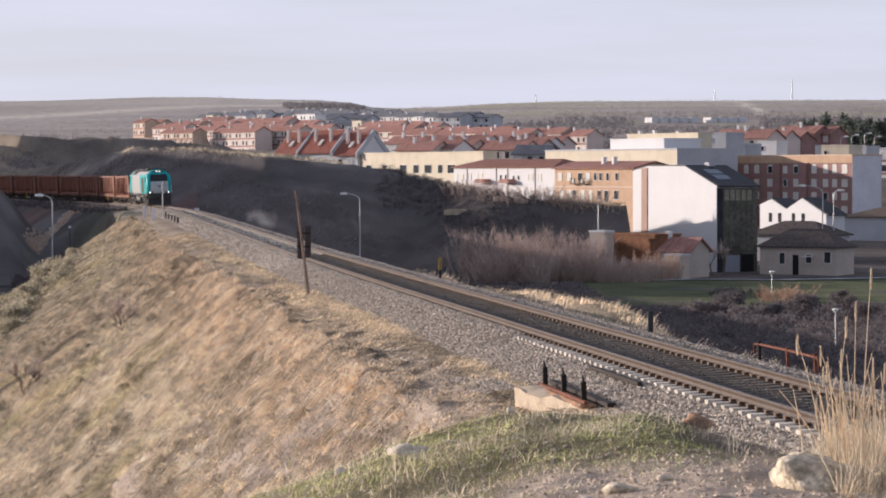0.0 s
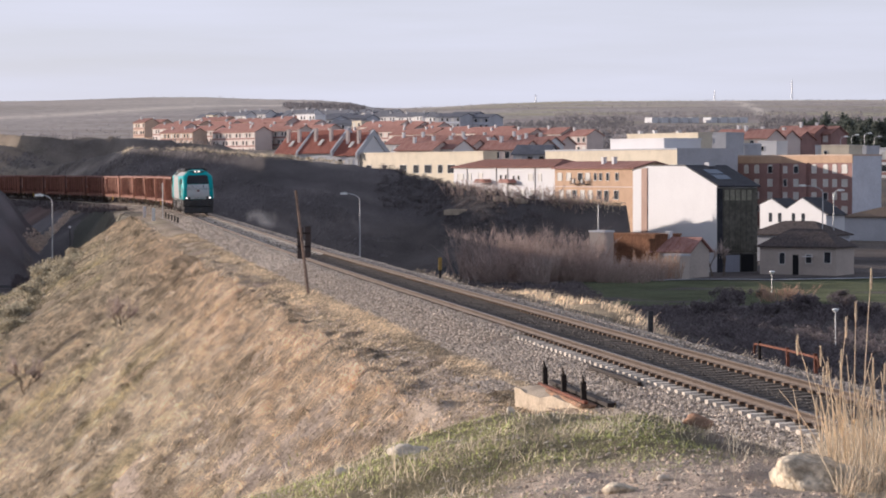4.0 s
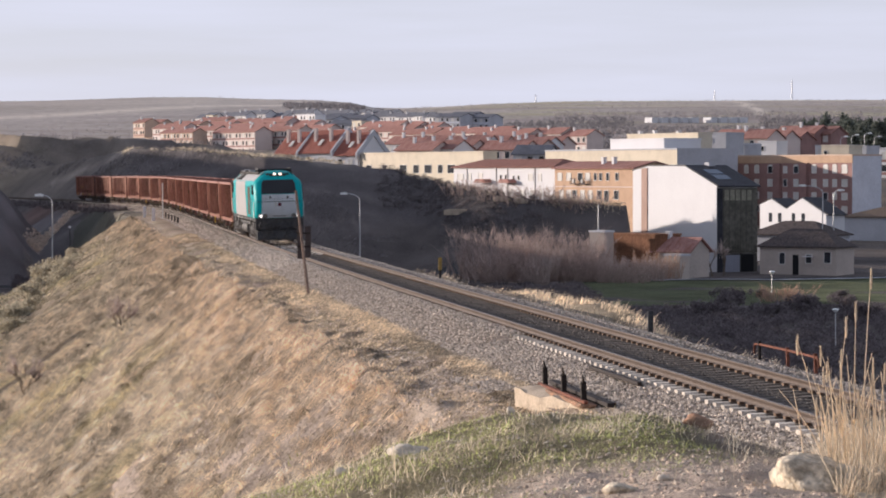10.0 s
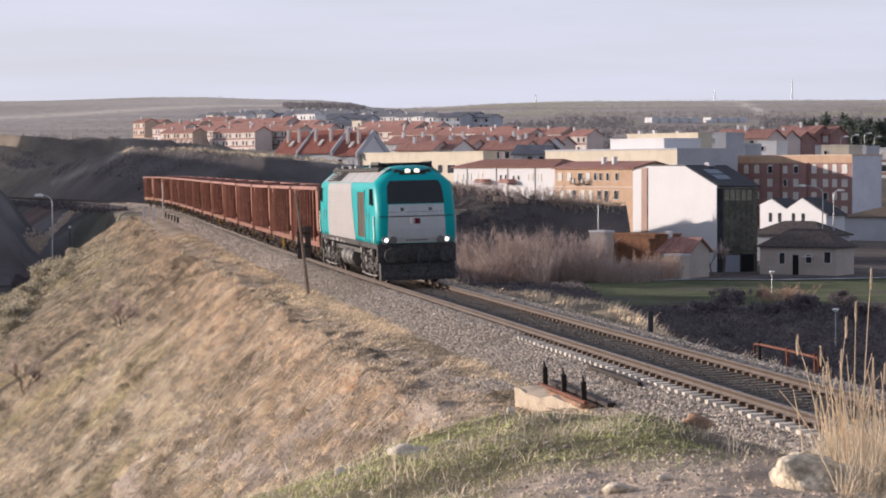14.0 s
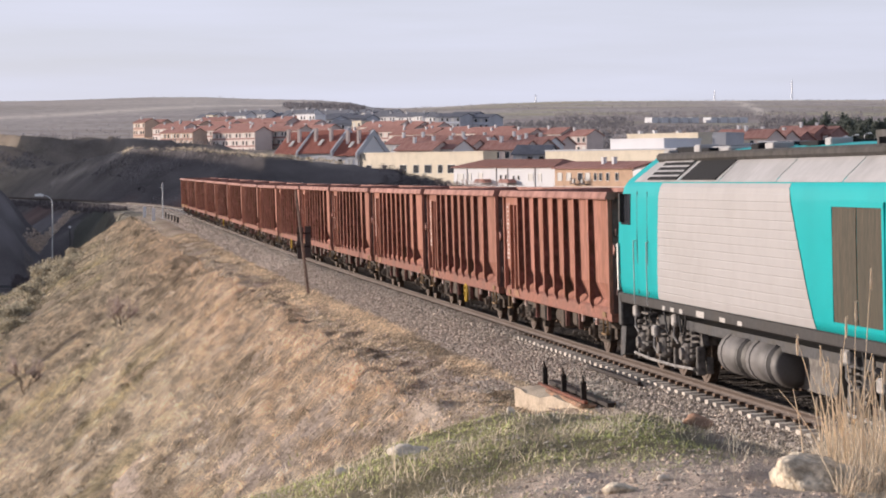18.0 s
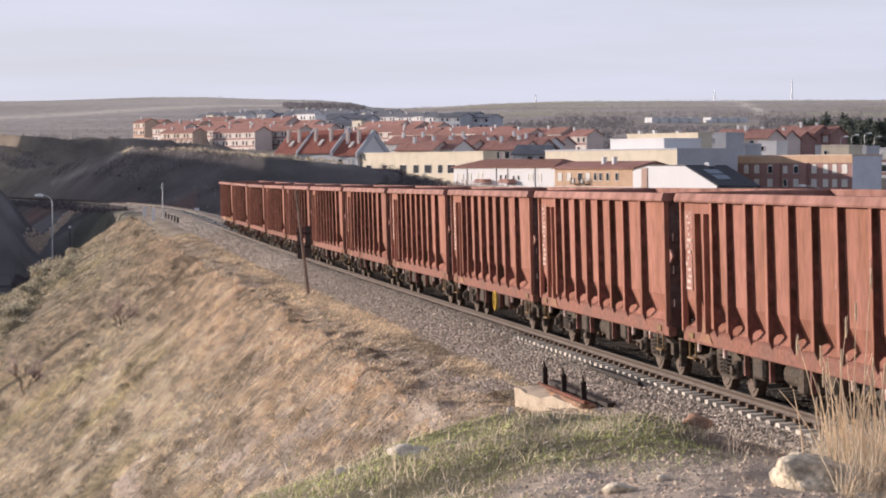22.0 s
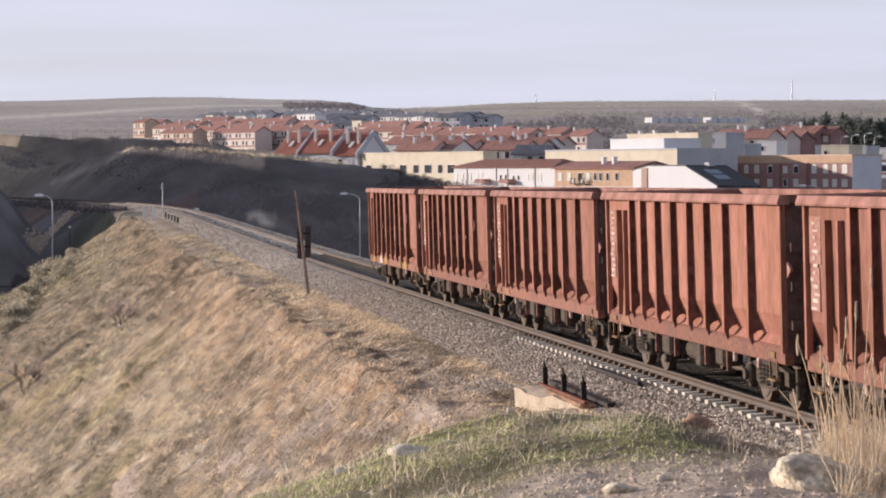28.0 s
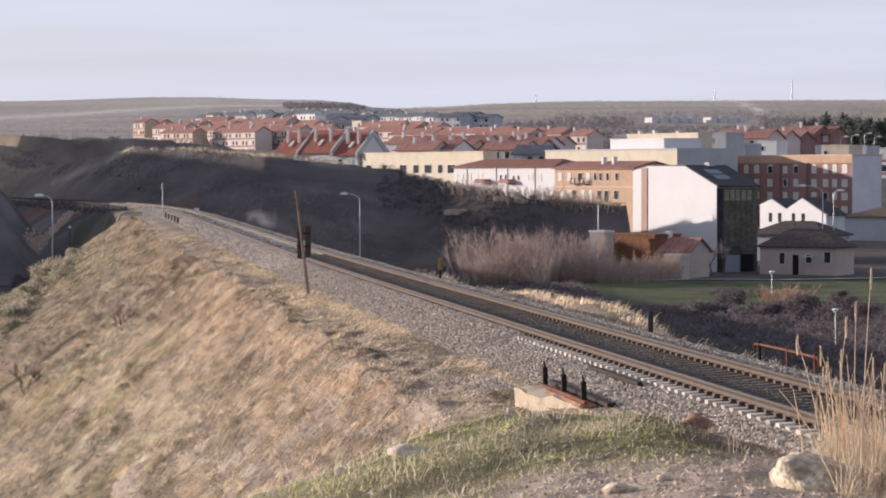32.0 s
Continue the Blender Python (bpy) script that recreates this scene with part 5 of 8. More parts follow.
M_WHITE_R = material("white_render", (0.68, 0.675, 0.69), 0.9, 0, grain=0.25, vary=0.03, stain=5.0, second=(0.645, 0.64, 0.655), bump=0.1)
M_PINKISH = wall_paint("pale_pink_render", (0.66, 0.56, 0.52))
M_CREAM_R = wall_paint("cream_render", (0.66, 0.585, 0.47))
M_TAN_R = wall_paint("tan_grey_render", (0.50, 0.43, 0.38))
M_DARKTILE = material("old_brown_tiles", (0.105, 0.085, 0.08), 0.85, 0, grain=0.25, vary=0.35, stain=0.8, second=(0.075, 0.065, 0.065), bump=0.4)
M_GREY_R = wall_paint("grey_render", (0.48, 0.485, 0.52))
M_OCHRE_R = wall_paint("ochre_render", (0.57, 0.43, 0.34))
M_PALE_R = wall_paint("pale_blue_grey_render", (0.62, 0.64, 0.70))
M_BRICK_R = material("red_brick_wall", (0.33, 0.20, 0.185), 0.9, 0, grain=0.12, vary=0.2, stain=2.5)
M_BRICK_O = material("orange_brick_wall", (0.54, 0.37, 0.26), 0.9, 0, grain=0.12, vary=0.15, stain=2.5)
M_TILE = material("red_roof_tiles", (0.35, 0.195, 0.17), 0.85, 0, grain=0.25, vary=0.25, stain=2.5, second=(0.25, 0.115, 0.09), stretch=(4, 1, 1), bump=0.6, rand=0.12)
M_TILE_B = material("brown_roof_tiles", (0.27, 0.135, 0.11), 0.85, 0, grain=0.25, vary=0.25, stain=2.5, stretch=(4, 1, 1), bump=0.6)
M_SLATE = material("dark_slate_roof", (0.045, 0.045, 0.055), 0.55, 0, grain=0.3, vary=0.3, stain=2.0)
# lighter, bluer slate for the far rows
M_SLATE_F = material("pale_slate", (0.15, 0.155, 0.18), 0.6, 0, grain=0.4, vary=0.25, stain=2.5)
M_DARKGLASS = material("dark_window_glass", (0.03, 0.035, 0.045), 0.12, 0, spec=0.6)
M_BLIND = material("window_blind", (0.62, 0.60, 0.57), 0.7, 0, grain=0.1, vary=0.06)
M_FRAME_W = material("white_window_frame", (0.72, 0.70, 0.67), 0.6)
M_CURTAIN = material("green_glass_facade", (0.115, 0.105, 0.085), 0.35, 0, grain=0.5, vary=0.35, stain=1.6, second=(0.075, 0.07, 0.055), spec=0.3)
M_RUST = material("rusty_sheet", (0.25, 0.12, 0.07), 0.85, 0.0, grain=0.2, vary=0.3, stain=1.5, second=(0.16, 0.08, 0.05))
M_ASPHALT = material("asphalt", (0.06, 0.06, 0.062), 0.9, 0, grain=0.1, vary=0.2, stain=3.0)
M_PIPE = material("downpipe", (0.50, 0.46, 0.44), 0.7)
M_PANE_OLIVE = material("pale_olive_pane", (0.24, 0.225, 0.17), 0.3, 0, grain=0.4, vary=0.3, spec=0.4)
M_MULLION = material("facade_mullion", (0.085, 0.08, 0.07), 0.6)
M_BROWNROOF = material("brown_sheet_roof", (0.20, 0.15, 0.115), 0.85, 0, grain=0.3, vary=0.15, stain=3.0)


def win_mesh(w, h, pane, name="window"):
    """A window: proud frame, set-back pane, sill."""
    bm = bmesh.new()
    add_box(bm, -w / 2, w / 2, -0.08, 0.0, 0, h)
    front = next(f for f in bm.faces if f.normal.y < -0.9)
    bmesh.ops.inset_region(bm, faces=[front], thickness=0.09, depth=0.0)
    bmesh.ops.inset_region(bm, faces=[front], thickness=0.004, depth=-0.055)
    front.material_index = 1
    me = bpy.data.meshes.new(name)
    bm.to_mesh(me)
    bm.free()
    me.materials.append(M_FRAME_W)
    me.materials.append(pane)
    return me


WIN = {}


def window_of(w, h, blind):
    key = (w, h, blind)
    if key not in WIN:
        WIN[key] = win_mesh(w, h, M_BLIND if blind else M_DARKGLASS)
    return WIN[key]


def gable_roof(bm, w, d, h, rise, over=0.4, thick=0.18):
    """Ridge along x; the roof's underside sits on the walls' heads."""
    for e in (-1, 1):
        yb = -over if e < 0 else d + over
        zb = h - rise * over / (d / 2)
        lo = [(-over, yb, zb), (w + over, yb, zb), (w + over, d / 2, h + rise), (-over, d / 2, h + rise)]
        v0 = [bm.verts.new(p) for p in lo]
        v1 = [bm.verts.new((p[0], p[1], p[2] + thick)) for p in lo]
        for k in range(4):
            bm.faces.new((v0[k], v0[(k + 1) % 4], v1[(k + 1) % 4], v1[k]))
        bm.faces.new(v0[::-1])
        bm.faces.new(v1)
    bmesh.ops.recalc_face_normals(bm, faces=bm.faces)


def hip_roof(bm, w, d, h, rise, over=0.4, run=None):
    run = d / 2 if run is None else run
    b = [bm.verts.new(p) for p in ((-over, -over, h), (w + over, -over, h), (w + over, d + over, h), (-over, d + over, h))]
    c = [bm.verts.new((p.co.x, p.co.y, h + 0.18)) for p in b]
    r0, r1 = bm.verts.new((run, d / 2, h + rise)), bm.verts.new((w - run, d / 2, h + rise))
    for k in range(4):
        bm.faces.new((b[k], b[(k + 1) % 4], c[(k + 1) % 4], c[k]))
    bm.faces.new(b[::-1])
    bm.faces.new((c[0], c[1], r1, r0))
    bm.faces.new((c[1], c[2], r1))
    bm.faces.new((c[2], c[3], r0, r1))
    bm.faces.new((c[3], c[0], r0))
    bmesh.ops.recalc_face_normals(bm, faces=bm.faces)


def building(name, x, y, top, w, d, turn, wall, label, roof="gable", rise=2.0, roof_mat=None, wins=(), side_wins=(), chimneys=(), category="building", group="", base=None, wall_d=None):
    """A building whose left front corner stands at x, y; its front runs w metres to the right, turned by -turn degrees, and d metres deep.
    wins: (along, up from the eaves, width, height, blind) on the front; side_wins on the right flank."""
    c, s_ = math.cos(radians(turn)), math.sin(radians(turn))
    xs = np.array([x, x + w * c, x + d * s_, x + w * c + d * s_])
    ys = np.array([y, y - w * s_, y + d * c, y - w * s_ + d * c])
    z0 = float(land(xs, ys).min()) - 0.4 if base is None else base
    h = top - z0
    ob = thing(name, pose(x, y, z0, 0, 0, -turn), label, category, group)
    bm = bmesh.new()
    if roof == "gable":
        add_prism(bm, [(0, 0), (d, 0), (d, h), (d / 2, h + rise), (0, h)], 0, w, "x")
    else:
        add_box(bm, 0, w, 0, d, 0, h)
    wl_ = part("wall", bm, wall, ob)
    bm = bmesh.new()
    if roof == "gable":
        gable_roof(bm, w, d, h, rise)
    elif roof == "hip":
        hip_roof(bm, w, d, h, rise)
    else:
        add_box(bm, -0.1, w + 0.1, -0.1, d + 0.1, h, h + 0.25)
    rf = part("roof", bm, roof_mat or M_TILE, ob)
    for a, up, ww, hh, blind in wins:
        share("window", window_of(ww, hh, blind), wl_, pose(a, 0.0, h - up - hh))
    for a, up, ww, hh, blind in side_wins:
        share("window", window_of(ww, hh, blind), wl_, pose(w, a, h - up - hh, 0, 0, 90))
    for a, b, ch in chimneys:
        bm = bmesh.new()
        zr = h + (rise * (1 - abs(b - d / 2) / (d / 2)) if roof != "flat" else 0)
        add_box(bm, a - 0.32, a + 0.32, b - 0.3, b + 0.3, zr - 0.3, zr + ch)
        add_box(bm, a - 0.4, a + 0.4, b - 0.38, b + 0.38, zr + ch, zr + ch + 0.14)
        part("chimney", bm, M_WHITE_R, rf)
    return ob, wl_, h


# the tall white gabled block
M_PIER = wall_paint("brown_pier_render", (0.44, 0.31, 0.26))


def white_block():
    ob = thing("white_gabled_block", pose(26.16, 385.4, -9.7, 0, 0, -65), "tall white rendered block with a dark slate roof and glass side", "building")
    h = 14.4
    w, d = 22.54, 6.18
    bm = bmesh.new()
    add_prism(bm, [(0, 0), (w, 0), (w, h - 2.6), (14.2, h), (4.3, h), (0, h - 0.6)], 0, d, "y")
    wl_ = part("wall", bm, M_WHITE_R, ob)
    bm = bmesh.new()
    for a, b in (((14.0, h + 0.02), (w + 0.4, h - 2.75)), ((-0.3, h - 0.64), (4.3, h + 0.02)), ((4.3, h + 0.02), (14.0, h + 0.02))):
        add_prism(bm, [(a[0], a[1]), (b[0], b[1]), (b[0], b[1] + 0.16), (a[0], a[1] + 0.16)], 0.05, d + 0.3, "y")
    rf = part("roof", bm, M_SLATE, ob)
    bm = bmesh.new()
    for k in range(2):
        x0 = 16.2 + 2.2 * k
        z = lambda q: h + 0.20 - (q - 14.0) * 0.326
        add_prism(bm, [(x0, z(x0)), (x0 + 1.7, z(x0 + 1.7)), (x0 + 1.7, z(x0 + 1.7) + 0.1), (x0, z(x0) + 0.1)], 1.6, 3.8, "y")
    part("roof_light", bm, material("skylight", (0.12, 0.15, 0.2), 0.15, 0), rf)
    bm = bmesh.new()
    add_box(bm, 13.6, 14.8, 3.4, 4.4, h, h + 0.5)
    part("roof_box", bm, M_GREY_R, rf)
    bm = bmesh.new()
    add_box(bm, 2.6, 4.2, -0.12, 0.0, 0.2, h - 0.25)
    part("wall_pier", bm, M_PIER, wl_, "brownish vertical pier on the gable wall")
    # glass flank
    bm = bmesh.new()
    add_box(bm, w + 0.002, w + 0.1, 0.9, d, 3.0, h - 2.9)
    fl = part("glass_facade", bm, M_CURTAIN, ob, "olive-brown glass facade")
    for k in range(6):
        bm = bmesh.new()
        add_box(bm, w + 0.1, w + 0.13, 1.0 + 0.86 * k, 1.05 + 0.86 * k, 3.0, h - 2.9)
        part("mullion", bm, M_MULLION, fl)
    for k in range(5):
        bm = bmesh.new()
        add_box(bm, w + 0.1, w + 0.13, 1.15 + 0.86 * k, 1.80 + 0.86 * k, h - 4.5, h - 3.1)
        part("pane", bm, M_PANE_OLIVE, fl)
    bm = bmesh.new()
    add_box(bm, w + 0.002, w + 0.08, 0.1, 0.9, 0, h - 2.9)
    part("corner_strip", bm, M_SLATE, ob)
    bm = bmesh.new()
    add_box(bm, w + 0.054, w + 0.09, 3.7, 5.6, 0.2, 2.8)
    part("garage_door", bm, M_DARKGRILLE, ob)
    bm = bmesh.new()
    add_box(bm, w + 0.002, w + 0.05, 0.95, d, 0.0, 2.96)
    base_wall = part("base_wall", bm, M_MULLION, ob, "dark plinth under the glass facade")
    bm = bmesh.new()
    add_box(bm, w + 0.054, w + 0.09, 1.3, 3.5, 0.2, 2.75)
    part("shutter", bm, material("blue_grey_shutter", (0.30, 0.31, 0.36), 0.6, 0.1, grain=0.2, vary=0.1), base_wall, "blue-grey roller shutter")


white_block()

# the white terrace behind the spur
tw = [(2.6, 1.0, 2.2, 1.2, True), (6.0, 0.9, 1.2, 1.3, True), (10.0, 0.9, 1.6, 1.3, True), (17.2, 1.2, 0.7, 1.0, False), (18.9, 1.2, 0.7, 1.0, False), (21.6, 1.3, 0.7, 0.8, False), (23.4, 1.3, 0.8, 0.8, False), (27.5, 1.0, 1.6, 1.3, True), (30.6, 1.0, 1.2, 1.3, True),
      (12.0, 3.6, 1.2, 1.9, True), (15.0, 3.7, 1.2, 1.3, True), (20.6, 3.6, 1.2, 1.9, True), (24.8, 3.7, 1.6, 1.5, True), (28.2, 3.7, 1.6, 1.5, True), (31.0, 3.6, 1.0, 1.6, True)]
ter, ter_wall, ter_h = building("terrace_house", 1.90, 496.4, 4.7, 35.56, 8.0, 62, M_WHITE_R, "white rendered terrace house with a brown tiled hip roof", "hip", 1.5, M_TILE_B, tw)
for a in (5.0, 15.6, 19.6, 29.0):
    bm = bmesh.new()
    add_cyl(bm, (a, -0.08, 0.3), (a, -0.08, ter_h - 0.1), 0.07, 0.07, 6)
    part("downpipe", bm, M_PIPE, ter)
for a in (11.8, 20.4):
    bm = bmesh.new()
    add_prism(bm, [(a - 2.0, ter_h - 2.6), (a + 2.4, ter_h - 2.6), (a + 1.6, ter_h - 1.95), (a - 1.2, ter_h - 1.95)], -1.4, 0.0, "y")
    part("porch_roof", bm, M_TILE, ter, "small red tiled porch roof")

# the brick house beside it
bw = []
for k, a in enumerate((1.7, 4.6, 8.2, 10.6, 13.0, 14.6, 16.8, 19.6)):
    bw.append((a, 0.7, 1.5 if k < 4 else 0.95, 1.3, k % 3 != 2 and k < 4))
for k, a in enumerate((2.2, 4.7, 6.5, 9.0, 11.4, 14.2, 16.4, 19.4)):
    bw.append((a, 3.5, 1.4, 1.5 if k % 3 else 1.9, k in (0, 1, 3, 4)))
brk, brk_wall, brk_h = building("brick_house", 18.45, 461.9, 4.55, 24.8, 7.5, 62, M_BRICK_O, "orange brick house with balconies and a red tiled roof", "gable", 1.0, M_TILE, bw, (), ((12.0, 2.2, 1.1), (15.2, 2.2, 1.1)))
bm = bmesh.new()
add_box(bm, 0, 24.8, -0.06, 0.0, brk_h - 3.05, brk_h - 2.9)
part("string_course", bm, M_PINKISH, brk_wall)
for a in (7.0, 10.0):
    bm = bmesh.new()
    add_box(bm, a - 0.9, a + 0.9, -0.75, 0.0, brk_h - 2.6, brk_h - 2.5)
    for q in np.linspace(-0.85, 0.85, 8):
        add_box(bm, a + q - 0.02, a + q + 0.02, -0.74, -0.70, brk_h - 2.5, brk_h - 1.6)
    add_box(bm, a - 0.9, a + 0.9, -0.76, -0.68, brk_h - 1.62, brk_h - 1.56)
    part("balcony", bm, M_SLATE, brk)
for a, q in ((7.0, M_BLIND), (7.5, M_DARKGLASS), (8.0, M_OCHRE_R), (9.8, M_BLIND)):
    bm = bmesh.new()
    add_box(bm, a, a + 0.38, -0.80, -0.76, brk_h - 2.35, brk_h - 1.75)
    part("washing", bm, q, brk)

# cream blocks with flat roofs
building("cream_long_block", -17.65, 567.2, 7.63, 53.5, 3.0, 62, M_CREAM_R, "long cream rendered block with a flat roof", "flat", 0, M_CREAM_R,
         [(a, 2.2, b, 1.7, False) for a, b in ((21.0, 3.0), (26.5, 2.4), (31.5, 3.0), (36.5, 2.0), (41.0, 3.0), (46.0, 2.4), (13.0, 2.4), (6.0, 2.4))])
cb, cb_wall, cb_h = building("cream_block", 18.61, 508.9, 7.73, 44.09, 12.2, 62, M_CREAM_R, "cream and grey flat-roofed block", "flat", 0, M_GREY_R,
         [(a, 2.5, b, 1.5, False) for a, b in ((20.0, 1.6), (24.0, 2.4), (28.0, 1.4), (31.0, 2.4), (36.0, 2.4), (40.5, 1.6), (42.6, 1.2))], ((3.0, 2.5, 1.4, 1.2, False), (7.5, 2.5, 1.4, 1.2, False)))
bm = bmesh.new()
add_box(bm, 44.092, 44.13, 0.0, 12.2, 0, cb_h)
part("flank", bm, M_GREY_R, cb_wall, "grey rendered flank")
building("white_upper_block", 29.94, 500.7, 9.62, 17.82, 7.6, 62, M_WHITE_R, "white flat-roofed block rising behind the cream one", "flat", 0, M_WHITE_R, (), (), (), "building", "", 6.0)
building("cream_upper_block", 34.32, 521.1, 10.8, 23.93, 3.0, 62, M_CREAM_R, "cream flat-roofed upper storey", "flat", 0, M_CREAM_R, [(6.0, 0.7, 1.2, 1.0, False), (11.0, 0.7, 1.2, 1.0, False)], (), ((3.0, 1.0, 0.6), (8.0, 1.0, 0.7), (16.0, 1.0, 0.5)), "building", "", 6.0)

# red brick flats with white windows
rw = []
for up, hh in ((1.62, 1.25), (3.8, 1.3), (6.0, 1.25), (8.2, 1.2)):
    for a, b in ((2.6, 1.2), (5.6, 1.3), (9.4, 1.4), (13.6, 1.1), (16.6, 1.4), (21.5, 1.3), (24.6, 1.3), (27.0, 1.2), (29.6, 1.5)):
        rw.append((a, up, b, hh, (a * 1.7 + up) % 3 < 2.6))
apt, apt_wall, apt_h = building("brick_flats", 50.77, 482.3, 6.6, 31.56, 6.0, 60, M_BRICK_R, "red brick flats with white window frames", "flat", 0, M_OCHRE_R, rw)
bm = bmesh.new()
add_box(bm, -0.1, 31.7, -0.12, 0.0, apt_h - 1.15, apt_h)
part("cornice", bm, M_BRICK_O, apt_wall)
for a, b in ((2.6, 1.2), (5.6, 1.3), (9.4, 1.4), (16.6, 1.4), (21.5, 1.3), (24.6, 1.3), (27.0, 1.2), (29.6, 1.5)):
    bm = bmesh.new()
    add_prism(bm, [(a + b / 2 * math.cos(q), apt_h - 1.62 + 0.3 * math.sin(q)) for q in np.linspace(0, math.pi, 9)], -0.06, 0.0, "y")
    part("window_arch", bm, M_BLIND, apt_wall, "white arched head of a window")
for a in (11.6, 19.0):
    bm = bmesh.new()
    add_box(bm, a - 0.9, a + 0.9, -0.5, 0.0, 0, apt_h - 1.2)
    part("bay", bm, M_BRICK_R, apt_wall)
bm = bmesh.new()
add_box(bm, 31.562, 31.60, 0.0, 6.0, 0, apt_h)
part("end_wall", bm, M_PALE_R, apt)
building("grey_flats", 84.0, 470.0, 6.3, 10.0, 12.0, 60, M_PALE_R, "grey rendered flats beside the brick ones", "flat", 0, M_GREY_R, (), ((2.5, 1.5, 1.4, 1.4, False), (6.5, 1.5, 1.4, 1.4, False), (2.5, 4.3, 1.4, 1.4, False), (6.5, 4.3, 1.4, 1.4, False)))

# the white twin-gabled sheds
def sheds():
    ob = thing("white_sheds", pose(46.05, 406.4, -8.8, 0, 0, -62), "white twin-gabled workshop with narrow windows", "shed")
    w, h, d = 16.3, 8.8, 3.2
    bm = bmesh.new()
    add_prism(bm, [(0, 0), (w, 0), (w, h - 2.1), (10.5, h + 0.2), (6.6, h - 1.4), (2.9, h), (0, h - 0.8)], 0, d, "y")
    wl_ = part("wall", bm, M_WHITE_R, ob)
    for a, b, c, e in ((2.9, h, 6.6, h - 1.4), (-0.3, h - 0.85, 2.9, h), (10.5, h + 0.2, w + 0.4, h - 2.2), (6.6, h - 1.4, 10.5, h + 0.2)):
        bm = bmesh.new()
        add_prism(bm, [(a, b + 0.02), (c, e + 0.02), (c, e + 0.16), (a, b + 0.16)], 0.1, d + 0.2, "y")
        part("roof", bm, M_SLATE, ob)
    for a in (2.7, 5.0, 8.4, 10.8):
        bm = bmesh.new()
        add_box(bm, a - 0.38, a + 0.38, -0.05, 0.0, h - 3.25, h - 1.95)
        part("window", bm, M_DARKGLASS, wl_)


sheds()

# the low grey house and its neighbours
gw = [(3.1, 0.6, 0.85, 1.55, False), (6.75, 0.8, 0.9, 1.2, False), (9.3, 0.45, 1.0, 1.5, False)]
gh, gh_wall, gh_h = building("grey_cottage", 40.71, 359.2, -5.75, 10.5, 6.0, 30, M_TAN_R, "low tan-grey rendered cottage with a dark brown hipped roof", "hip", 2.4, M_DARKTILE, gw)
bm = bmesh.new()
add_box(bm, 4.55, 5.35, -0.06, 0.0, 0.4, 3.0)
part("door", bm, M_DARKGRILLE, gh_wall)
bm = bmesh.new()
add_box(bm, 6.1, 7.4, -0.7, 0.0, 2.75, 2.85)
part("awning", bm, M_WHITE_R, gh_wall)
building("slate_annex", 43.0, 392.0, -4.9, 12.0, 7.0, 40, M_GREY_R, "dark-roofed annex behind the cottage", "hip", 2.0, M_DARKTILE)
building("red_roof_cottage", 26.4, 351.0, -5.9, 5.6, 4.2, 40, M_TAN_R, "small cottage with a red tiled roof", "gable", 1.5, M_TILE, ((4.2, 0.9, 0.9, 1.2, False),), (), ((1.0, 2.0, 0.8),))
building("rusty_shed", 20.4, 357.6, -4.1, 9.6, 4.5, 50, M_RUST, "rust-brown sheet metal shed", "flat", 0, M_RUST, category="shed")
building("white_hut", 27.2, 343.5, -6.4, 2.4, 2.0, 40, M_TAN_R, "small pale hut beside the cottage", "flat", 0, M_GREY_R, category="hut")
building("pale_hut", 18.5, 353.0, -3.7, 2.3, 2.0, 40, M_TAN_R, "small pale hut beside the rusty shed", "flat", 0, M_WHITE_R, category="hut")
building("brown_warehouse", 63.0, 440.0, -3.2, 30.0, 16.0, 20, M_GREY_R, "long warehouse under a brown sheet roof", "hip", 2.4, M_BROWNROOF, category="warehouse")

# roofs farther up the slope
rng = random.Random(11)


def at_sight(across, far, low):
    """A place that far away, by how far it stands across (per mille of the distance) and below eye level (per mille)."""
    return across * far / 1000.0, far, EYE.z - low * far / 1000.0


def house_kind(wall, rm, w, d, hh, rise, lab, turn, stacks=((0.3, 0.35, 1.2),), floors=2, cat="house", group="houses of the town"):
    n = max(2, int(w / 2.6))
    wins = [((k + 0.5) * w / n, 0.5 + 2.7 * f, 1.35, 1.5, (k + f) % 3 == 0) for k in range(n) for f in range(floors)]
    ob, wl_, top = building("town_house", 0, 900, hh - 3.0, w, d, turn, wall, lab, "gable" if rise else "flat", rise, rm, wins, (), [(w * a, d * b, c) for a, b, c in stacks], cat, group, -3.0)
    for f in range(floors):
        bm = bmesh.new()
        add_box(bm, 0.1, w - 0.1, -0.05, 0.0, top - 2.65 - 2.7 * f, top - 2.15 - 2.7 * f)
        part("brick_band", bm, M_BRICK_R if wall is not M_GREY_R else M_PALE_R, wl_)
    return [ob, hh, False]


def set_house(kind, a, far, low, turn):
    x, y, z = at_sight(a, far, low)
    m = pose(x, y, z - kind[1], 0, 0, -turn)
    if kind[2]:
        copy_thing(kind[0], m)
    else:
        kind[0].matrix_basis = m
        kind[2] = True


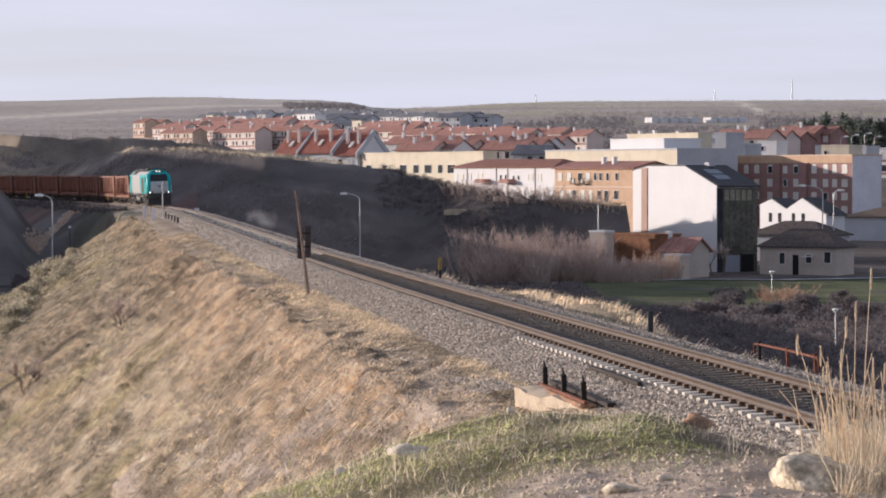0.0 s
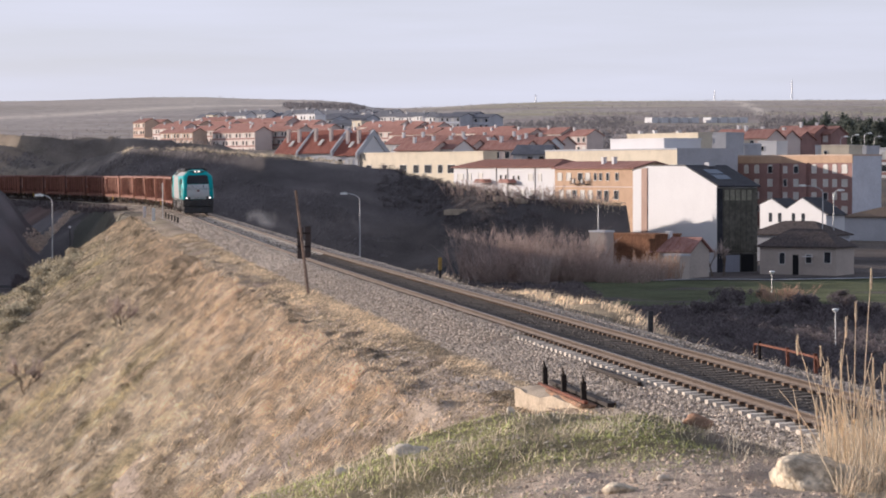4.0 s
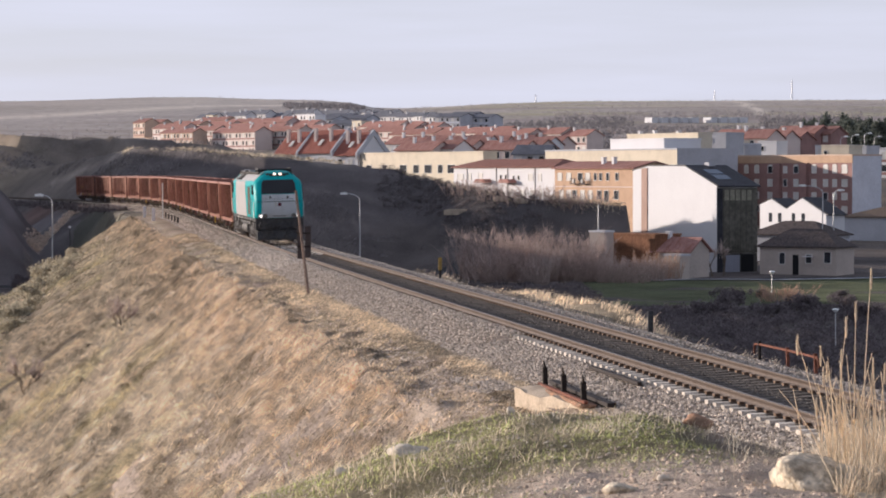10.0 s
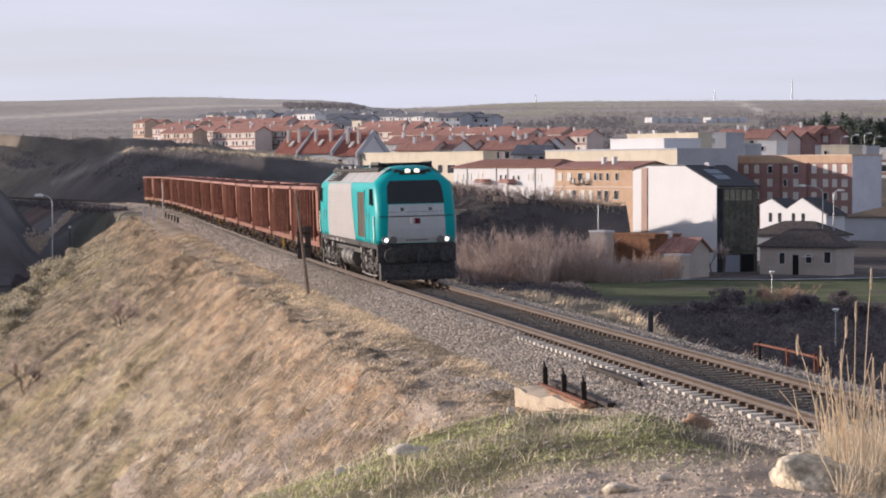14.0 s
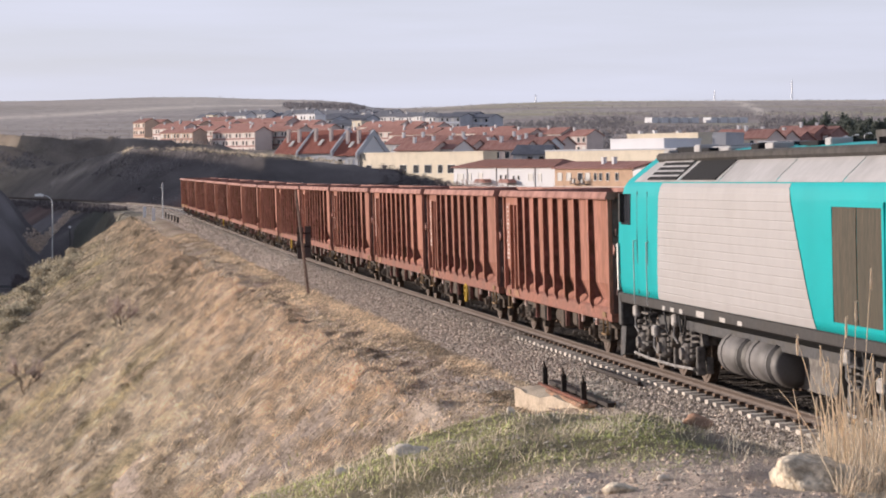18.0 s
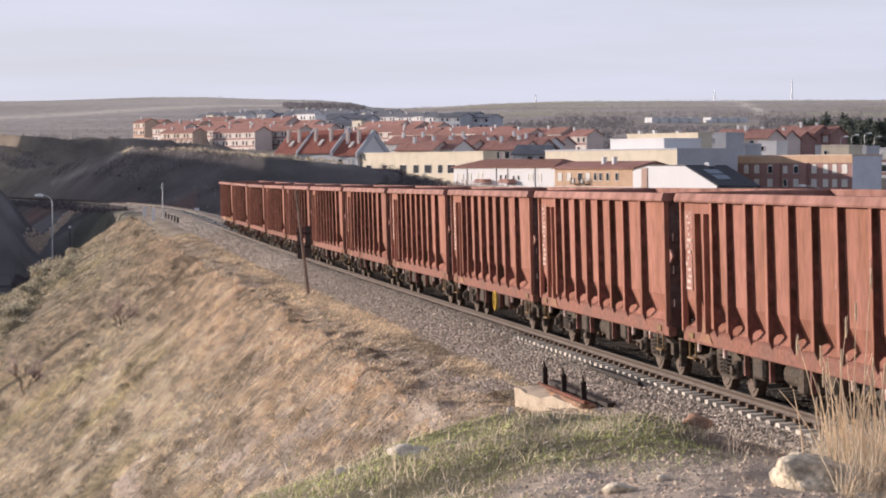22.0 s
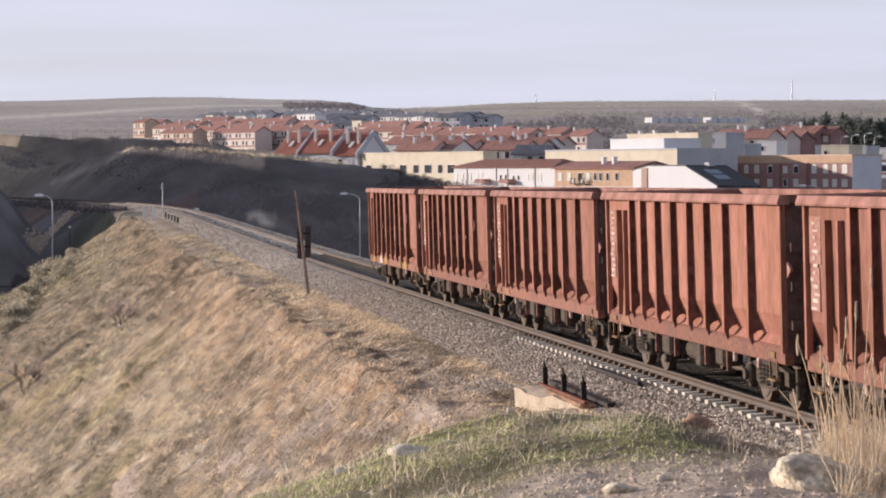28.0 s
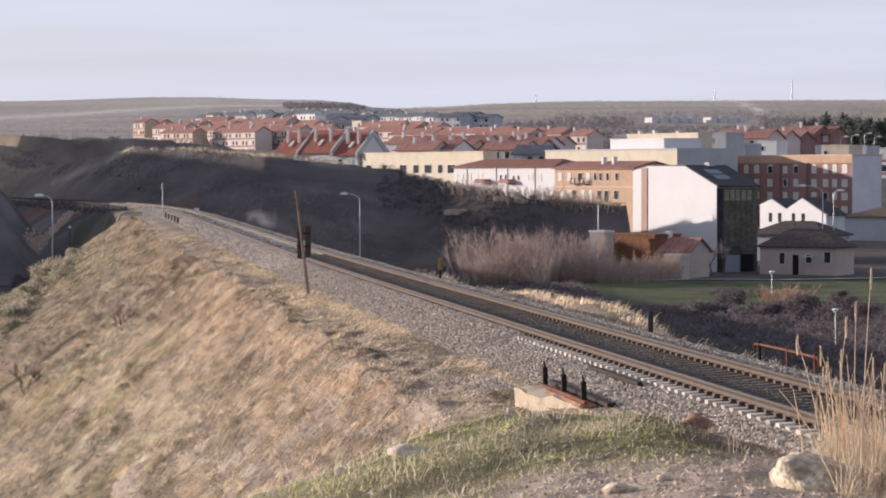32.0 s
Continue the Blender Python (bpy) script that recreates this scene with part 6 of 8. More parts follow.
RED = "terraced house with a red tiled roof and chimneys"
STK = ((0.3, 0.4, 1.3),)
T1 = house_kind(M_PINKISH, M_TILE, 11, 7, 7, 1.9, RED, 45, STK)
T2 = house_kind(M_WHITE_R, M_TILE, 12, 7, 7, 1.8, RED, 45, STK)
T3 = house_kind(M_BRICK_R, M_TILE, 12, 7, 8, 1.8, RED, 45, ((0.5, 0.4, 1.3),))
T4 = house_kind(M_WHITE_R, M_GREY_R, 9, 6, 6, 0, "small white flat-roofed house", 50, ())
T5 = house_kind(M_GREY_R, M_SLATE_F, 8, 6, 6, 1.8, "grey house with a dark slate roof", 25, ())
set_house(T5, 25, 600, -7.0, 25)
for far, low, a0, a1, n, kinds in ((630, -8.6, -20, 24, 7, (T1, T2, T1)), (690, -10.6, -24, 33, 8, (T2, T1, T3))):
    for k in range(n):
        a = a0 + (a1 - a0) * (k + 0.5) / n + rng.uniform(-1.0, 1.0)
        set_house(kinds[k % len(kinds)], a, far + rng.uniform(-14, 14), low + rng.uniform(-0.35, 0.35), 42 + rng.uniform(-6, 6))


def stepped_terrace(a, far, low, turn, units):
    """Red-roofed houses in a row, with raised party walls that climb the roof between them, and tall chimneys."""
    x, y, z = at_sight(a, far, low)
    d, rise, base = 9.4, 4.3, 7.0
    ob = thing("stepped_terrace", pose(x, y, z - base, 0, 0, -turn), "row of houses with steep red roofs and tall chimneys", "house", "houses of the town")
    x0 = 0.0
    for w, up in units:
        h = base + up
        bm = bmesh.new()
        add_prism(bm, [(0, 0), (d, 0), (d, h), (d / 2, h + rise), (0, h)], x0, x0 + w - 0.02, "x")
        wl_ = part("wall", bm, M_WHITE_R, ob)
        bm = bmesh.new()
        for e in (0, 1):
            q = [(d / 2, h + rise), (-0.4 if not e else d + 0.4, h - 0.36), (-0.4 if not e else d + 0.4, h - 0.16), (d / 2, h + rise + 0.2)]
            add_prism(bm, q, x0 + 0.25, x0 + w - 0.25, "x")
        rf = part("roof", bm, M_TILE_S, ob, "steep sunlit red tiled roof")
        bm = bmesh.new()
        add_prism(bm, [(d / 2, h + rise - 0.5), (-0.6, h - 1.1), (-0.6, h + 0.2), (d / 2, h + rise + 0.75), (d + 0.6, h + 0.2), (d + 0.6, h - 1.1)], x0 + w - 0.25, x0 + w + 0.25, "x")
        part("party_wall", bm, M_GREY_R, ob, "grey party wall rising above the roof")
        for f in (0.28, 0.72):
            bm = bmesh.new()
            add_box(bm, x0 + w * f - 0.32, x0 + w * f + 0.32, d * 0.26 - 0.3, d * 0.26 + 0.3, h + 1.6, h + rise + 0.5)
            add_box(bm, x0 + w * f - 0.38, x0 + w * f + 0.38, d * 0.26 - 0.36, d * 0.26 + 0.36, h + rise + 0.5, h + rise + 0.62)
            part("chimney", bm, M_PINKISH, rf, "tall pale chimney")
        bm = bmesh.new()
        add_prism(bm, [(d * 0.12, h + 1.35), (d * 0.25, h + 2.5), (d * 0.24, h + 2.62), (d * 0.11, h + 1.47)], x0 + w * 0.45, x0 + w * 0.45 + 0.8, "x")
        part("roof_light", bm, M_BLIND, rf)
        for k in range(2):
            share("window", window_of(1.2, 1.3, k > 0), wl_, pose(x0 + w * (0.3 + 0.4 * k), 0.0, h - 2.2))
        x0 += w


M_TILE_S = material("steep_red_tiles", (0.34, 0.135, 0.105), 0.85, 0, grain=0.25, vary=0.25, stain=2.5, second=(0.24, 0.09, 0.07), stretch=(4, 1, 1), bump=0.6)
stepped_terrace(-60.5, 580, -7.2, 40, ((7.0, 0.0), (9.6, 0.2), (6.8, -0.3)))

UP = "houses of the upper town"
ROWS = {
    "Bs": house_kind(M_OCHRE_R, M_TILE, 13, 6, 6, 1.5, "orange rendered house with a red tiled roof", 60, group=UP),
    "B": house_kind(M_OCHRE_R, M_TILE, 26, 6, 6, 1.5, "orange rendered terrace with a red tiled roof", 60, ((0.2, 0.4, 0.9), (0.6, 0.4, 0.9), (0.9, 0.4, 0.9)), group=UP),
    "E": house_kind(M_PINKISH, M_TILE, 32, 6, 6, 1.7, "long pink rendered terrace with a red tiled roof", 60, ((0.2, 0.4, 0.9), (0.7, 0.4, 0.9)), group=UP),
    "A": house_kind(M_PINKISH, M_TILE, 34, 7, 8.5, 1.8, "three-storey pink brick terrace with a red tiled roof", 60, ((0.25, 0.4, 0.9), (0.75, 0.4, 0.9)), 3, group=UP),
    "C": house_kind(M_WHITE_R, M_SLATE_F, 9, 5, 6, 1.6, "white house with a dark slate roof", 64, (), group=UP),
    "G": house_kind(M_WHITE_R, M_SLATE_F, 34, 6, 4.5, 1.9, "long white row under a dark slate roof", 60, ((0.2, 0.4, 1.0), (0.7, 0.4, 1.0)), 1, group=UP),
    "D": house_kind(M_GREY_R, M_SLATE_F, 15, 10, 10, 1.6, "grey flats with a dark slate roof", 40, (), 3, group=UP),
    "Fw": house_kind(M_WHITE_R, M_GREY_R, 18, 5, 12, 0, "tall white flat-roofed block", 60, (), 3, group=UP),
    "Fc": house_kind(M_CREAM_R, M_CREAM_R, 7, 4, 12, 0, "slim cream flat-roofed block", 60, (), 3, group=UP),
}
PLACES = {
    "Bs": ((-110.3, -18.0, 1120), (-106.5, -17.6, 1130),),
    "E": ((-103.4, -15.8, 1090), (-94.1, -15.2, 1070), (-80.6, -16.2, 1080), (-66.5, -14.9, 1020), (-57.4, -17.0, 1110), (-29.9, -16.6, 1010), (-23.4, -16.2, 1000), (-16.6, -15.8, 990), (-19.0, -13.7, 930), (-46.1, -13.5, 940), (-2.8, -13.7, 900), (3.2, -14.3, 880), (10.9, -13.5, 860), (20.2, -13.7, 850), (29.1, -13.3, 840), (-53.3, -15.6, 1060), (-8.9, -14.7, 960),),
    "B": ((-97.8, -17.2, 1150), (-87.3, -19.0, 1230), (-77.6, -18.0, 1180), (-101.0, -14.3, 1050), (-61.4, -18.8, 1220),),
    "A": ((-88.7, -17.0, 1160), (-74.1, -16.0, 1050), (-69.5, -17.8, 1130), (-29.1, -14.7, 960), (-82.4, -14.3, 1030),),
    "C": ((-88.7, -20.0, 1290), (-85.3, -20.4, 1300), (-10.1, -20.2, 1300), (-6.5, -20.4, 1290), (-26.1, -21.8, 1500), (-23.4, -21.6, 1480), (-19.8, -21.8, 1500), (-35.2, -21.4, 1480), (-31.1, -21.6, 1500), (-41.2, -21.6, 1450), (-14.5, -20.8, 1400),),
    "G": ((-81.6, -20.2, 1340), (-74.3, -20.6, 1350), (-67.5, -20.0, 1340), (-45.3, -21.2, 1450), (-29.1, -20.2, 1400), (-17.0, -19.8, 1350), (-57.4, -21.0, 1400),),
    "D": ((-48.3, -19.2, 1200), (-42.8, -19.8, 1250), (-37.2, -19.4, 1230), (-34.7, -17.2, 1120), (-3.2, -20.0, 1250), (1.8, -20.6, 1260), (6.7, -20.0, 1250), (-40.8, -17.6, 1150),),
    "Fw": ((-52.1, -21.0, 1180),),
    "Fc": ((-32.7, -18.8, 1050), (-84.4, -20.6, 1280),),
}
for key, spots in PLACES.items():
    for a, low, far in spots:
        set_house(ROWS[key], a + rng.uniform(-0.4, 0.4), far, low + rng.uniform(-0.25, 0.25), (40 if key == "D" else 60) + rng.uniform(-4, 4))

# what rises behind the brick flats
for name, px0, px1, top, far, d, wall, lab in (("grey_stair_tower", 94.2, 100.6, -14.2, 530, 6.0, M_GREY_R, "grey rendered stair tower on the roofs"), ("cream_roof_house", 100.4, 105.0, -11.3, 545, 4.0, M_CREAM_R, "small cream flat-roofed house"), ("white_roof_house", 112.6, 118.6, -11.2, 560, 4.0, M_WHITE_R, "white flat-roofed house behind the flats"),
                                             ("cream_annex", 135.2, 144.0, -9.7, 560, 5.0, M_CREAM_R, "cream flat-roofed annex behind the flats"), ("grey_annex", 144.2, 150.6, -9.5, 575, 5.0, M_GREY_R, "grey flat-roofed annex behind the flats")):
    x, y, z = at_sight(px0, far, top)
    building(name, x, y, z, (px1 - px0) * far / 1000 / 0.77, d, 40, wall, lab, "flat", 0, wall, ((1.0, 0.8, 0.8, 1.0, False),), base=float(land(np.array([x]), np.array([y]))[0]) - 1.0)
x, y, z = at_sight(109.5, 540, -10.3)
ob = thing("round_tank", pose(x, y, z - 12.0), "round grey tank behind the brick flats", "tank")
bm = bmesh.new()
add_cyl(bm, (0, 0, 0), (0, 0, 12.0), 2.3, 2.3, 24)
part("drum", bm, M_GREY_R, ob)
bm = bmesh.new()
add_cyl(bm, (0, 0, 12.0), (0, 0, 12.25), 2.4, 2.2, 24)
part("cap", bm, M_GREY_R, ob)
for a, low, far, kind in ((101.5, -12.6, 640, T1), (107.5, -12.2, 650, T1), (112.0, -12.0, 660, T3), (118.5, -14.2, 690, T3), (124.0, -14.0, 690, T3), (96.5, -13.0, 700, T3), (133.0, -9.8, 640, T4), (150.0, -8.8, 600, T4), (155.5, -8.6, 590, T4)):
    set_house(kind, a, far, low, 44 + rng.uniform(-5, 5))


# road through the valley, its kerb and wall
def ribbon(name, pts, width, lift, mat, label, cat):
    """A strip laid over the land along a run of places."""
    pts = [Vector((*p, 0)) for p in pts]
    fine = []
    for p, q in zip(pts[:-1], pts[1:]):
        k = max(2, int((q - p).length / 3))
        fine += [p.lerp(q, i / k) for i in range(k)]
    fine.append(pts[-1])
    v = []
    for i, p in enumerate(fine):
        d = (fine[min(i + 1, len(fine) - 1)] - fine[max(i - 1, 0)]).normalized()
        side = Vector((-d.y, d.x, 0))
        for e in np.linspace(-0.5, 0.5, 5):
            q = p + side * width * e
            v.append((q.x, q.y))
    v = np.array(v)
    z = land(v[:, 0], v[:, 1]) + lift
    k = 5
    f = [(i * k + j, i * k + j + 1, (i + 1) * k + j + 1, (i + 1) * k + j) for i in range(len(fine) - 1) for j in range(k - 1)]
    ob = mesh_from(name, np.column_stack([v, z]), f, mat)
    return tagged(ob, label, cat, kind="structure")


ribbon("road", [(-52, 318), (-40, 312), (-24, 322), (-8, 352), (10, 352), (26, 336), (46, 344), (70, 352)], 6.0, 0.06, M_ASPHALT, "grey asphalt road through the valley", "road")
ribbon("pavement", [(24, 330), (34, 336), (48, 339.5), (70, 347)], 1.6, 0.16, M_GREY_R, "pale concrete pavement beside the road", "pavement")
# ------------------------------------------------------------ lineside things
M_GALV = material("galvanised_steel", (0.55, 0.55, 0.55), 0.45, 0.5, grain=0.1, vary=0.1)
M_LAMPGLASS = material("lamp_bowl", (0.86, 0.86, 0.85), 0.3, 0)
M_RUSTBAR = material("rusty_bar", (0.19, 0.075, 0.05), 0.75, 0.1, grain=0.05, vary=0.3, stain=0.3)
M_DARKPOST = material("dark_post", (0.035, 0.028, 0.026), 0.7, 0.1, grain=0.05, vary=0.4)
M_CONCRETE = material("old_concrete", (0.52, 0.43, 0.33), 0.95, 0, grain=0.05, vary=0.2, stain=0.5, second=(0.38, 0.31, 0.24), bump=0.5)
M_OLDWOOD = material("weathered_wood", (0.27, 0.19, 0.15), 0.9, 0, grain=0.03, vary=0.35, stain=0.4, stretch=(1, 1, 0.15))
M_REDEARTH = material("red_earth", (0.36, 0.21, 0.135), 0.95, 0, grain=0.06, vary=0.35, stain=0.4, second=(0.22, 0.15, 0.11), bump=0.8)
M_PLATE = material("signal_plate_back", (0.075, 0.062, 0.062), 0.8, 0, grain=0.05, vary=0.3)


def ground_at(x, y):
    return float(land(np.array([x]), np.array([y]))[0])


def street_lamp(x, y, z, h, arm, label):
    ob = thing("street_lamp", pose(x, y, z), label, "street lamp", "street lamps of the valley")
    bm = bmesh.new()
    add_cyl(bm, (0, 0, 0), (0, 0, h - 0.9), 0.10, 0.065, 10)
    part("pole", bm, M_GALV, ob)
    bm = bmesh.new()
    pts = [(arm * (1 - math.cos(a)), 0, h - 0.9 + 0.9 * math.sin(a)) for a in np.linspace(0, math.pi / 2, 7)]
    add_tube(bm, pts, 0.055, 8)
    part("arm", bm, M_GALV, ob)
    bm = bmesh.new()
    e = 1 if arm > 0 else -1
    add_prism(bm, [(arm - e * 0.05, h + 0.08), (arm + e * 0.25, h + 0.20), (arm + e * 0.85, h + 0.12), (arm + e * 0.9, h - 0.10), (arm, h - 0.14)], -0.2, 0.2)
    part("lantern", bm, M_LAMPGLASS, ob, "pale lantern head")
    return ob


street_lamp(-43.3, 310, -7.7, 9.0, -1.05, "galvanised street lamp with a curved arm beside the underpass road")
street_lamp(-10.4, 350, -8.9, 10.1, -1.6, "galvanised street lamp with a curved arm below the spur")
street_lamp(50.5, 372, -9.2, 11.3, -2.3, "tall galvanised street lamp beside the cottage")
street_lamp(54.2, 388, -8.9, 10.3, 0.6, "straight galvanised street lamp by the sheds")


def post_lamp(x, y, top, r, label, steel=M_GALV):
    z = ground_at(x, y)
    ob = thing("path_lamp", pose(x, y, z), label, "path lamp", "lamps along the field path")
    bm = bmesh.new()
    add_cyl(bm, (0, 0, 0), (0, 0, top - z - r), 0.05, 0.04, 8)
    part("pole", bm, steel, ob)
    bm = bmesh.new()
    add_cyl(bm, (0, 0, top - z - r), (0, 0, top - z - 0.3 * r), r * 0.5, r, 12)
    add_cyl(bm, (0, 0, top - z - 0.3 * r), (0, 0, top - z + 0.1 * r), r * 1.15, r * 0.6, 12)
    part("globe", bm, M_LAMPGLASS, ob, "white lamp globe")


post_lamp(35.3, 300, -6.75, 0.30, "short white path lamp at the field")
post_lamp(-43.9, 329, -2.5, 0.2, "white path lamp on a dark pole beside the underpass", M_DARKPOST)
post_lamp(28.8, 205, -6.2, 0.25, "short white path lamp near the embankment")
ob = thing("steel_post", pose(20.0, 360, ground_at(20.0, 360)), "bare steel post at the foot of the spur", "post")
bm = bmesh.new()
add_cyl(bm, (0, 0, 0), (0, 0, -0.3 - ground_at(20.0, 360)), 0.08, 0.07, 8)
part("pole", bm, M_GALV, ob)


def at_line(s, u, sink=0.05):
    p = on_line(s, u)
    z = max(ground_at(p.x, p.y), p.z + float(ballast_height(u)) if abs(u) < 3.9 else -99)
    return Vector((p.x, p.y, z - sink))


# leaning pole with two dark plates
p = at_line(64.0, -3.25, 0.2)
p.z = on_line(64.0).z - 0.86
ob = thing("leaning_signal_post", Matrix.Translation(p), "thin leaning wooden post carrying two dark signal plates", "signal post")
bm = bmesh.new()
add_cyl(bm, (0.13, -1.2, -0.14), (-0.45, 0, 4.14), 0.065, 0.05, 8)
part("post", bm, M_OLDWOOD, ob, "weathered brown wooden post")
for a, z0, z1 in ((-0.42, 1.55, 2.75), (-0.13, 1.60, 2.80)):
    bm = bmesh.new()
    add_box(bm, a + 0.02, a + 0.25, 0.06, 0.10, z0, z1, 0.01)
    part("plate", bm, M_PLATE, ob, "dark back of a signal plate")
bm = bmesh.new()
add_box(bm, -0.42, 0.10, 0.02, 0.06, 2.0, 2.06)
add_box(bm, -0.42, 0.10, 0.02, 0.06, 2.5, 2.56)
part("bracket", bm, M_DARKPOST, ob)

# railing over the culvert, camera side: three stubs on a concrete head
hm = line_pose(11.5, 1.0)
base = at_line(11.5, -2.9, 0.0).z - on_line(11.5).z
ob = thing("culvert_head", hm, "pale concrete culvert head at the foot of the ballast", "culvert")
bm = bmesh.new()
add_prism(bm, [(-2.3, -3.42), (1.2, -3.02), (2.6, -2.85), (2.6, -2.6), (-2.3, -2.7)], -1.35, -0.47, "z")
bmesh.ops.subdivide_edges(bm, edges=list(bm.edges), cuts=7, use_grid_fill=True)
for v in bm.verts:
    if v.co.z > -0.6:
        v.co.z += 0.10 * noise.noise(v.co * 1.7) - 0.06 * max(0.0, noise.noise(v.co * 5.0)) + 0.10 * max(0.0, -1.5 - v.co.x)
    v.co.y += 0.02 * noise.noise(v.co * 4.0)
part("headwall", bm, M_CONCRETE, ob)
bm = bmesh.new()
add_box(bm, -2.2, 2.5, -2.98, -2.66, -0.52, -0.43, 0.03)
part("coping", bm, M_REDEARTH, ob, "coping covered with reddish earth")
ob = thing("broken_railing", hm, "broken rusty railing with three black stubs on the culvert", "railing")
for x in (-2.05, 0.05, 2.1):
    bm = bmesh.new()
    add_box(bm, x - 0.05, x + 0.05, -2.88, -2.78, -0.5, -0.04, 0.01)
    add_cyl(bm, (x, -2.82, -0.08), (x + 0.30, -2.90, 0.09), 0.028, 0.016, 6)
    part("stub", bm, M_DARKPOST, ob, "black steel stub with a bent tip")
bm = bmesh.new()
add_box(bm, -2.5, 2.5, -2.90, -2.82, -0.43, -0.375, 0.01)
part("foot_rail", bm, M_RUSTBAR, ob, "rusty red foot rail")
# dark bar added in place of the shadow behind the parapet
bm = bmesh.new()
add_box(bm, -2.9, 3.3, -2.62, -2.45, -0.44, -0.36, 0.01)
part("timber", bm, M_DARKPOST, ob, "dark bar in place of the shadow behind the rail")
# dark bar laid on the ballast to draw a thin shadow line
ob = thing("old_rail", line_pose(12.8, 1.0), "dark bar in place of a shadow line on the ballast", "rail")
bm = bmesh.new()
add_box(bm, -2.6, 2.4, -1.60, -1.50, -0.24, -0.16, 0.015)
part("bar", bm, M_DARKPOST, ob)

# railing on the far side
ob = thing("rusty_railing", line_pose(18.0, 1.0), "rusty orange railing on the valley side of the culvert", "railing")
for x in (-2.4, 0.1, 2.4):
    bm = bmesh.new()
    add_box(bm, x - 0.035, x + 0.035, 3.27, 3.34, -1.25, -0.10, 0.01)
    part("post", bm, M_RUSTBAR if x > 0 else M_DARKPOST, ob)
bm = bmesh.new()
add_tube(bm, [(-2.95, 3.31, -0.42), (-2.85, 3.31, -0.2), (-2.5, 3.31, -0.18), (0, 3.31, -0.17), (2.5, 3.31, -0.18), (2.62, 3.31, -0.24), (2.66, 3.31, -0.4)], 0.028, 8)
part("top_rail", bm, M_RUSTBAR, ob)


def marker(s, u, h, w, mat, label, name="marker_post", cap=None):
    p = at_line(s, u, 0.15)
    ob = thing(name, Matrix.Translation(p), label, "marker post")
    bm = bmesh.new()
    add_box(bm, -w / 2, w / 2, -w / 2, w / 2, 0, h + 0.15, min(0.02, w * 0.2))
    part("post", bm, mat, ob)
    if cap:
        bm = bmesh.new()
        add_box(bm, -w * 0.7, w * 0.7, -w * 0.5 - 0.02, w * 0.5 + 0.02, h * 0.62, h + 0.2, 0.02)
        part("plate", bm, cap, ob)
    return ob


marker(72.0, 2.9, 0.85, 0.11, M_DARKPOST, "dark lineside post with a weathered yellow plate", cap=material("faded_yellow_plate", (0.30, 0.20, 0.07), 0.8, 0, grain=0.05, vary=0.3))
marker(31.0, 3.0, 0.60, 0.15, M_BLACK, "short black lineside post")
marker(246.0, -4.0, 1.15, 0.28, M_WHITE_R, "white concrete post at the underpass")
marker(226.0, -3.9, 1.2, 0.30, M_WHITE_R, "grey concrete post at the underpass")
marker(286.0, 4.6, 0.7, 0.5, M_WHITE_R, "white kilometre stone beside the line", "kilometre_stone")
for k in range(6):
    marker(240.0 - 6.8 * k, -2.45, 0.55, 0.14, M_DARKPOST, "low dark stake along the cess", "stake")
p = at_line(233.0, -2.75, 0.1)
ob = thing("thin_mast", Matrix.Translation(p), "thin grey steel mast beside the track", "mast")
bm = bmesh.new()
add_cyl(bm, (0, 0, 0), (0, 0, 3.6), 0.06, 0.05, 8)
part("pole", bm, M_GALV, ob)

# guard rail at the far side of the underpass
ob = thing("guard_rail", Matrix(), "thin dark guard rail above the underpass", "guard rail")
pts = [on_line(s, -5.0, 0.15) for s in np.arange(300, 372, 6.0)]
bm = bmesh.new()
add_tube(bm, pts, 0.05, 6)
part("rail", bm, M_DARKPOST, ob)
for q in pts[::2]:
    bm = bmesh.new()
    add_cyl(bm, (q.x, q.y, min(ground_at(q.x, q.y), q.z) - 0.2), q, 0.05, 0.05, 6)
    part("post", bm, M_DARKPOST, ob)

for x, w in ((2.4, 2.3), (7.9, 1.2), (10.4, 0.9)):
    ob = thing("low_wall", pose(x, 370.6, ground_at(x, 370.6) - 0.25, 0, 0, 8), "low broken concrete wall on the shaded spur", "wall", "wall remains on the spur")
    bm = bmesh.new()
    add_prism(bm, [(-w, 0), (w, 0), (w, 0.55), (0.4 * w, 0.62), (0.3 * w, 0.78), (-0.6 * w, 0.82), (-w, 0.66)], -0.2, 0.2)
    part("slab", bm, M_CONCRETE, ob)

# a concrete drain that runs down the slope
ob = thing("slope_drain", Matrix(), "narrow concrete drain running down the grassy slope", "drain")
run = [on_line(131.0, -11.6 - 0.5 * k) for k in range(18)]
run = [Vector((q.x, q.y, ground_at(q.x, q.y))) for q in run]
for d in (-0.55, 0.55):
    bm = bmesh.new()
    rings = [[bm.verts.new((q.x, q.y + d + e2, q.z + h)) for e2, h in ((-0.12, -0.2), (0.12, -0.2), (0.12, 0.34), (-0.12, 0.34))] for q in run]
    for a, b in zip(rings[:-1], rings[1:]):
        for i in range(4):
            bm.faces.new((a[i], a[(i + 1) % 4], b[(i + 1) % 4], b[i]))
    bm.faces.new(rings[0][::-1])
    bm.faces.new(rings[-1])
    part("kerb", bm, M_CONCRETE, ob, "weathered concrete kerb of the drain")

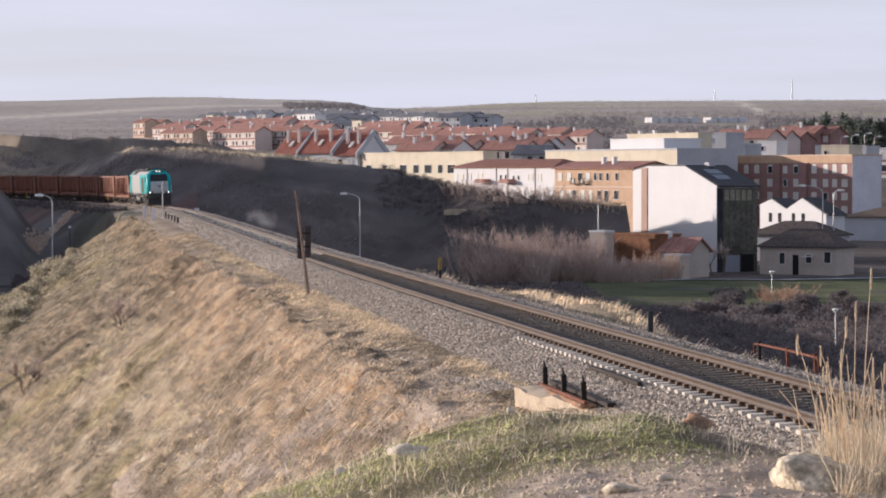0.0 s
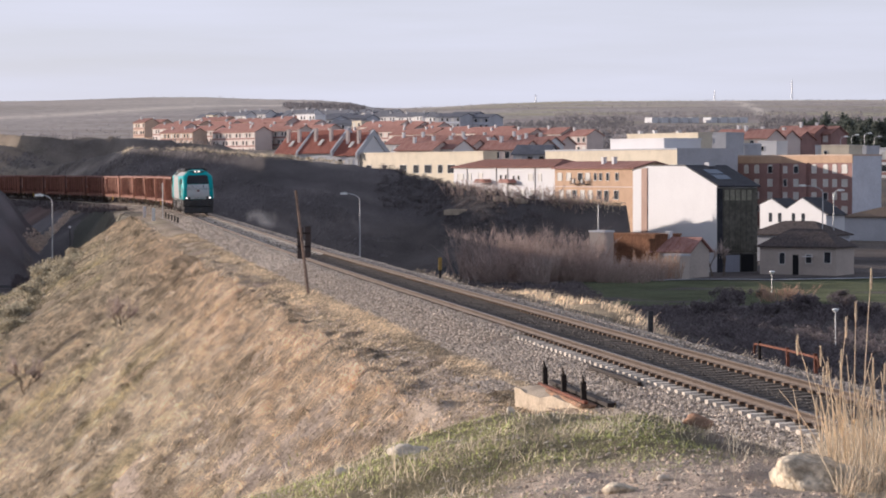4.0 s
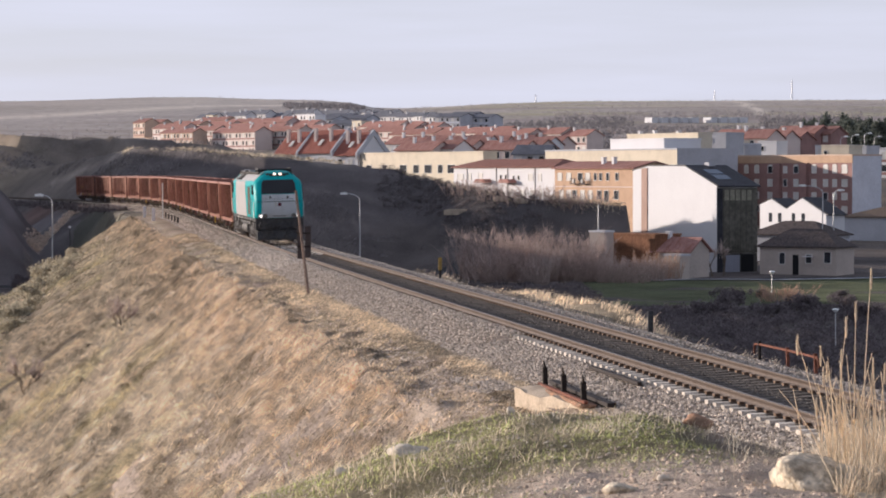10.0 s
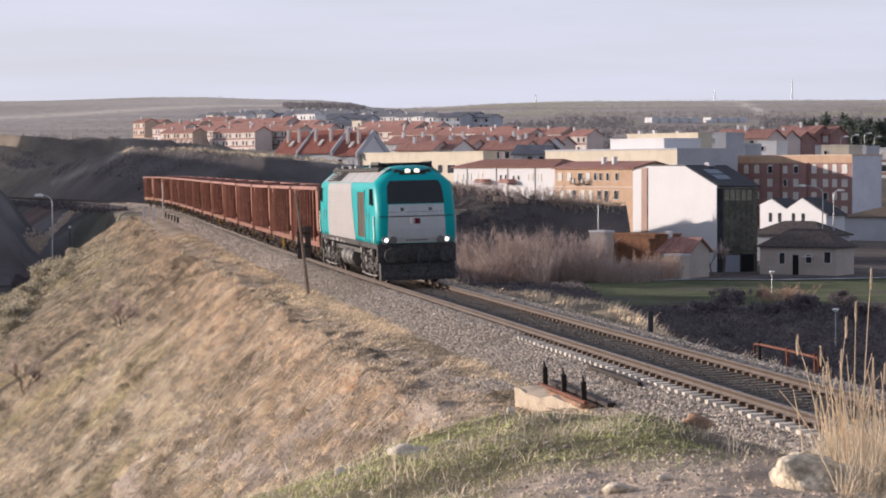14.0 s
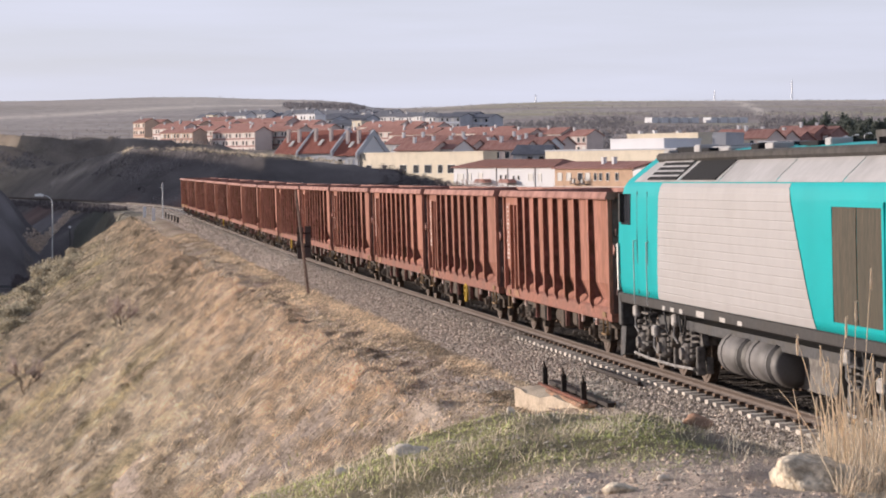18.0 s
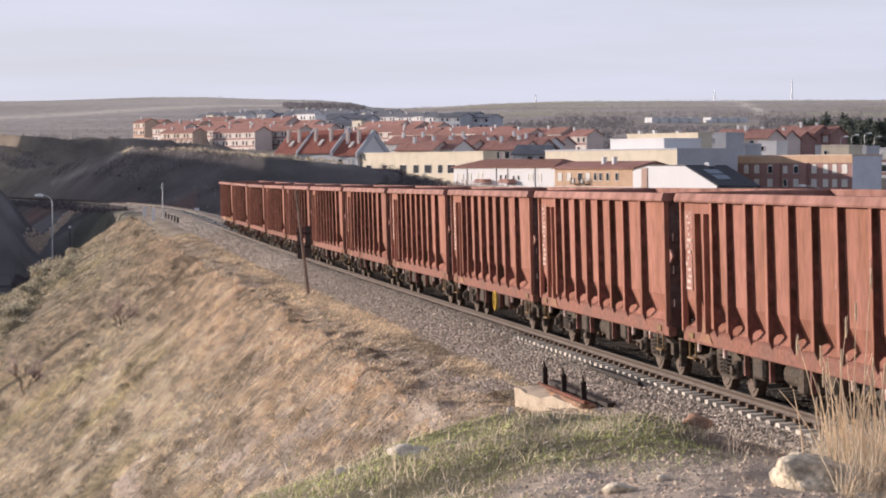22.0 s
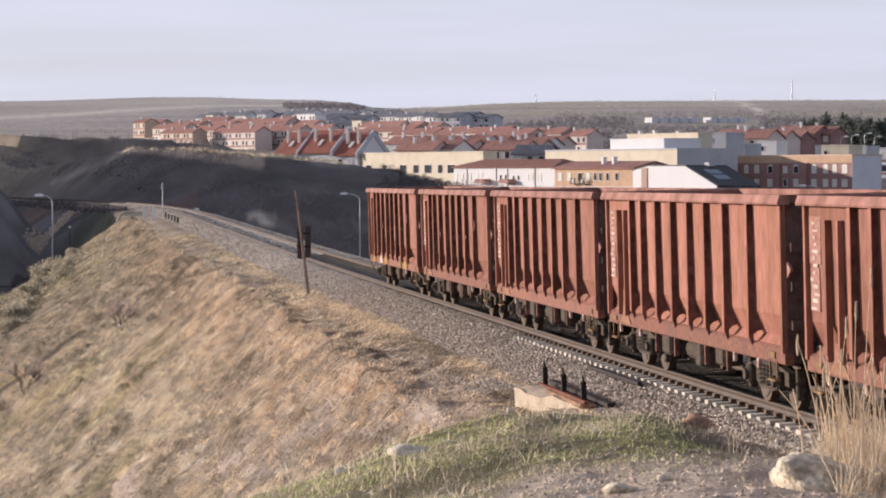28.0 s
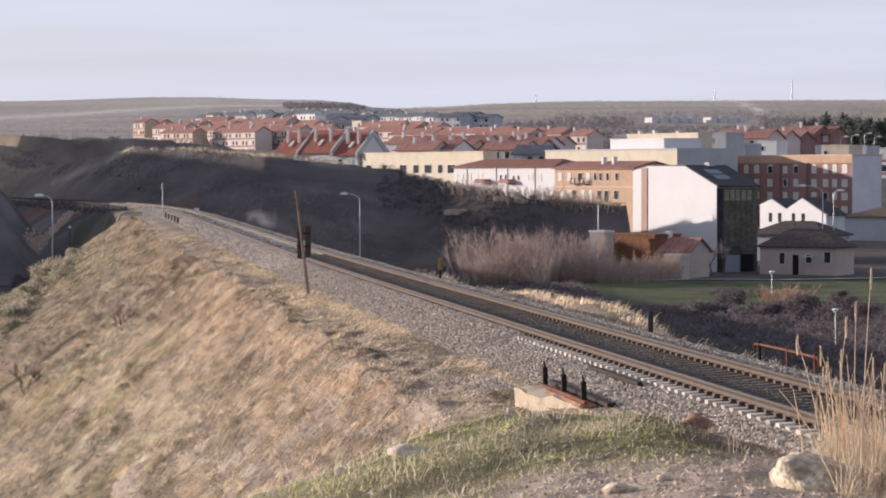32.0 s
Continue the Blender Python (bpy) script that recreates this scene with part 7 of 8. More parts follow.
# masts on the skyline
for a, far, z0, z1 in ((124.6, 3000, 78, 104), (97.0, 3000, 78, 92), (33.1, 3000, 76, 88)):
    ob = thing("radio_mast", pose(a * far / 1000, far, z0 - 6), "slender lattice mast on the far ridge", "mast", "masts on the ridge")
    bm = bmesh.new()
    h = z1 - z0 + 6
    for k in range(3):
        t = k * math.tau / 3
        add_cyl(bm, (1.2 * math.cos(t), 1.2 * math.sin(t), 0), (0.35 * math.cos(t), 0.35 * math.sin(t), h), 0.25, 0.2, 5)
    for k in range(6):
        z = h * (k + 0.5) / 6
        add_box(bm, -0.9, 0.9, -0.15, 0.15, z, z + 0.3)
    part("lattice", bm, M_GALV, ob)

# light sheds of an estate on the far slope
for k in range(9):
    a, far = 72 + 3.6 * k + (3 if k > 4 else 0), 1820
    x, y = a * far / 1000, far
    building("estate_shed", x, y, ground_at(x, y) + 3.0, 9.0, 5.0, 62, M_WHITE_R, "pale flat shed of an estate on the far slope", "flat", 0, M_GREY_R, (), (), (), "shed", "sheds of the far estate")


# ------------------------------------------------------------ stones
def boulder(name, x, y, size, mat, label, seed, sink=0.25, n=3):
    rng = random.Random(seed)
    bm = bmesh.new()
    bmesh.ops.create_icosphere(bm, subdivisions=n, radius=1.0)
    for v in bm.verts:
        d = 1 + 0.34 * noise.noise(v.co * 1.3 + Vector((seed * 7.1, 0, 0))) + 0.26 * noise.noise(v.co * 2.6 + Vector((0, seed, 0))) + 0.12 * noise.noise(v.co * 7.0) + 0.05 * noise.noise(v.co * 15.0)
        d = min(d, 1.02 / max(0.3, max(abs(v.co.x * 0.96 + v.co.y * 0.3), abs(v.co.z), abs(v.co.y * 0.9 - v.co.x * 0.35))))
        v.co = Vector((v.co.x * size[0], v.co.y * size[1], v.co.z * size[2] * (1.0 - 0.30 * v.co.x))) * d
    ob = part(name, bm, mat, None, "", True)
    ob.matrix_basis = pose(x, y, ground_at(x, y) + size[2] * (1 - sink * 2), 0, 0, rng.uniform(-25, 25))
    return tagged(ob, label, "boulder")


M_ROCK = material("lichened_limestone", (0.68, 0.59, 0.46), 0.95, 0, grain=0.05, vary=0.35, stain=0.15, second=(0.40, 0.34, 0.26), bump=1.0)
M_PALE = material("pale_stone", (0.62, 0.55, 0.46), 0.95, 0, grain=0.04, vary=0.2, stain=0.1)
boulder("stone", 3.62, 23.3, (0.24, 0.14, 0.06), M_ROCK, "flat stone slab beside the boulder", 17, n=3)
boulder("boulder", 3.3, 23.75, (0.48, 0.34, 0.27), M_ROCK, "rough pale limestone boulder in dry grass", 3, 0.47, 4)
boulder("stone", -1.07, 29.4, (0.07, 0.06, 0.05), M_PALE, "small pale stone on the slope's edge", 5, n=3)
boulder("stone", -0.36, 29.6, (0.22, 0.12, 0.075), M_PALE, "flat pale stone among dry stalks", 8, 0.35, n=3)
boulder("stone", 0.75, 31.0, (0.05, 0.05, 0.06), M_PALE, "small pale stone in the turf", 18, n=2)
boulder("stone", 1.55, 24.2, (0.15, 0.10, 0.055), M_ROCK, "flat pale stone in bare earth", 9, n=2)
boulder("stone", 1.25, 23.9, (0.07, 0.06, 0.035), M_PALE, "small pale stone in bare earth", 10, n=2)
boulder("stone", 1.95, 24.6, (0.06, 0.05, 0.03), M_PALE, "small pale stone in bare earth", 12, n=2)
boulder("clod", 2.78, 30.4, (0.17, 0.16, 0.085), M_REDEARTH, "reddish clod of earth on the knoll's edge", 14)
rg = np.random.default_rng(21)
px, py = rg.uniform(0.3, 4.2, 1100), rg.uniform(22.0, 27.2, 1100)
ob = scatter_stones("pebbles", np.column_stack([px, py, land(px, py) - 0.002]), 0.020, material("earthy_pebbles", (0.52, 0.42, 0.34), 0.95, 0, grain=0.03, vary=0.3, rand=0.4, island=True), 3)
ob["label"], ob["category"] = "small pebbles on bare earth", "pebbles"
px, py = rg.uniform(-2.2, 2.6, 700), rg.uniform(24.0, 31.5, 700)
ob = scatter_stones("turf_pebbles", np.column_stack([px, py, land(px, py) + 0.004]), 0.020, M_PALE, 31)
ob["label"], ob["category"] = "pale pebbles showing through the turf", "pebbles"
px, py = rg.uniform(0.6, 3.3, 420), rg.uniform(22.4, 26.4, 420)
ob = scatter_stones("earth_lumps", np.column_stack([px, py, land(px, py) - 0.012]), 0.042, material("dry_earth_lumps", (0.55, 0.43, 0.34), 0.95, 0, grain=0.03, vary=0.3, rand=0.3, island=True), 5)
ob["label"], ob["category"] = "crumbling lumps of dry earth", "earth"
ps, pu = rg.uniform(4, 60, 15000), rg.uniform(-10.5, -3.6, 15000)
x, y, t = (np.interp(ps, LS, a) for a in (LX, LY, LT))
px, py = x + pu * np.cos(t), y - pu * np.sin(t)
ob = scatter_stones("slope_stones", np.column_stack([px, py, land(px, py) + 0.005]), 0.04, material("slope_stone", (0.56, 0.47, 0.40), 0.95, 0, grain=0.03, vary=0.2, rand=0.4, island=True), 13)
ob["label"], ob["category"] = "loose stones on the embankment slope", "stones"
# ------------------------------------------------------------ plants
def grass_material(name, c, rand=0.35, toned=False):
    m = material(name, c, 0.8, 0, grain=0.6, vary=0.15, rand=rand, island=True, spec=0.2)
    n, l = m.node_tree.nodes, m.node_tree.links
    b = n["Principled BSDF"]
    out = n["Material Output"]
    if toned:                            # each tuft has its own shade of straw
        at = n.new("ShaderNodeVertexColor")
        at.layer_name = "tone"
        mu = n.new("ShaderNodeMix")
        mu.data_type, mu.blend_type = "RGBA", "MULTIPLY"
        mu.inputs[0].default_value = 1.0
        l.new(b.inputs["Base Color"].links[0].from_socket, mu.inputs[6])
        l.new(at.outputs["Color"], mu.inputs[7])
        l.new(mu.outputs[2], b.inputs["Base Color"])
    tr = n.new("ShaderNodeBsdfTranslucent")
    mx = n.new("ShaderNodeMixShader")
    mx.inputs[0].default_value = 0.38
    l.new(b.inputs["Base Color"].links[0].from_socket, tr.inputs["Color"])
    l.new(b.outputs[0], mx.inputs[1])
    l.new(tr.outputs[0], mx.inputs[2])
    l.new(mx.outputs[0], out.inputs["Surface"])
    return m


M_STRAW = grass_material("dry_grass", (0.745, 0.635, 0.485), 0.5, True)
M_STRAW2 = grass_material("grey_straw", (0.68, 0.585, 0.44), 0.4, True)
M_TURF = grass_material("green_turf", (0.40, 0.42, 0.185), 0.6, True)
M_PALEGRASS = grass_material("bleached_grass", (0.82, 0.76, 0.66), 0.3, True)
M_REED = grass_material("reed_stems", (0.74, 0.63, 0.48), 0.25)
M_TWIG = grass_material("bare_twigs", (0.50, 0.41, 0.37), 0.35)
M_TWIG_D = grass_material("grey_twigs", (0.48, 0.375, 0.335), 0.35)
M_TWIGRED2 = grass_material("russet_twigs", (0.50, 0.33, 0.24), 0.3)
M_BARK = material("bark", (0.14, 0.11, 0.085), 0.9, 0, grain=0.08, vary=0.3, bump=0.5)
# scrub kept dark in place of the embankment's missing shade
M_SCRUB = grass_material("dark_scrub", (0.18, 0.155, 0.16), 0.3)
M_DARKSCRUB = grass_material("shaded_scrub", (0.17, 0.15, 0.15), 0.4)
M_PALESCRUB = grass_material("sunlit_pale_scrub", (0.66, 0.56, 0.47), 0.4)
M_CONIFER = grass_material("conifer", (0.12, 0.135, 0.115), 0.4)
M_SAGE = grass_material("grey_green_bush", (0.46, 0.415, 0.315), 0.35)


def blades(name, spots, length, width, lean, mat, label, cat, seed, tone=None, lift=(0.55, 0.35)):
    """One mesh of many bent blades. lean: a vector array added per unit of length; it bends more towards the tip. lift: how far its two halves rise."""
    rng = np.random.default_rng(seed)
    n = len(spots)
    ln = length * rng.uniform(0.5, 1.3, n)
    a = rng.uniform(0, math.tau, n)
    side = np.column_stack([np.cos(a), np.sin(a), np.zeros(n)]) * (width * rng.uniform(0.6, 1.4, n))[:, None]
    up = np.column_stack([rng.normal(0, 0.28, n), rng.normal(0, 0.28, n), np.ones(n)])
    up /= np.linalg.norm(up, axis=1)[:, None]
    mid = spots + up * (ln * lift[0])[:, None] + lean * (ln * 0.25)[:, None]
    tip = mid + up * (ln * lift[1])[:, None] + lean * (ln * 0.7)[:, None]
    v = np.stack([spots - side, spots + side, mid + side * 0.7, mid - side * 0.7, tip], axis=1).reshape(-1, 3)
    b = 5 * np.arange(n)[:, None]
    f = np.concatenate([b + np.array([[0, 1, 2]]), b + np.array([[0, 2, 3]]), b + np.array([[3, 2, 4]])])
    ob = mesh_from(name, v, f, mat)
    if tone is None:
        tone = np.ones((n, 3)) * np.clip(1.0 + 0.6 * waves(spots[:, 0], spots[:, 1], 0.35, 4.0) + 0.4 * waves(spots[:, 0], spots[:, 1], 1.6, 9.0), 0.4, 1.5)[:, None]
    col = ob.data.color_attributes.new("tone", "FLOAT_COLOR", "POINT")
    c = np.repeat(np.column_stack([tone, np.ones(n)]), 5, axis=0)
    col.data.foreach_set("color", c.astype(np.float32).ravel())
    return tagged(ob, label, cat, kind="stuff")


def tufted(rng, cx, cy, per, radius):
    """Blades' feet in tufts round the given centres, and each tuft's own number."""
    k = np.repeat(np.arange(len(cx)), per)
    r = radius * rng.uniform(0.5, 1.6, len(cx))[k]
    px, py = cx[k] + rng.normal(0, 1, len(k)) * r, cy[k] + rng.normal(0, 1, len(k)) * r
    return np.column_stack([px, py, land(px, py) - 0.02]), k


def line_tufts(name, n, s0, s1, u0, u1, per, radius, length, width, lean, mat, label, seed, bare=0.0, even=False, lift=(0.55, 0.35), tint=1.0, mixed=0.0):
    rng = np.random.default_rng(seed + 100)
    s, u = rng.uniform(s0, s1, n), rng.uniform(u0, u1, n)
    x, y, t = (np.interp(s, LS, a) for a in (LX, LY, LT))
    cx, cy = x + u * np.cos(t), y - u * np.sin(t)
    streak = waves(s * 0.2, u, 1.2, 5.0)
    broad = waves(s * 0.3, u, 5.0, 2.0)
    slip = smooth(-0.1, 0.5, waves(s * 0.25, u, 2.2, 3.0)) * ((u < -5) & (u > -11) & (s > 6) & (s < 46))
    q = rng.uniform(0, 1, n) < 0.62 - bare + 0.6 * streak + 0.35 * broad - 0.45 * slip
    if even:
        q = rng.uniform(0, 1, n) < 0.95 - 0.3 * slip
    q &= ~((np.abs(s - 131.0) < 1.6) & (u < -11.4))        # the drain lies open
    cx, cy, streak, broad, inner = cx[q], cy[q], streak[q], broad[q], smooth(6.0, 9.0, -u[q])
    sp, k = tufted(rng, cx, cy, per, radius)
    own = lean + rng.normal(0, 0.14 if lift[1] < 0.1 else 0.24, (len(cx), 3))
    # pale, olive, pinkish and old brown tufts
    shade = np.clip(1.28 + 0.75 * streak + 0.22 * broad + rng.normal(0, 0.30 if even else 0.24, len(cx)), 0.32, 1.55)
    shade = shade * tint * np.where(rng.uniform(0, 1, len(cx)) < 0.18, 0.42, 1.06) * np.exp(mixed * rng.normal(0, 1, len(cx)))
    shade = np.minimum(shade, 1.5)
    shade = shade * (1 - 0.18 * smooth(60, 160, s[q]))
    olive = (inner * smooth(0.05, 0.55, waves(cx, cy, 5.0, 9.0)))[:, None]
    pink = np.maximum(1 - inner, 0.4 * smooth(0.0, 0.6, waves(cx, cy, 7.0, 13.0)))[:, None]
    hue = np.ones((len(cx), 3)) * (1 - 0.4 * olive) + 0.4 * olive * np.array([0.82, 0.86, 0.55])
    hue = hue * (1 - 0.55 * pink) + 0.55 * pink * np.array([1.0, 0.90, 0.84])
    tone = hue * shade[:, None]
    return blades(name, sp, length, width, own[k] + rng.normal(0, 0.10 if lift[1] < 0.1 else 0.16, (len(sp), 3)), mat, label, "grass", seed, tone[k], lift)


rg = np.random.default_rng(31)
down = np.array([-0.54, -0.15, -0.80])
HANG = (0.36, 0.05)
LAB = "dry straw-coloured grass on the embankment slope"
line_tufts("dry_grass", 11500, -3, 85, -23.0, -5.0, 26, 0.05, 0.80, 0.0072, down * 0.95, M_STRAW, LAB, 1, 0.0, False, (0.42, 0.02), 1.0, 0.36)
line_tufts("bleached_tufts", 3600, -3, 110, -23.0, -5.2, 24, 0.05, 0.72, 0.0085, down * 0.95, M_PALEGRASS, LAB, 61, 0.1, False, (0.42, 0.03), 1.05, 0.2)
line_tufts("grey_grass", 6500, -3, 90, -23.0, -5.2, 22, 0.08, 0.42, 0.008, down * 0.9, M_STRAW2, LAB, 2, 0.0, False, HANG, 0.92, 0.28)
line_tufts("slope_grass", 9000, 75, 160, -22.0, -5.0, 24, 0.07, 0.95, 0.013, down * 0.95, M_STRAW, LAB, 3, 0.0, False, (0.42, 0.02), 1.0, 0.36)
line_tufts("far_slope_grass", 6000, 150, 258, -20.0, -5.0, 16, 0.14, 1.0, 0.024, down * 0.85, M_STRAW2, LAB, 4, 0.0, False, HANG, 1.0, 0.25)
line_tufts("combed_grass", 15000, 0, 90, -23.0, -5.0, 9, 0.04, 0.50, 0.009, down * 0.95, M_STRAW, LAB, 33, 0.0, True, HANG, 0.88, 0.2)
line_tufts("far_combed_grass", 11000, 85, 175, -21.0, -5.0, 7, 0.06, 0.62, 0.014, down * 0.95, M_STRAW, LAB, 34, 0.0, True, HANG, 0.88, 0.2)
line_tufts("cess_grass", 7500, 6, 170, -5.6, -2.9, 16, 0.17, 0.17, 0.011, np.array([0.8, -0.4, -0.3]), M_STRAW2, "dry grass along the cess", 5, 0.12, False, (0.45, 0.25), 0.76, 0.2)
line_tufts("cess_grass_near", 2600, 15, 60, -4.8, -2.5, 16, 0.16, 0.13, 0.010, np.array([0.8, -0.4, -0.3]), M_STRAW2, "dry grass creeping over the ballast", 25, 0.15, False, (0.45, 0.25), 0.86, 0.2)
line_tufts("trodden_grass", 5000, 10, 75, -6.2, -3.0, 12, 0.10, 0.12, 0.008, np.array([0.6, -0.4, -0.3]), M_STRAW2, "short trodden grass on the edge of the slope", 26, 0.0, True, (0.45, 0.25), 0.86, 0.2)
line_tufts("green_tufts", 1500, 0, 200, -20.0, -5.5, 16, 0.14, 0.16, 0.012, down * 0.5, M_TURF, "green tufts among the dry grass", 15, 0.25)
line_tufts("valley_side_grass", 900, 12, 95, 4.2, 9.5, 14, 0.16, 0.28, 0.018, np.array([0.5, -0.3, -0.1]), M_STRAW, "dry grass on the valley side of the line", 6, 0.1)

line_tufts("bank_grass", 420, 47, 77, 5.7, 7.6, 13, 0.2, 0.24, 0.011, np.array([0.5, -0.3, -0.1]), M_STRAW2, "dry grass on a low bank beyond the line", 46, 0.0)


def knoll_spots(n, x0, x1, y0, y1, keep):
    px, py = rg.uniform(x0, x1, n), rg.uniform(y0, y1, n)
    q = keep(px, py)
    px, py = px[q], py[q]
    return np.column_stack([px, py, land(px, py) - 0.01])


wind = np.array([0.35, -0.35, -0.1])
def bare_patch(a, b):
    return smooth(0.2, 1.0, a + 0.6 * waves(a, b, 1.2, 3.0)) * (1 - smooth(3.2, 3.6, a)) * (1 - smooth(25.8, 27.0, b + 1.3 * waves(a, b, 1.5, 2.0)))


sp = knoll_spots(95000, -2.6, 4.2, 22.0, 33.5, lambda a, b: rg.uniform(0, 1, len(a)) < (0.50 + 0.9 * waves(a, b, 0.5, 3.0) + 0.5 * waves(a, b, 1.9, 6.0)) * (1 - smooth(2.3, 2.9, a)) * (1 - bare_patch(a, b)))
blades("green_turf", sp, 0.034, 0.0055, wind * 0.5 + rg.normal(0, 0.8, (len(sp), 3)), M_TURF, "short green turf on the knoll", "grass", 7)
sp = knoll_spots(36000, -2.6, 5.0, 20.0, 33.5, lambda a, b: rg.uniform(0, 1, len(a)) < (0.50 + 1.0 * waves(a, b, 0.8, 7.0) + 0.4 * smooth(3.0, 3.6, a)) * (1 - 0.85 * bare_patch(a, b)))
blades("knoll_straw", sp, 0.07, 0.0046, wind * 0.8 + rg.normal(0, 1.0, (len(sp), 3)), M_STRAW2, "dry straw among the turf", "grass", 8)
sp = knoll_spots(900, -1.6, 3.0, 24.0, 31.5, lambda a, b: rg.uniform(0, 1, len(a)) < 0.5 + waves(a, b, 0.8, 17.0))
blades("laid_stems", sp, 0.26, 0.004, np.column_stack([rg.choice([-1.0, 1.0], len(sp)) * rg.uniform(0.3, 1.0, len(sp)), rg.normal(0, 0.5, len(sp)), rg.normal(0, 0.1, len(sp))]), M_PALEGRASS, "long pale stems lying over the turf", "grass", 41, None, (0.16, 0.02))
sp = knoll_spots(40000, 3.3, 5.2, 23.2, 30.0, lambda a, b: rg.uniform(0, 1, len(a)) < smooth(3.3, 3.7, a - 0.134 * (b - 25.0)) * smooth(-0.8, 0.1, waves(a, b, 0.7, 5.0)))
blades("tall_dry_grass", sp, 0.34, 0.0045, np.array([0.1, 0, -0.1]) + rg.normal(0, 0.6, (len(sp), 3)), M_STRAW, "tall dry grass beside the boulder", "grass", 9)
sp = knoll_spots(14, -0.55, -0.2, 27.3, 28.4, lambda a, b: a > -9)
blades("dry_stalks", sp, 0.36, 0.0055, rg.normal(0, 0.14, (len(sp), 3)), M_STRAW2, "dry upright stalks on the knoll's edge", "grass", 10)


# long stems bent over the turf
for x, y, a, b, h in ((-0.22, 28.0, 0.46, 0.1, 0.17), (-0.05, 27.6, 0.22, -0.1, 0.16), (1.05, 29.4, -0.3, 0.1, 0.12), (-0.7, 27.2, 0.35, 0.2, 0.1)):
    ob = thing("bent_stem", pose(x, y, ground_at(x, y)), "long bleached grass stem arching over the turf", "grass stem", "stems on the knoll")
    bm = bmesh.new()
    add_tube(bm, [(a * t, b * t, h * math.sin(math.pi * min(1, 0.25 + 0.75 * t)) * (0.3 + 0.7 * min(1, 3 * t))) for t in np.linspace(0, 1, 8)], 0.004, 6)
    part("stem", bm, M_REED, ob)


# reeds at the edge of the knoll
def reeds():
    rng = random.Random(8)
    ob = thing("reed_clump", pose(3.45, 24.0, ground_at(3.45, 24.0)), "clump of tall dry reeds with feathery heads", "reeds")
    for k in range(46):
        x, y = rng.gauss(0.05, 0.17), rng.uniform(-0.5, 0.5)
        h = rng.uniform(0.7, 1.25)
        lx, ly = rng.gauss(0.0, 0.16), rng.gauss(0, 0.15)
        if k < 4:
            x, h, lx = (-0.22, 0.08, 0.14, -0.12)[k], (1.35, 1.92, 1.6, 1.5)[k], (-0.22, 0.10, 0.02, 0.10)[k]
        bm = bmesh.new()
        pts = [Vector((x + lx * t * t, y + ly * t * t, h * t - 0.05)) for t in np.linspace(0, 1, 6)]
        for i, (p, q) in enumerate(zip(pts[:-1], pts[1:])):
            add_cyl(bm, p, q, 0.0082 - 0.0011 * i, 0.0071 - 0.0011 * i, 5, False)
        stem = part("stem", bm, M_REED, ob)
        if k % 3 == 0 or k < 4:
            bm = bmesh.new()
            t = pts[-1]
            for i in range(10):
                a = rng.uniform(0, math.tau)
                b = t + Vector((0, 0, -0.13 + 0.016 * i))
                c = b + Vector((0.018 * math.cos(a), 0.018 * math.sin(a), 0.05))
                d = b + Vector((0.006 * math.sin(a), -0.006 * math.cos(a), 0.02))
                bm.faces.new([bm.verts.new(q) for q in (b, d, c)])
            add_cyl(bm, t - Vector((0, 0, 0.13)), t - Vector((0, 0, 0.06)), 0.006, 0.012 if k < 8 else 0.009, 7)
            add_cyl(bm, t - Vector((0, 0, 0.06)), t + Vector((0, 0, 0.05)), 0.012 if k < 8 else 0.009, 0.006, 7)
            part("seed_head", bm, M_REED, stem)


reeds()


# bare shrubs and trees: limbs that fork into twigs
def branch_mesh(seed, height, spread, stems, twigs, thick):
    rng = random.Random(seed)
    limbs, fine = [], []

    def grow(p, d, ln, r, level):
        q = p + d * ln
        limbs.append((p, q, r, r * 0.65))
        if level == 0:
            for _ in range(twigs):
                t = rng.uniform(0.2, 1.0)
                a = p.lerp(q, t)
                e = (d + Vector((rng.gauss(0, 0.55), rng.gauss(0, 0.55), rng.gauss(0.15, 0.4)))).normalized()
                fine.append((a, a + e * ln * rng.uniform(0.35, 0.9)))
            return
        for _ in range(3):
            e = (d + Vector((rng.gauss(0, spread), rng.gauss(0, spread), rng.gauss(0.12, 0.2)))).normalized()
            grow(p.lerp(q, rng.uniform(0.55, 1.0)), e, ln * rng.uniform(0.55, 0.8), r * 0.6, level - 1)

    for _ in range(stems):
        d = Vector((rng.gauss(0, 0.35), rng.gauss(0, 0.35), 1)).normalized()
        grow(Vector((rng.gauss(0, 0.25) * (stems > 1), rng.gauss(0, 0.25) * (stems > 1), -0.15)), d, height * 0.4, thick, 2)
    return limbs, fine


def make_tree(name, seed, height, spread, stems, twigs, thick, label, cat, twig_mat, group=""):
    limbs, fine = branch_mesh(seed, height, spread, stems, twigs, thick)
    ob = thing(name, Matrix(), label, cat, group)
    bm = bmesh.new()
    for p, q, r0, r1 in limbs:
        add_cyl(bm, p, q, r0, r1, 5, False)
    part("trunk", bm, M_BARK, ob)
    rng = np.random.default_rng(seed)
    a = np.array([p for p, q in fine])
    b = np.array([q for p, q in fine])
    side = rng.normal(0, 1, (len(a), 3))
    side *= (thick * 0.34 / np.linalg.norm(side, axis=1))[:, None]
    v = np.stack([a - side, a + side, b], axis=1).reshape(-1, 3)
    mesh_from("crown", v, np.arange(len(v)).reshape(-1, 3), twig_mat, parent=ob)
    return ob


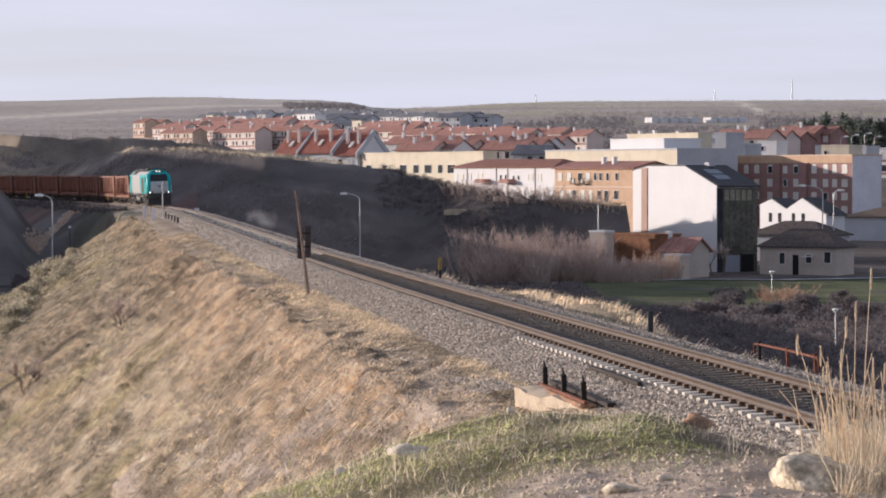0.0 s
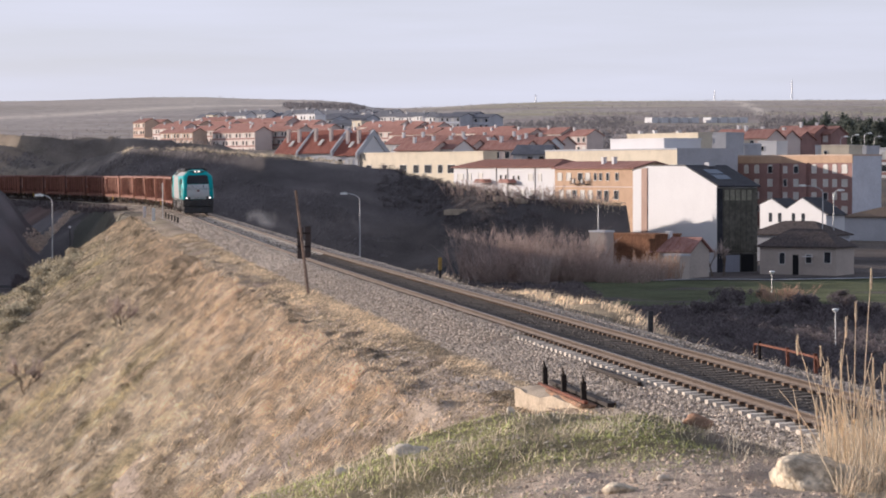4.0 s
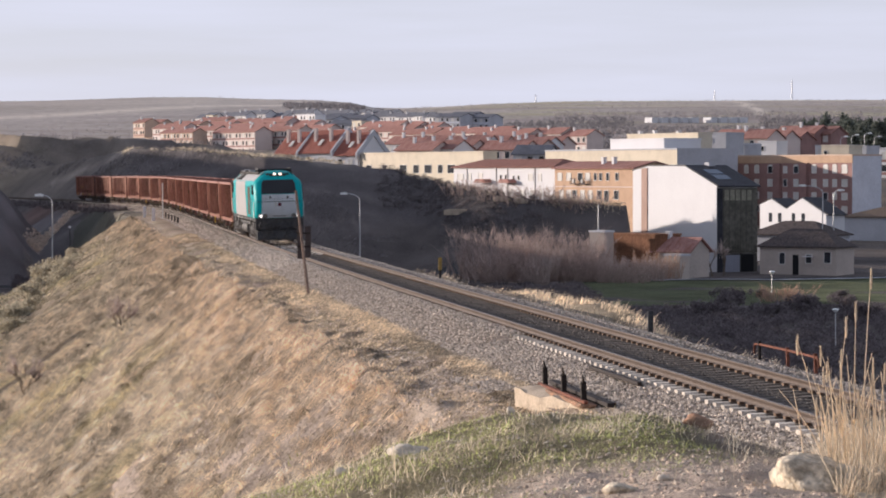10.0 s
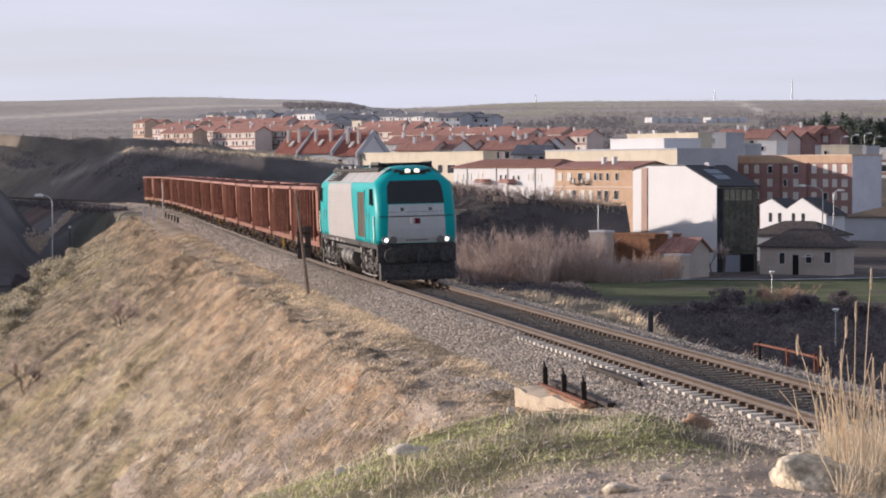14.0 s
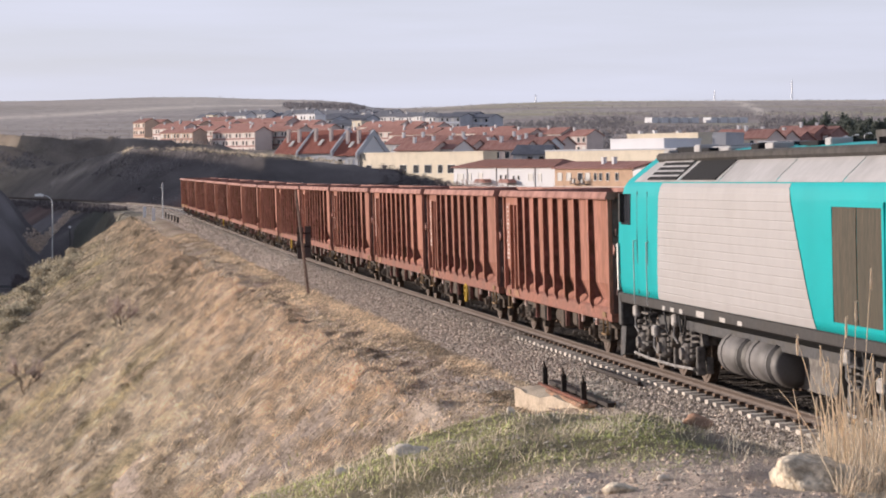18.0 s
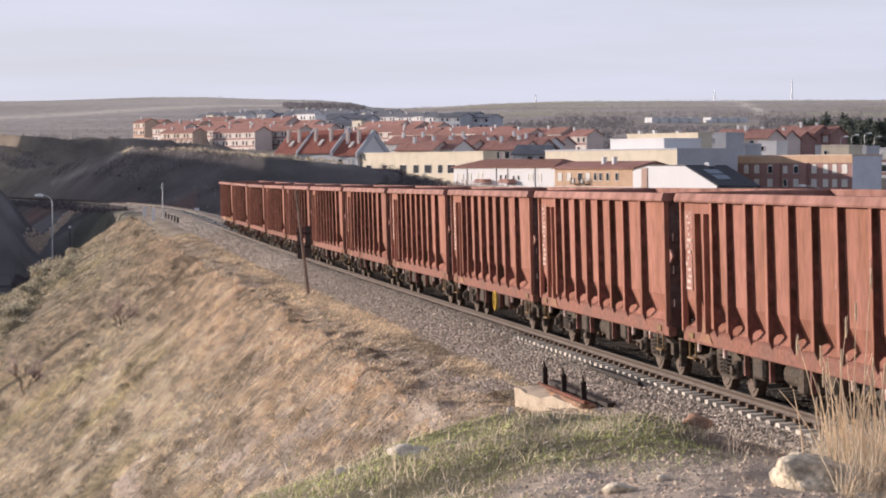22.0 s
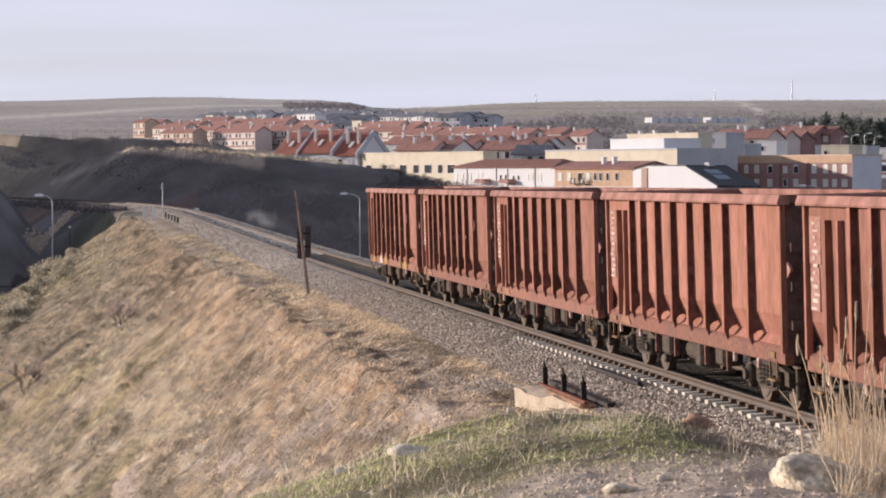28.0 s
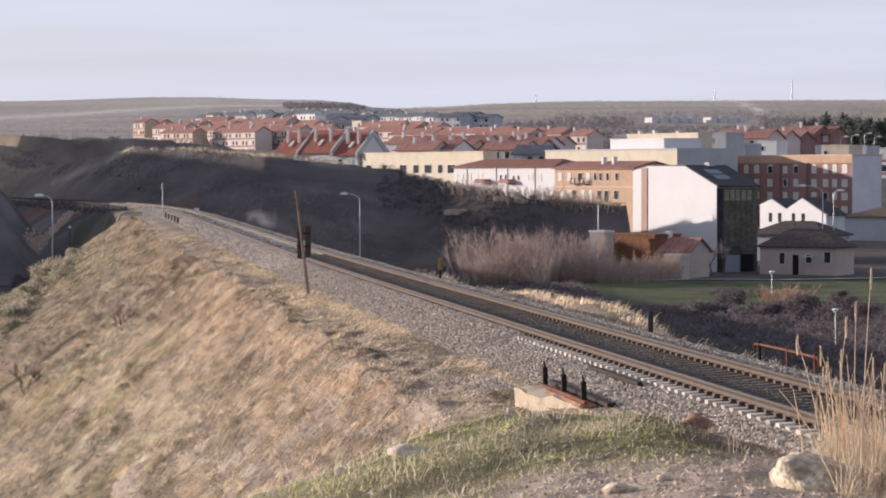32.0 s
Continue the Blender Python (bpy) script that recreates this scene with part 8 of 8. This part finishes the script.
def plant(ob, x, y, turn=0.0, sink=0.1):
    ob.matrix_basis = pose(x, y, ground_at(x, y) - sink, 0, 0, turn)


rng = random.Random(5)
def make_shrub(name, seed, height, wide, stems, twigs, label, mat, group):
    """A leafless shrub of many upright stems, each with fine twigs from its foot to its tip."""
    r = np.random.default_rng(seed)
    ob = thing(name, Matrix(), label, "shrub", group)
    foot = np.column_stack([r.normal(0, wide, stems), r.normal(0, wide, stems), np.full(stems, -0.15)])
    dirn = np.column_stack([r.normal(0, 0.26, stems) + foot[:, 0] * 0.10, r.normal(0, 0.26, stems), np.ones(stems)])
    ln = height * r.uniform(0.5, 1.0, stems)
    bm = bmesh.new()
    for f, d, q in zip(foot, dirn, ln):
        add_cyl(bm, tuple(f), tuple(f + d * q * 0.55), 0.032, 0.022, 4, False)
        add_cyl(bm, tuple(f + d * q * 0.55), tuple(f + d * q * 0.95 + r.normal(0, 0.08, 3)), 0.022, 0.008, 4, False)
    part("trunk", bm, M_STEM, ob)["kind"] = "stuff"
    k = np.repeat(np.arange(stems), twigs)
    h = r.uniform(0.05, 1.0, len(k))
    a0 = foot[k] + dirn[k] * (ln[k] * h)[:, None]
    e = dirn[k] + r.normal(0, 0.55, (len(k), 3))
    b0 = a0 + e * (height * 0.16 * r.uniform(0.4, 1.2, len(k)))[:, None]
    side = r.normal(0, 1, (len(k), 3))
    side *= (0.021 / np.linalg.norm(side, axis=1))[:, None]
    v = np.stack([a0 - side, a0 + side, b0], axis=1).reshape(-1, 3)
    mesh_from("crown", v, np.arange(len(v)).reshape(-1, 3), mat, parent=ob)
    return ob


M_STEM = material("pale_bark", (0.36, 0.29, 0.25), 0.9, 0, grain=0.08, vary=0.3)
SHRUBS = [make_shrub("bare_shrub", 40 + k, 6.3, 1.15, 46, 60, "leafless pinkish-brown shrub in the valley thicket", M_TWIG_D, "thicket shrubs") for k in range(3)]
spots = [(3.4, 334), (5.4, 327), (7.2, 332), (9.0, 328), (10.6, 334), (12.2, 329), (14.0, 333), (15.8, 328), (17.4, 334), (13.0, 338), (8.2, 338), (17.0, 339)]
for k, (x, y) in enumerate(spots):
    o = SHRUBS[k % 3] if k < 3 else copy_thing(SHRUBS[k % 3], Matrix())
    plant(o, x, y, rng.uniform(0, 360))
    o.matrix_basis = o.matrix_basis @ Matrix.Diagonal((1, 1, (1.0, 0.72, 0.9, 0.62, 1.05, 0.82)[k % 6], 1))
PALER = make_shrub("pale_shrub", 66, 4.6, 0.55, 20, 46, "leafless pale shrub with fanned stems before the thicket", M_TWIG, "thicket shrubs")
plant(PALER, 11.4, 322)
LOW = make_shrub("low_bare_shrub", 47, 3.0, 0.9, 30, 46, "low leafless shrub with many upright stems", M_TWIG_D, "thicket shrubs")
for k, (x, y) in enumerate(((18.6, 331), (20.0, 335), (21.4, 330), (22.8, 334), (24.2, 329), (25.4, 334), (19.4, 326), (22.2, 325))):
    plant(LOW if k == 0 else copy_thing(LOW, Matrix()), x, y, rng.uniform(0, 360))
RUSSET = make_shrub("russet_shrub", 61, 3.6, 0.9, 30, 46, "leafless russet-brown shrub in the valley", M_TWIGRED2, "russet shrubs")
for k, (x, y) in enumerate(((24.6, 338), (26.0, 341), (27.0, 336), (32.6, 277), (33.8, 274), (35.0, 278))):
    o = RUSSET if k == 0 else copy_thing(RUSSET, Matrix())
    plant(o, x, y, rng.uniform(0, 360))
    if y < 300:
        o.matrix_basis = o.matrix_basis @ Matrix.Diagonal((0.9, 0.9, 0.5, 1.0))
TALL = make_tree("bare_tree", 71, 7.0, 0.34, 1, 22, 0.12, "slim leafless tree beside the white block", "tree", M_TWIG, "slim bare trees")
for k, (x, y) in enumerate(((34.0, 352), (35.4, 353), (60.0, 330))):
    plant(TALL if k == 0 else copy_thing(TALL, Matrix()), x, y, rng.uniform(0, 360))
SMALL = make_tree("bare_bush", 81, 2.9, 0.48, 5, 40, 0.026, "leafless pinkish-brown bush on the embankment slope", "bush", M_TWIG, "slope bushes")
for k, (x, y) in enumerate(((-17.8, 152.6), (-23.4, 158.0))):
    plant(SMALL if k == 0 else copy_thing(SMALL, Matrix()), x, y, rng.uniform(0, 360), 0.05)


def clump_mesh(name, spots, size, mat, seed, tall=1.0, leaves=30, parent=None, leaf=0.32):
    """Foliage made of many small leaf-like faces round each spot."""
    rng = np.random.default_rng(seed)
    n = len(spots)
    d = rng.normal(0, 1, (n, leaves, 3))
    d /= np.linalg.norm(d, axis=2, keepdims=True)
    rad = size * rng.uniform(0.6, 1.2, (n, 1, 1)) * rng.uniform(0.35, 1.0, (n, leaves, 1))
    c = spots[:, None, :] + d * rad * np.array([1, 1, tall])
    e1, e2 = rng.normal(0, 1, (2, n, leaves, 3))
    k = size * leaf
    e1 *= k / np.linalg.norm(e1, axis=2, keepdims=True)
    e2 *= k / np.linalg.norm(e2, axis=2, keepdims=True)
    v = np.stack([c + e1, c - e1 * 0.5 + e2, c - e1 * 0.5 - e2], axis=2).reshape(-1, 3)
    return mesh_from(name, v, np.arange(len(v)).reshape(-1, 3), mat, parent=parent)


def bush(x, y, size, mat, label, seed, n=10, group=""):
    ob = thing("bush", pose(x, y, ground_at(x, y) - 0.1), label, "bush", group)
    rng = np.random.default_rng(seed)
    sp = np.column_stack([rng.normal(0, size * 0.5, n), rng.normal(0, size * 0.5, n), size * rng.uniform(0.25, 0.8, n)])
    clump_mesh("foliage", sp, size * 0.45, mat, seed + 1, 0.9, 140, ob, 0.16)
    bm = bmesh.new()
    for k in range(4):
        q = sp[k]
        add_cyl(bm, (0, 0, 0), tuple(q), 0.04 * size, 0.015 * size, 5, False)
    part("trunk", bm, M_BARK, ob)
    return ob


for k, (s, u, size) in enumerate(((205, -13.0, 1.7), (212, -12.2, 1.3), (220, -13.2, 1.6), (228, -12.4, 1.4), (236, -13.0, 1.6), (216, -14.6, 1.7), (198, -14.6, 1.5), (242, -14.0, 1.6), (190, -15.4, 1.5), (184, -16.2, 1.6), (208, -15.6, 1.4), (176, -16.6, 1.4), (224, -11.6, 1.1), (232, -11.0, 1.0), (240, -11.4, 1.2))):
    p = on_line(s, u)
    bush(p.x, p.y, size, M_SAGE, "grey-green bush at the foot of the slope", 90 + k, 10, "slope bushes")
for k, (x, y, size) in enumerate(((-48, 318, 1.5), (-46, 305, 1.3), (38.0, 262, 1.6), (33.0, 255, 1.8), (27.0, 262, 1.6), (30.0, 248, 1.5), (36.0, 244, 1.6), (24.0, 250, 1.5))):
    bush(x, y, size, M_SCRUB, "dark leafless scrub in the shade of the valley", 120 + k, 12, "valley scrub")
for k, (x, y) in enumerate(((29.0, 292), (31.0, 294), (33.2, 290), (40.5, 286))):
    bush(x, y, 1.0, M_SCRUB, "low dark bush at the field's edge", 150 + k, 9, "field bushes")

# low scrub over the shaded valley floor: too many to count
n = 5200
x, y = rg.uniform(-20, 45, n), rg.uniform(110, 318, n)
s_, u_ = line_coords(x, y)
z = land(x, y)
q = (u_ > 10) & (np.abs(x / y) < 0.175) & (waves(x, y, 7.0, 4.0) > -0.35) & ~((y > 262) & (x > 16))
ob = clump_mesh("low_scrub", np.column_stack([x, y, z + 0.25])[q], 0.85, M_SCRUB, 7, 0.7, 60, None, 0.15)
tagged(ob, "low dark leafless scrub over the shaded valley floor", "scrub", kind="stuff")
# scrub added along the far end of the embankment, beyond the underpass, to darken its shaded shoulder
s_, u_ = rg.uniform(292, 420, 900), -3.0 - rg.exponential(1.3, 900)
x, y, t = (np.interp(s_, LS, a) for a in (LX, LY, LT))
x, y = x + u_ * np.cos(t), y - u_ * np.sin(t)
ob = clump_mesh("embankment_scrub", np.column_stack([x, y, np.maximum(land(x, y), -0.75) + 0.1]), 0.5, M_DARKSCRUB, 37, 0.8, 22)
tagged(ob, "low dark scrub added to darken the far embankment", "scrub", kind="stuff")
# scrub on a scar above the underpass road, coloured pale to paint in sunlight
y = rg.uniform(341, 369, 700)
x = np.interp(y, [340, 349, 356, 361, 369], [-50.0, -50.1, -49.9, -49.2, -48.6]) + rg.normal(0, 0.55, len(y))
ob = clump_mesh("scar_scrub", np.column_stack([x, y, land(x, y) + 0.1]), 0.32, M_PALESCRUB, 53, 0.8, 24)
tagged(ob, "scrub along an earthy scar, coloured pale as if sunlit", "scrub", kind="stuff")
# dead grass on the spur, its tone lowered for the shade there
x, y = rg.uniform(-60, 26, 60000), rg.uniform(335, 402, 60000)
s_, u_ = line_coords(x, y)
q = (u_ > 9) & (waves(x, y, 9.0, 1.0) + 0.5 * waves(x, y, 2.0, 2.0) > 0.1)
sp = np.column_stack([x, y, land(x, y)])[q]
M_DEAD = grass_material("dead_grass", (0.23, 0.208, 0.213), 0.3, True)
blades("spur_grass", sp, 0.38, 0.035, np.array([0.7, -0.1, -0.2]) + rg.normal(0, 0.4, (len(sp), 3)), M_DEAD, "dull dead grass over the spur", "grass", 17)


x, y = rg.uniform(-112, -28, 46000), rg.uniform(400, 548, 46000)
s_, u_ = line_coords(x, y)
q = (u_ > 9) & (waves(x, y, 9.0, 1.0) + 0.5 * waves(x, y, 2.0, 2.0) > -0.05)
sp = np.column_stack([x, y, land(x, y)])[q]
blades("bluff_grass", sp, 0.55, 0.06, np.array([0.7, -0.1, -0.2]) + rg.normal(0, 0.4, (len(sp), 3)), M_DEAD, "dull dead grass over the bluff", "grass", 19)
# dark scrub added over the spur's end to hide its sunlit ground
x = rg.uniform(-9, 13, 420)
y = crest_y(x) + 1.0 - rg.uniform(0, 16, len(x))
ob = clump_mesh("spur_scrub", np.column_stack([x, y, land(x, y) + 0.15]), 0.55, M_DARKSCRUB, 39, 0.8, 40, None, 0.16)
tagged(ob, "low dark scrub added to darken the end of the spur", "scrub", kind="stuff")
# pale grass along the spur's crest, its straw tone brightening the edge where the low sun still reaches
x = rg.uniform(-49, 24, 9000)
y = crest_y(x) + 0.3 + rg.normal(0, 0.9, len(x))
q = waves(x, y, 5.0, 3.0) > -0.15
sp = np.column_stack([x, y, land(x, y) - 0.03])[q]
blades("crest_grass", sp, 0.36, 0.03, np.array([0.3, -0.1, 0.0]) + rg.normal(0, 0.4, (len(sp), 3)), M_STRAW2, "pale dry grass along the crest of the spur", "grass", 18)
for k in range(11):
    x = 2.0 + 1.75 * k + rng.uniform(-0.6, 0.6)
    plant(copy_thing(LOW, Matrix()), x, float(crest_y(np.array(x))) + rng.uniform(-1.5, 1.0), rng.uniform(0, 360), rng.uniform(1.2, 1.9))


# far trees
def conifer(seed):
    rng = np.random.default_rng(seed)
    ob = thing("conifer", Matrix(), "dark slender conifer at the edge of town", "tree", "conifers at the edge of town")
    bm = bmesh.new()
    add_cyl(bm, (0, 0, 0), (0, 0, 8), 0.20, 0.05, 6, False)
    part("trunk", bm, M_BARK, ob)
    k = 26
    z = np.linspace(1.0, 8.4, k)
    r = 1.6 * (1 - z / 9.6) * rng.uniform(0.6, 1.2, k)
    a = rng.uniform(0, math.tau, k)
    clump_mesh("crown", np.column_stack([r * 0.5 * np.cos(a), r * 0.5 * np.sin(a), z]), 1.1, M_CONIFER, seed, 1.0, 24, ob)
    return ob


CON = [conifer(3), conifer(4)]
for k in range(70):
    a, far = rng.uniform(127, 162), rng.uniform(720, 880)
    x, y = a * far / 1000, far
    o = CON[k] if k < 2 else copy_thing(CON[k % 2], Matrix())
    plant(o, x, y, rng.uniform(0, 360))
    o.matrix_basis = o.matrix_basis @ Matrix.Diagonal((1.3, 1.3, rng.uniform(1.1, 1.6), 1.0))
for k in range(34):
    a, far = rng.uniform(14, 140), rng.uniform(1020, 1350)
    o = copy_thing(TALL, Matrix())
    plant(o, a * far / 1000, far, rng.uniform(0, 360))
for k, (a, far) in enumerate(((142, 640), (146, 660), (150.5, 650), (154, 670), (137, 690))):
    x, y = a * far / 1000, far
    z = ground_at(x, y)
    street_lamp(x, y, z, EYE.z + (13.2 + 0.6 * (k % 3)) * far / 1000 - z, 0.9, "tall pale street lamp on the hill road")


def far_wood(name, boxes, size, mat, label, seed, tall=1.0, leaves=10):
    rng = np.random.default_rng(seed)
    sp = []
    for a0, a1, f0, f1, n in boxes:
        a, f = rng.uniform(a0, a1, n), rng.uniform(f0, f1, n)
        x, y = a * f / 1000, f
        sp.append(np.column_stack([x, y, land(x, y) + size * 0.6]))
    ob = clump_mesh(name, np.concatenate(sp), size, mat, seed, tall, leaves)
    return tagged(ob, label, "trees", kind="stuff")


# far trees greyed and cooled, with the haze of distance in their colour
M_WOOD = grass_material("grey_wood", (0.20, 0.19, 0.20), 0.3)
M_BELT = grass_material("grey_tree_belt", (0.32, 0.295, 0.30), 0.3)
far_wood("hill_wood", ((-57, -28, 2150, 2420, 420), (-8, 36, 1600, 1800, 300)), 2.0, M_WOOD, "dark wood on the far hill", 51)
far_wood("hill_scrub", ((-165, -20, 1500, 3100, 110), (-20, 165, 1500, 3100, 900), (-150, -60, 1300, 1700, 120)), 1.1, M_BELT, "scattered scrub on the far hills", 57, 0.8, 8)
far_wood("slope_trees", ((15, 150, 1350, 1500, 700), (40, 150, 1900, 2050, 420), (60, 158, 1100, 1200, 420), (15, 60, 1000, 1100, 260), (-50, 15, 1500, 1650, 250)), 1.7, M_BELT, "leafless tree belts on the far slope", 52, 1.8)
far_wood("dark_belts", ((36, 68, 1500, 1900, 380), (113, 150, 1500, 1900, 420), (60, 165, 1380, 1480, 350), (20, 90, 1000, 1120, 560), (70, 160, 1500, 1560, 420), (15, 60, 1250, 1330, 330), (-14, 25, 1280, 1400, 360), (100, 160, 900, 1000, 300)), 2.0, M_WOOD, "dark evergreen belts above the town", 53, 1.3)
far_wood("town_trees", ((-20, 36, 660, 740, 80), (96, 155, 600, 760, 240), (-60, -20, 800, 900, 60), (-45, 40, 780, 960, 260), (-105, -30, 1030, 1300, 420), (-40, 10, 1000, 1350, 200)), 1.6, M_BELT, "leafless trees between the houses", 54, 1.5, 24)

motions()
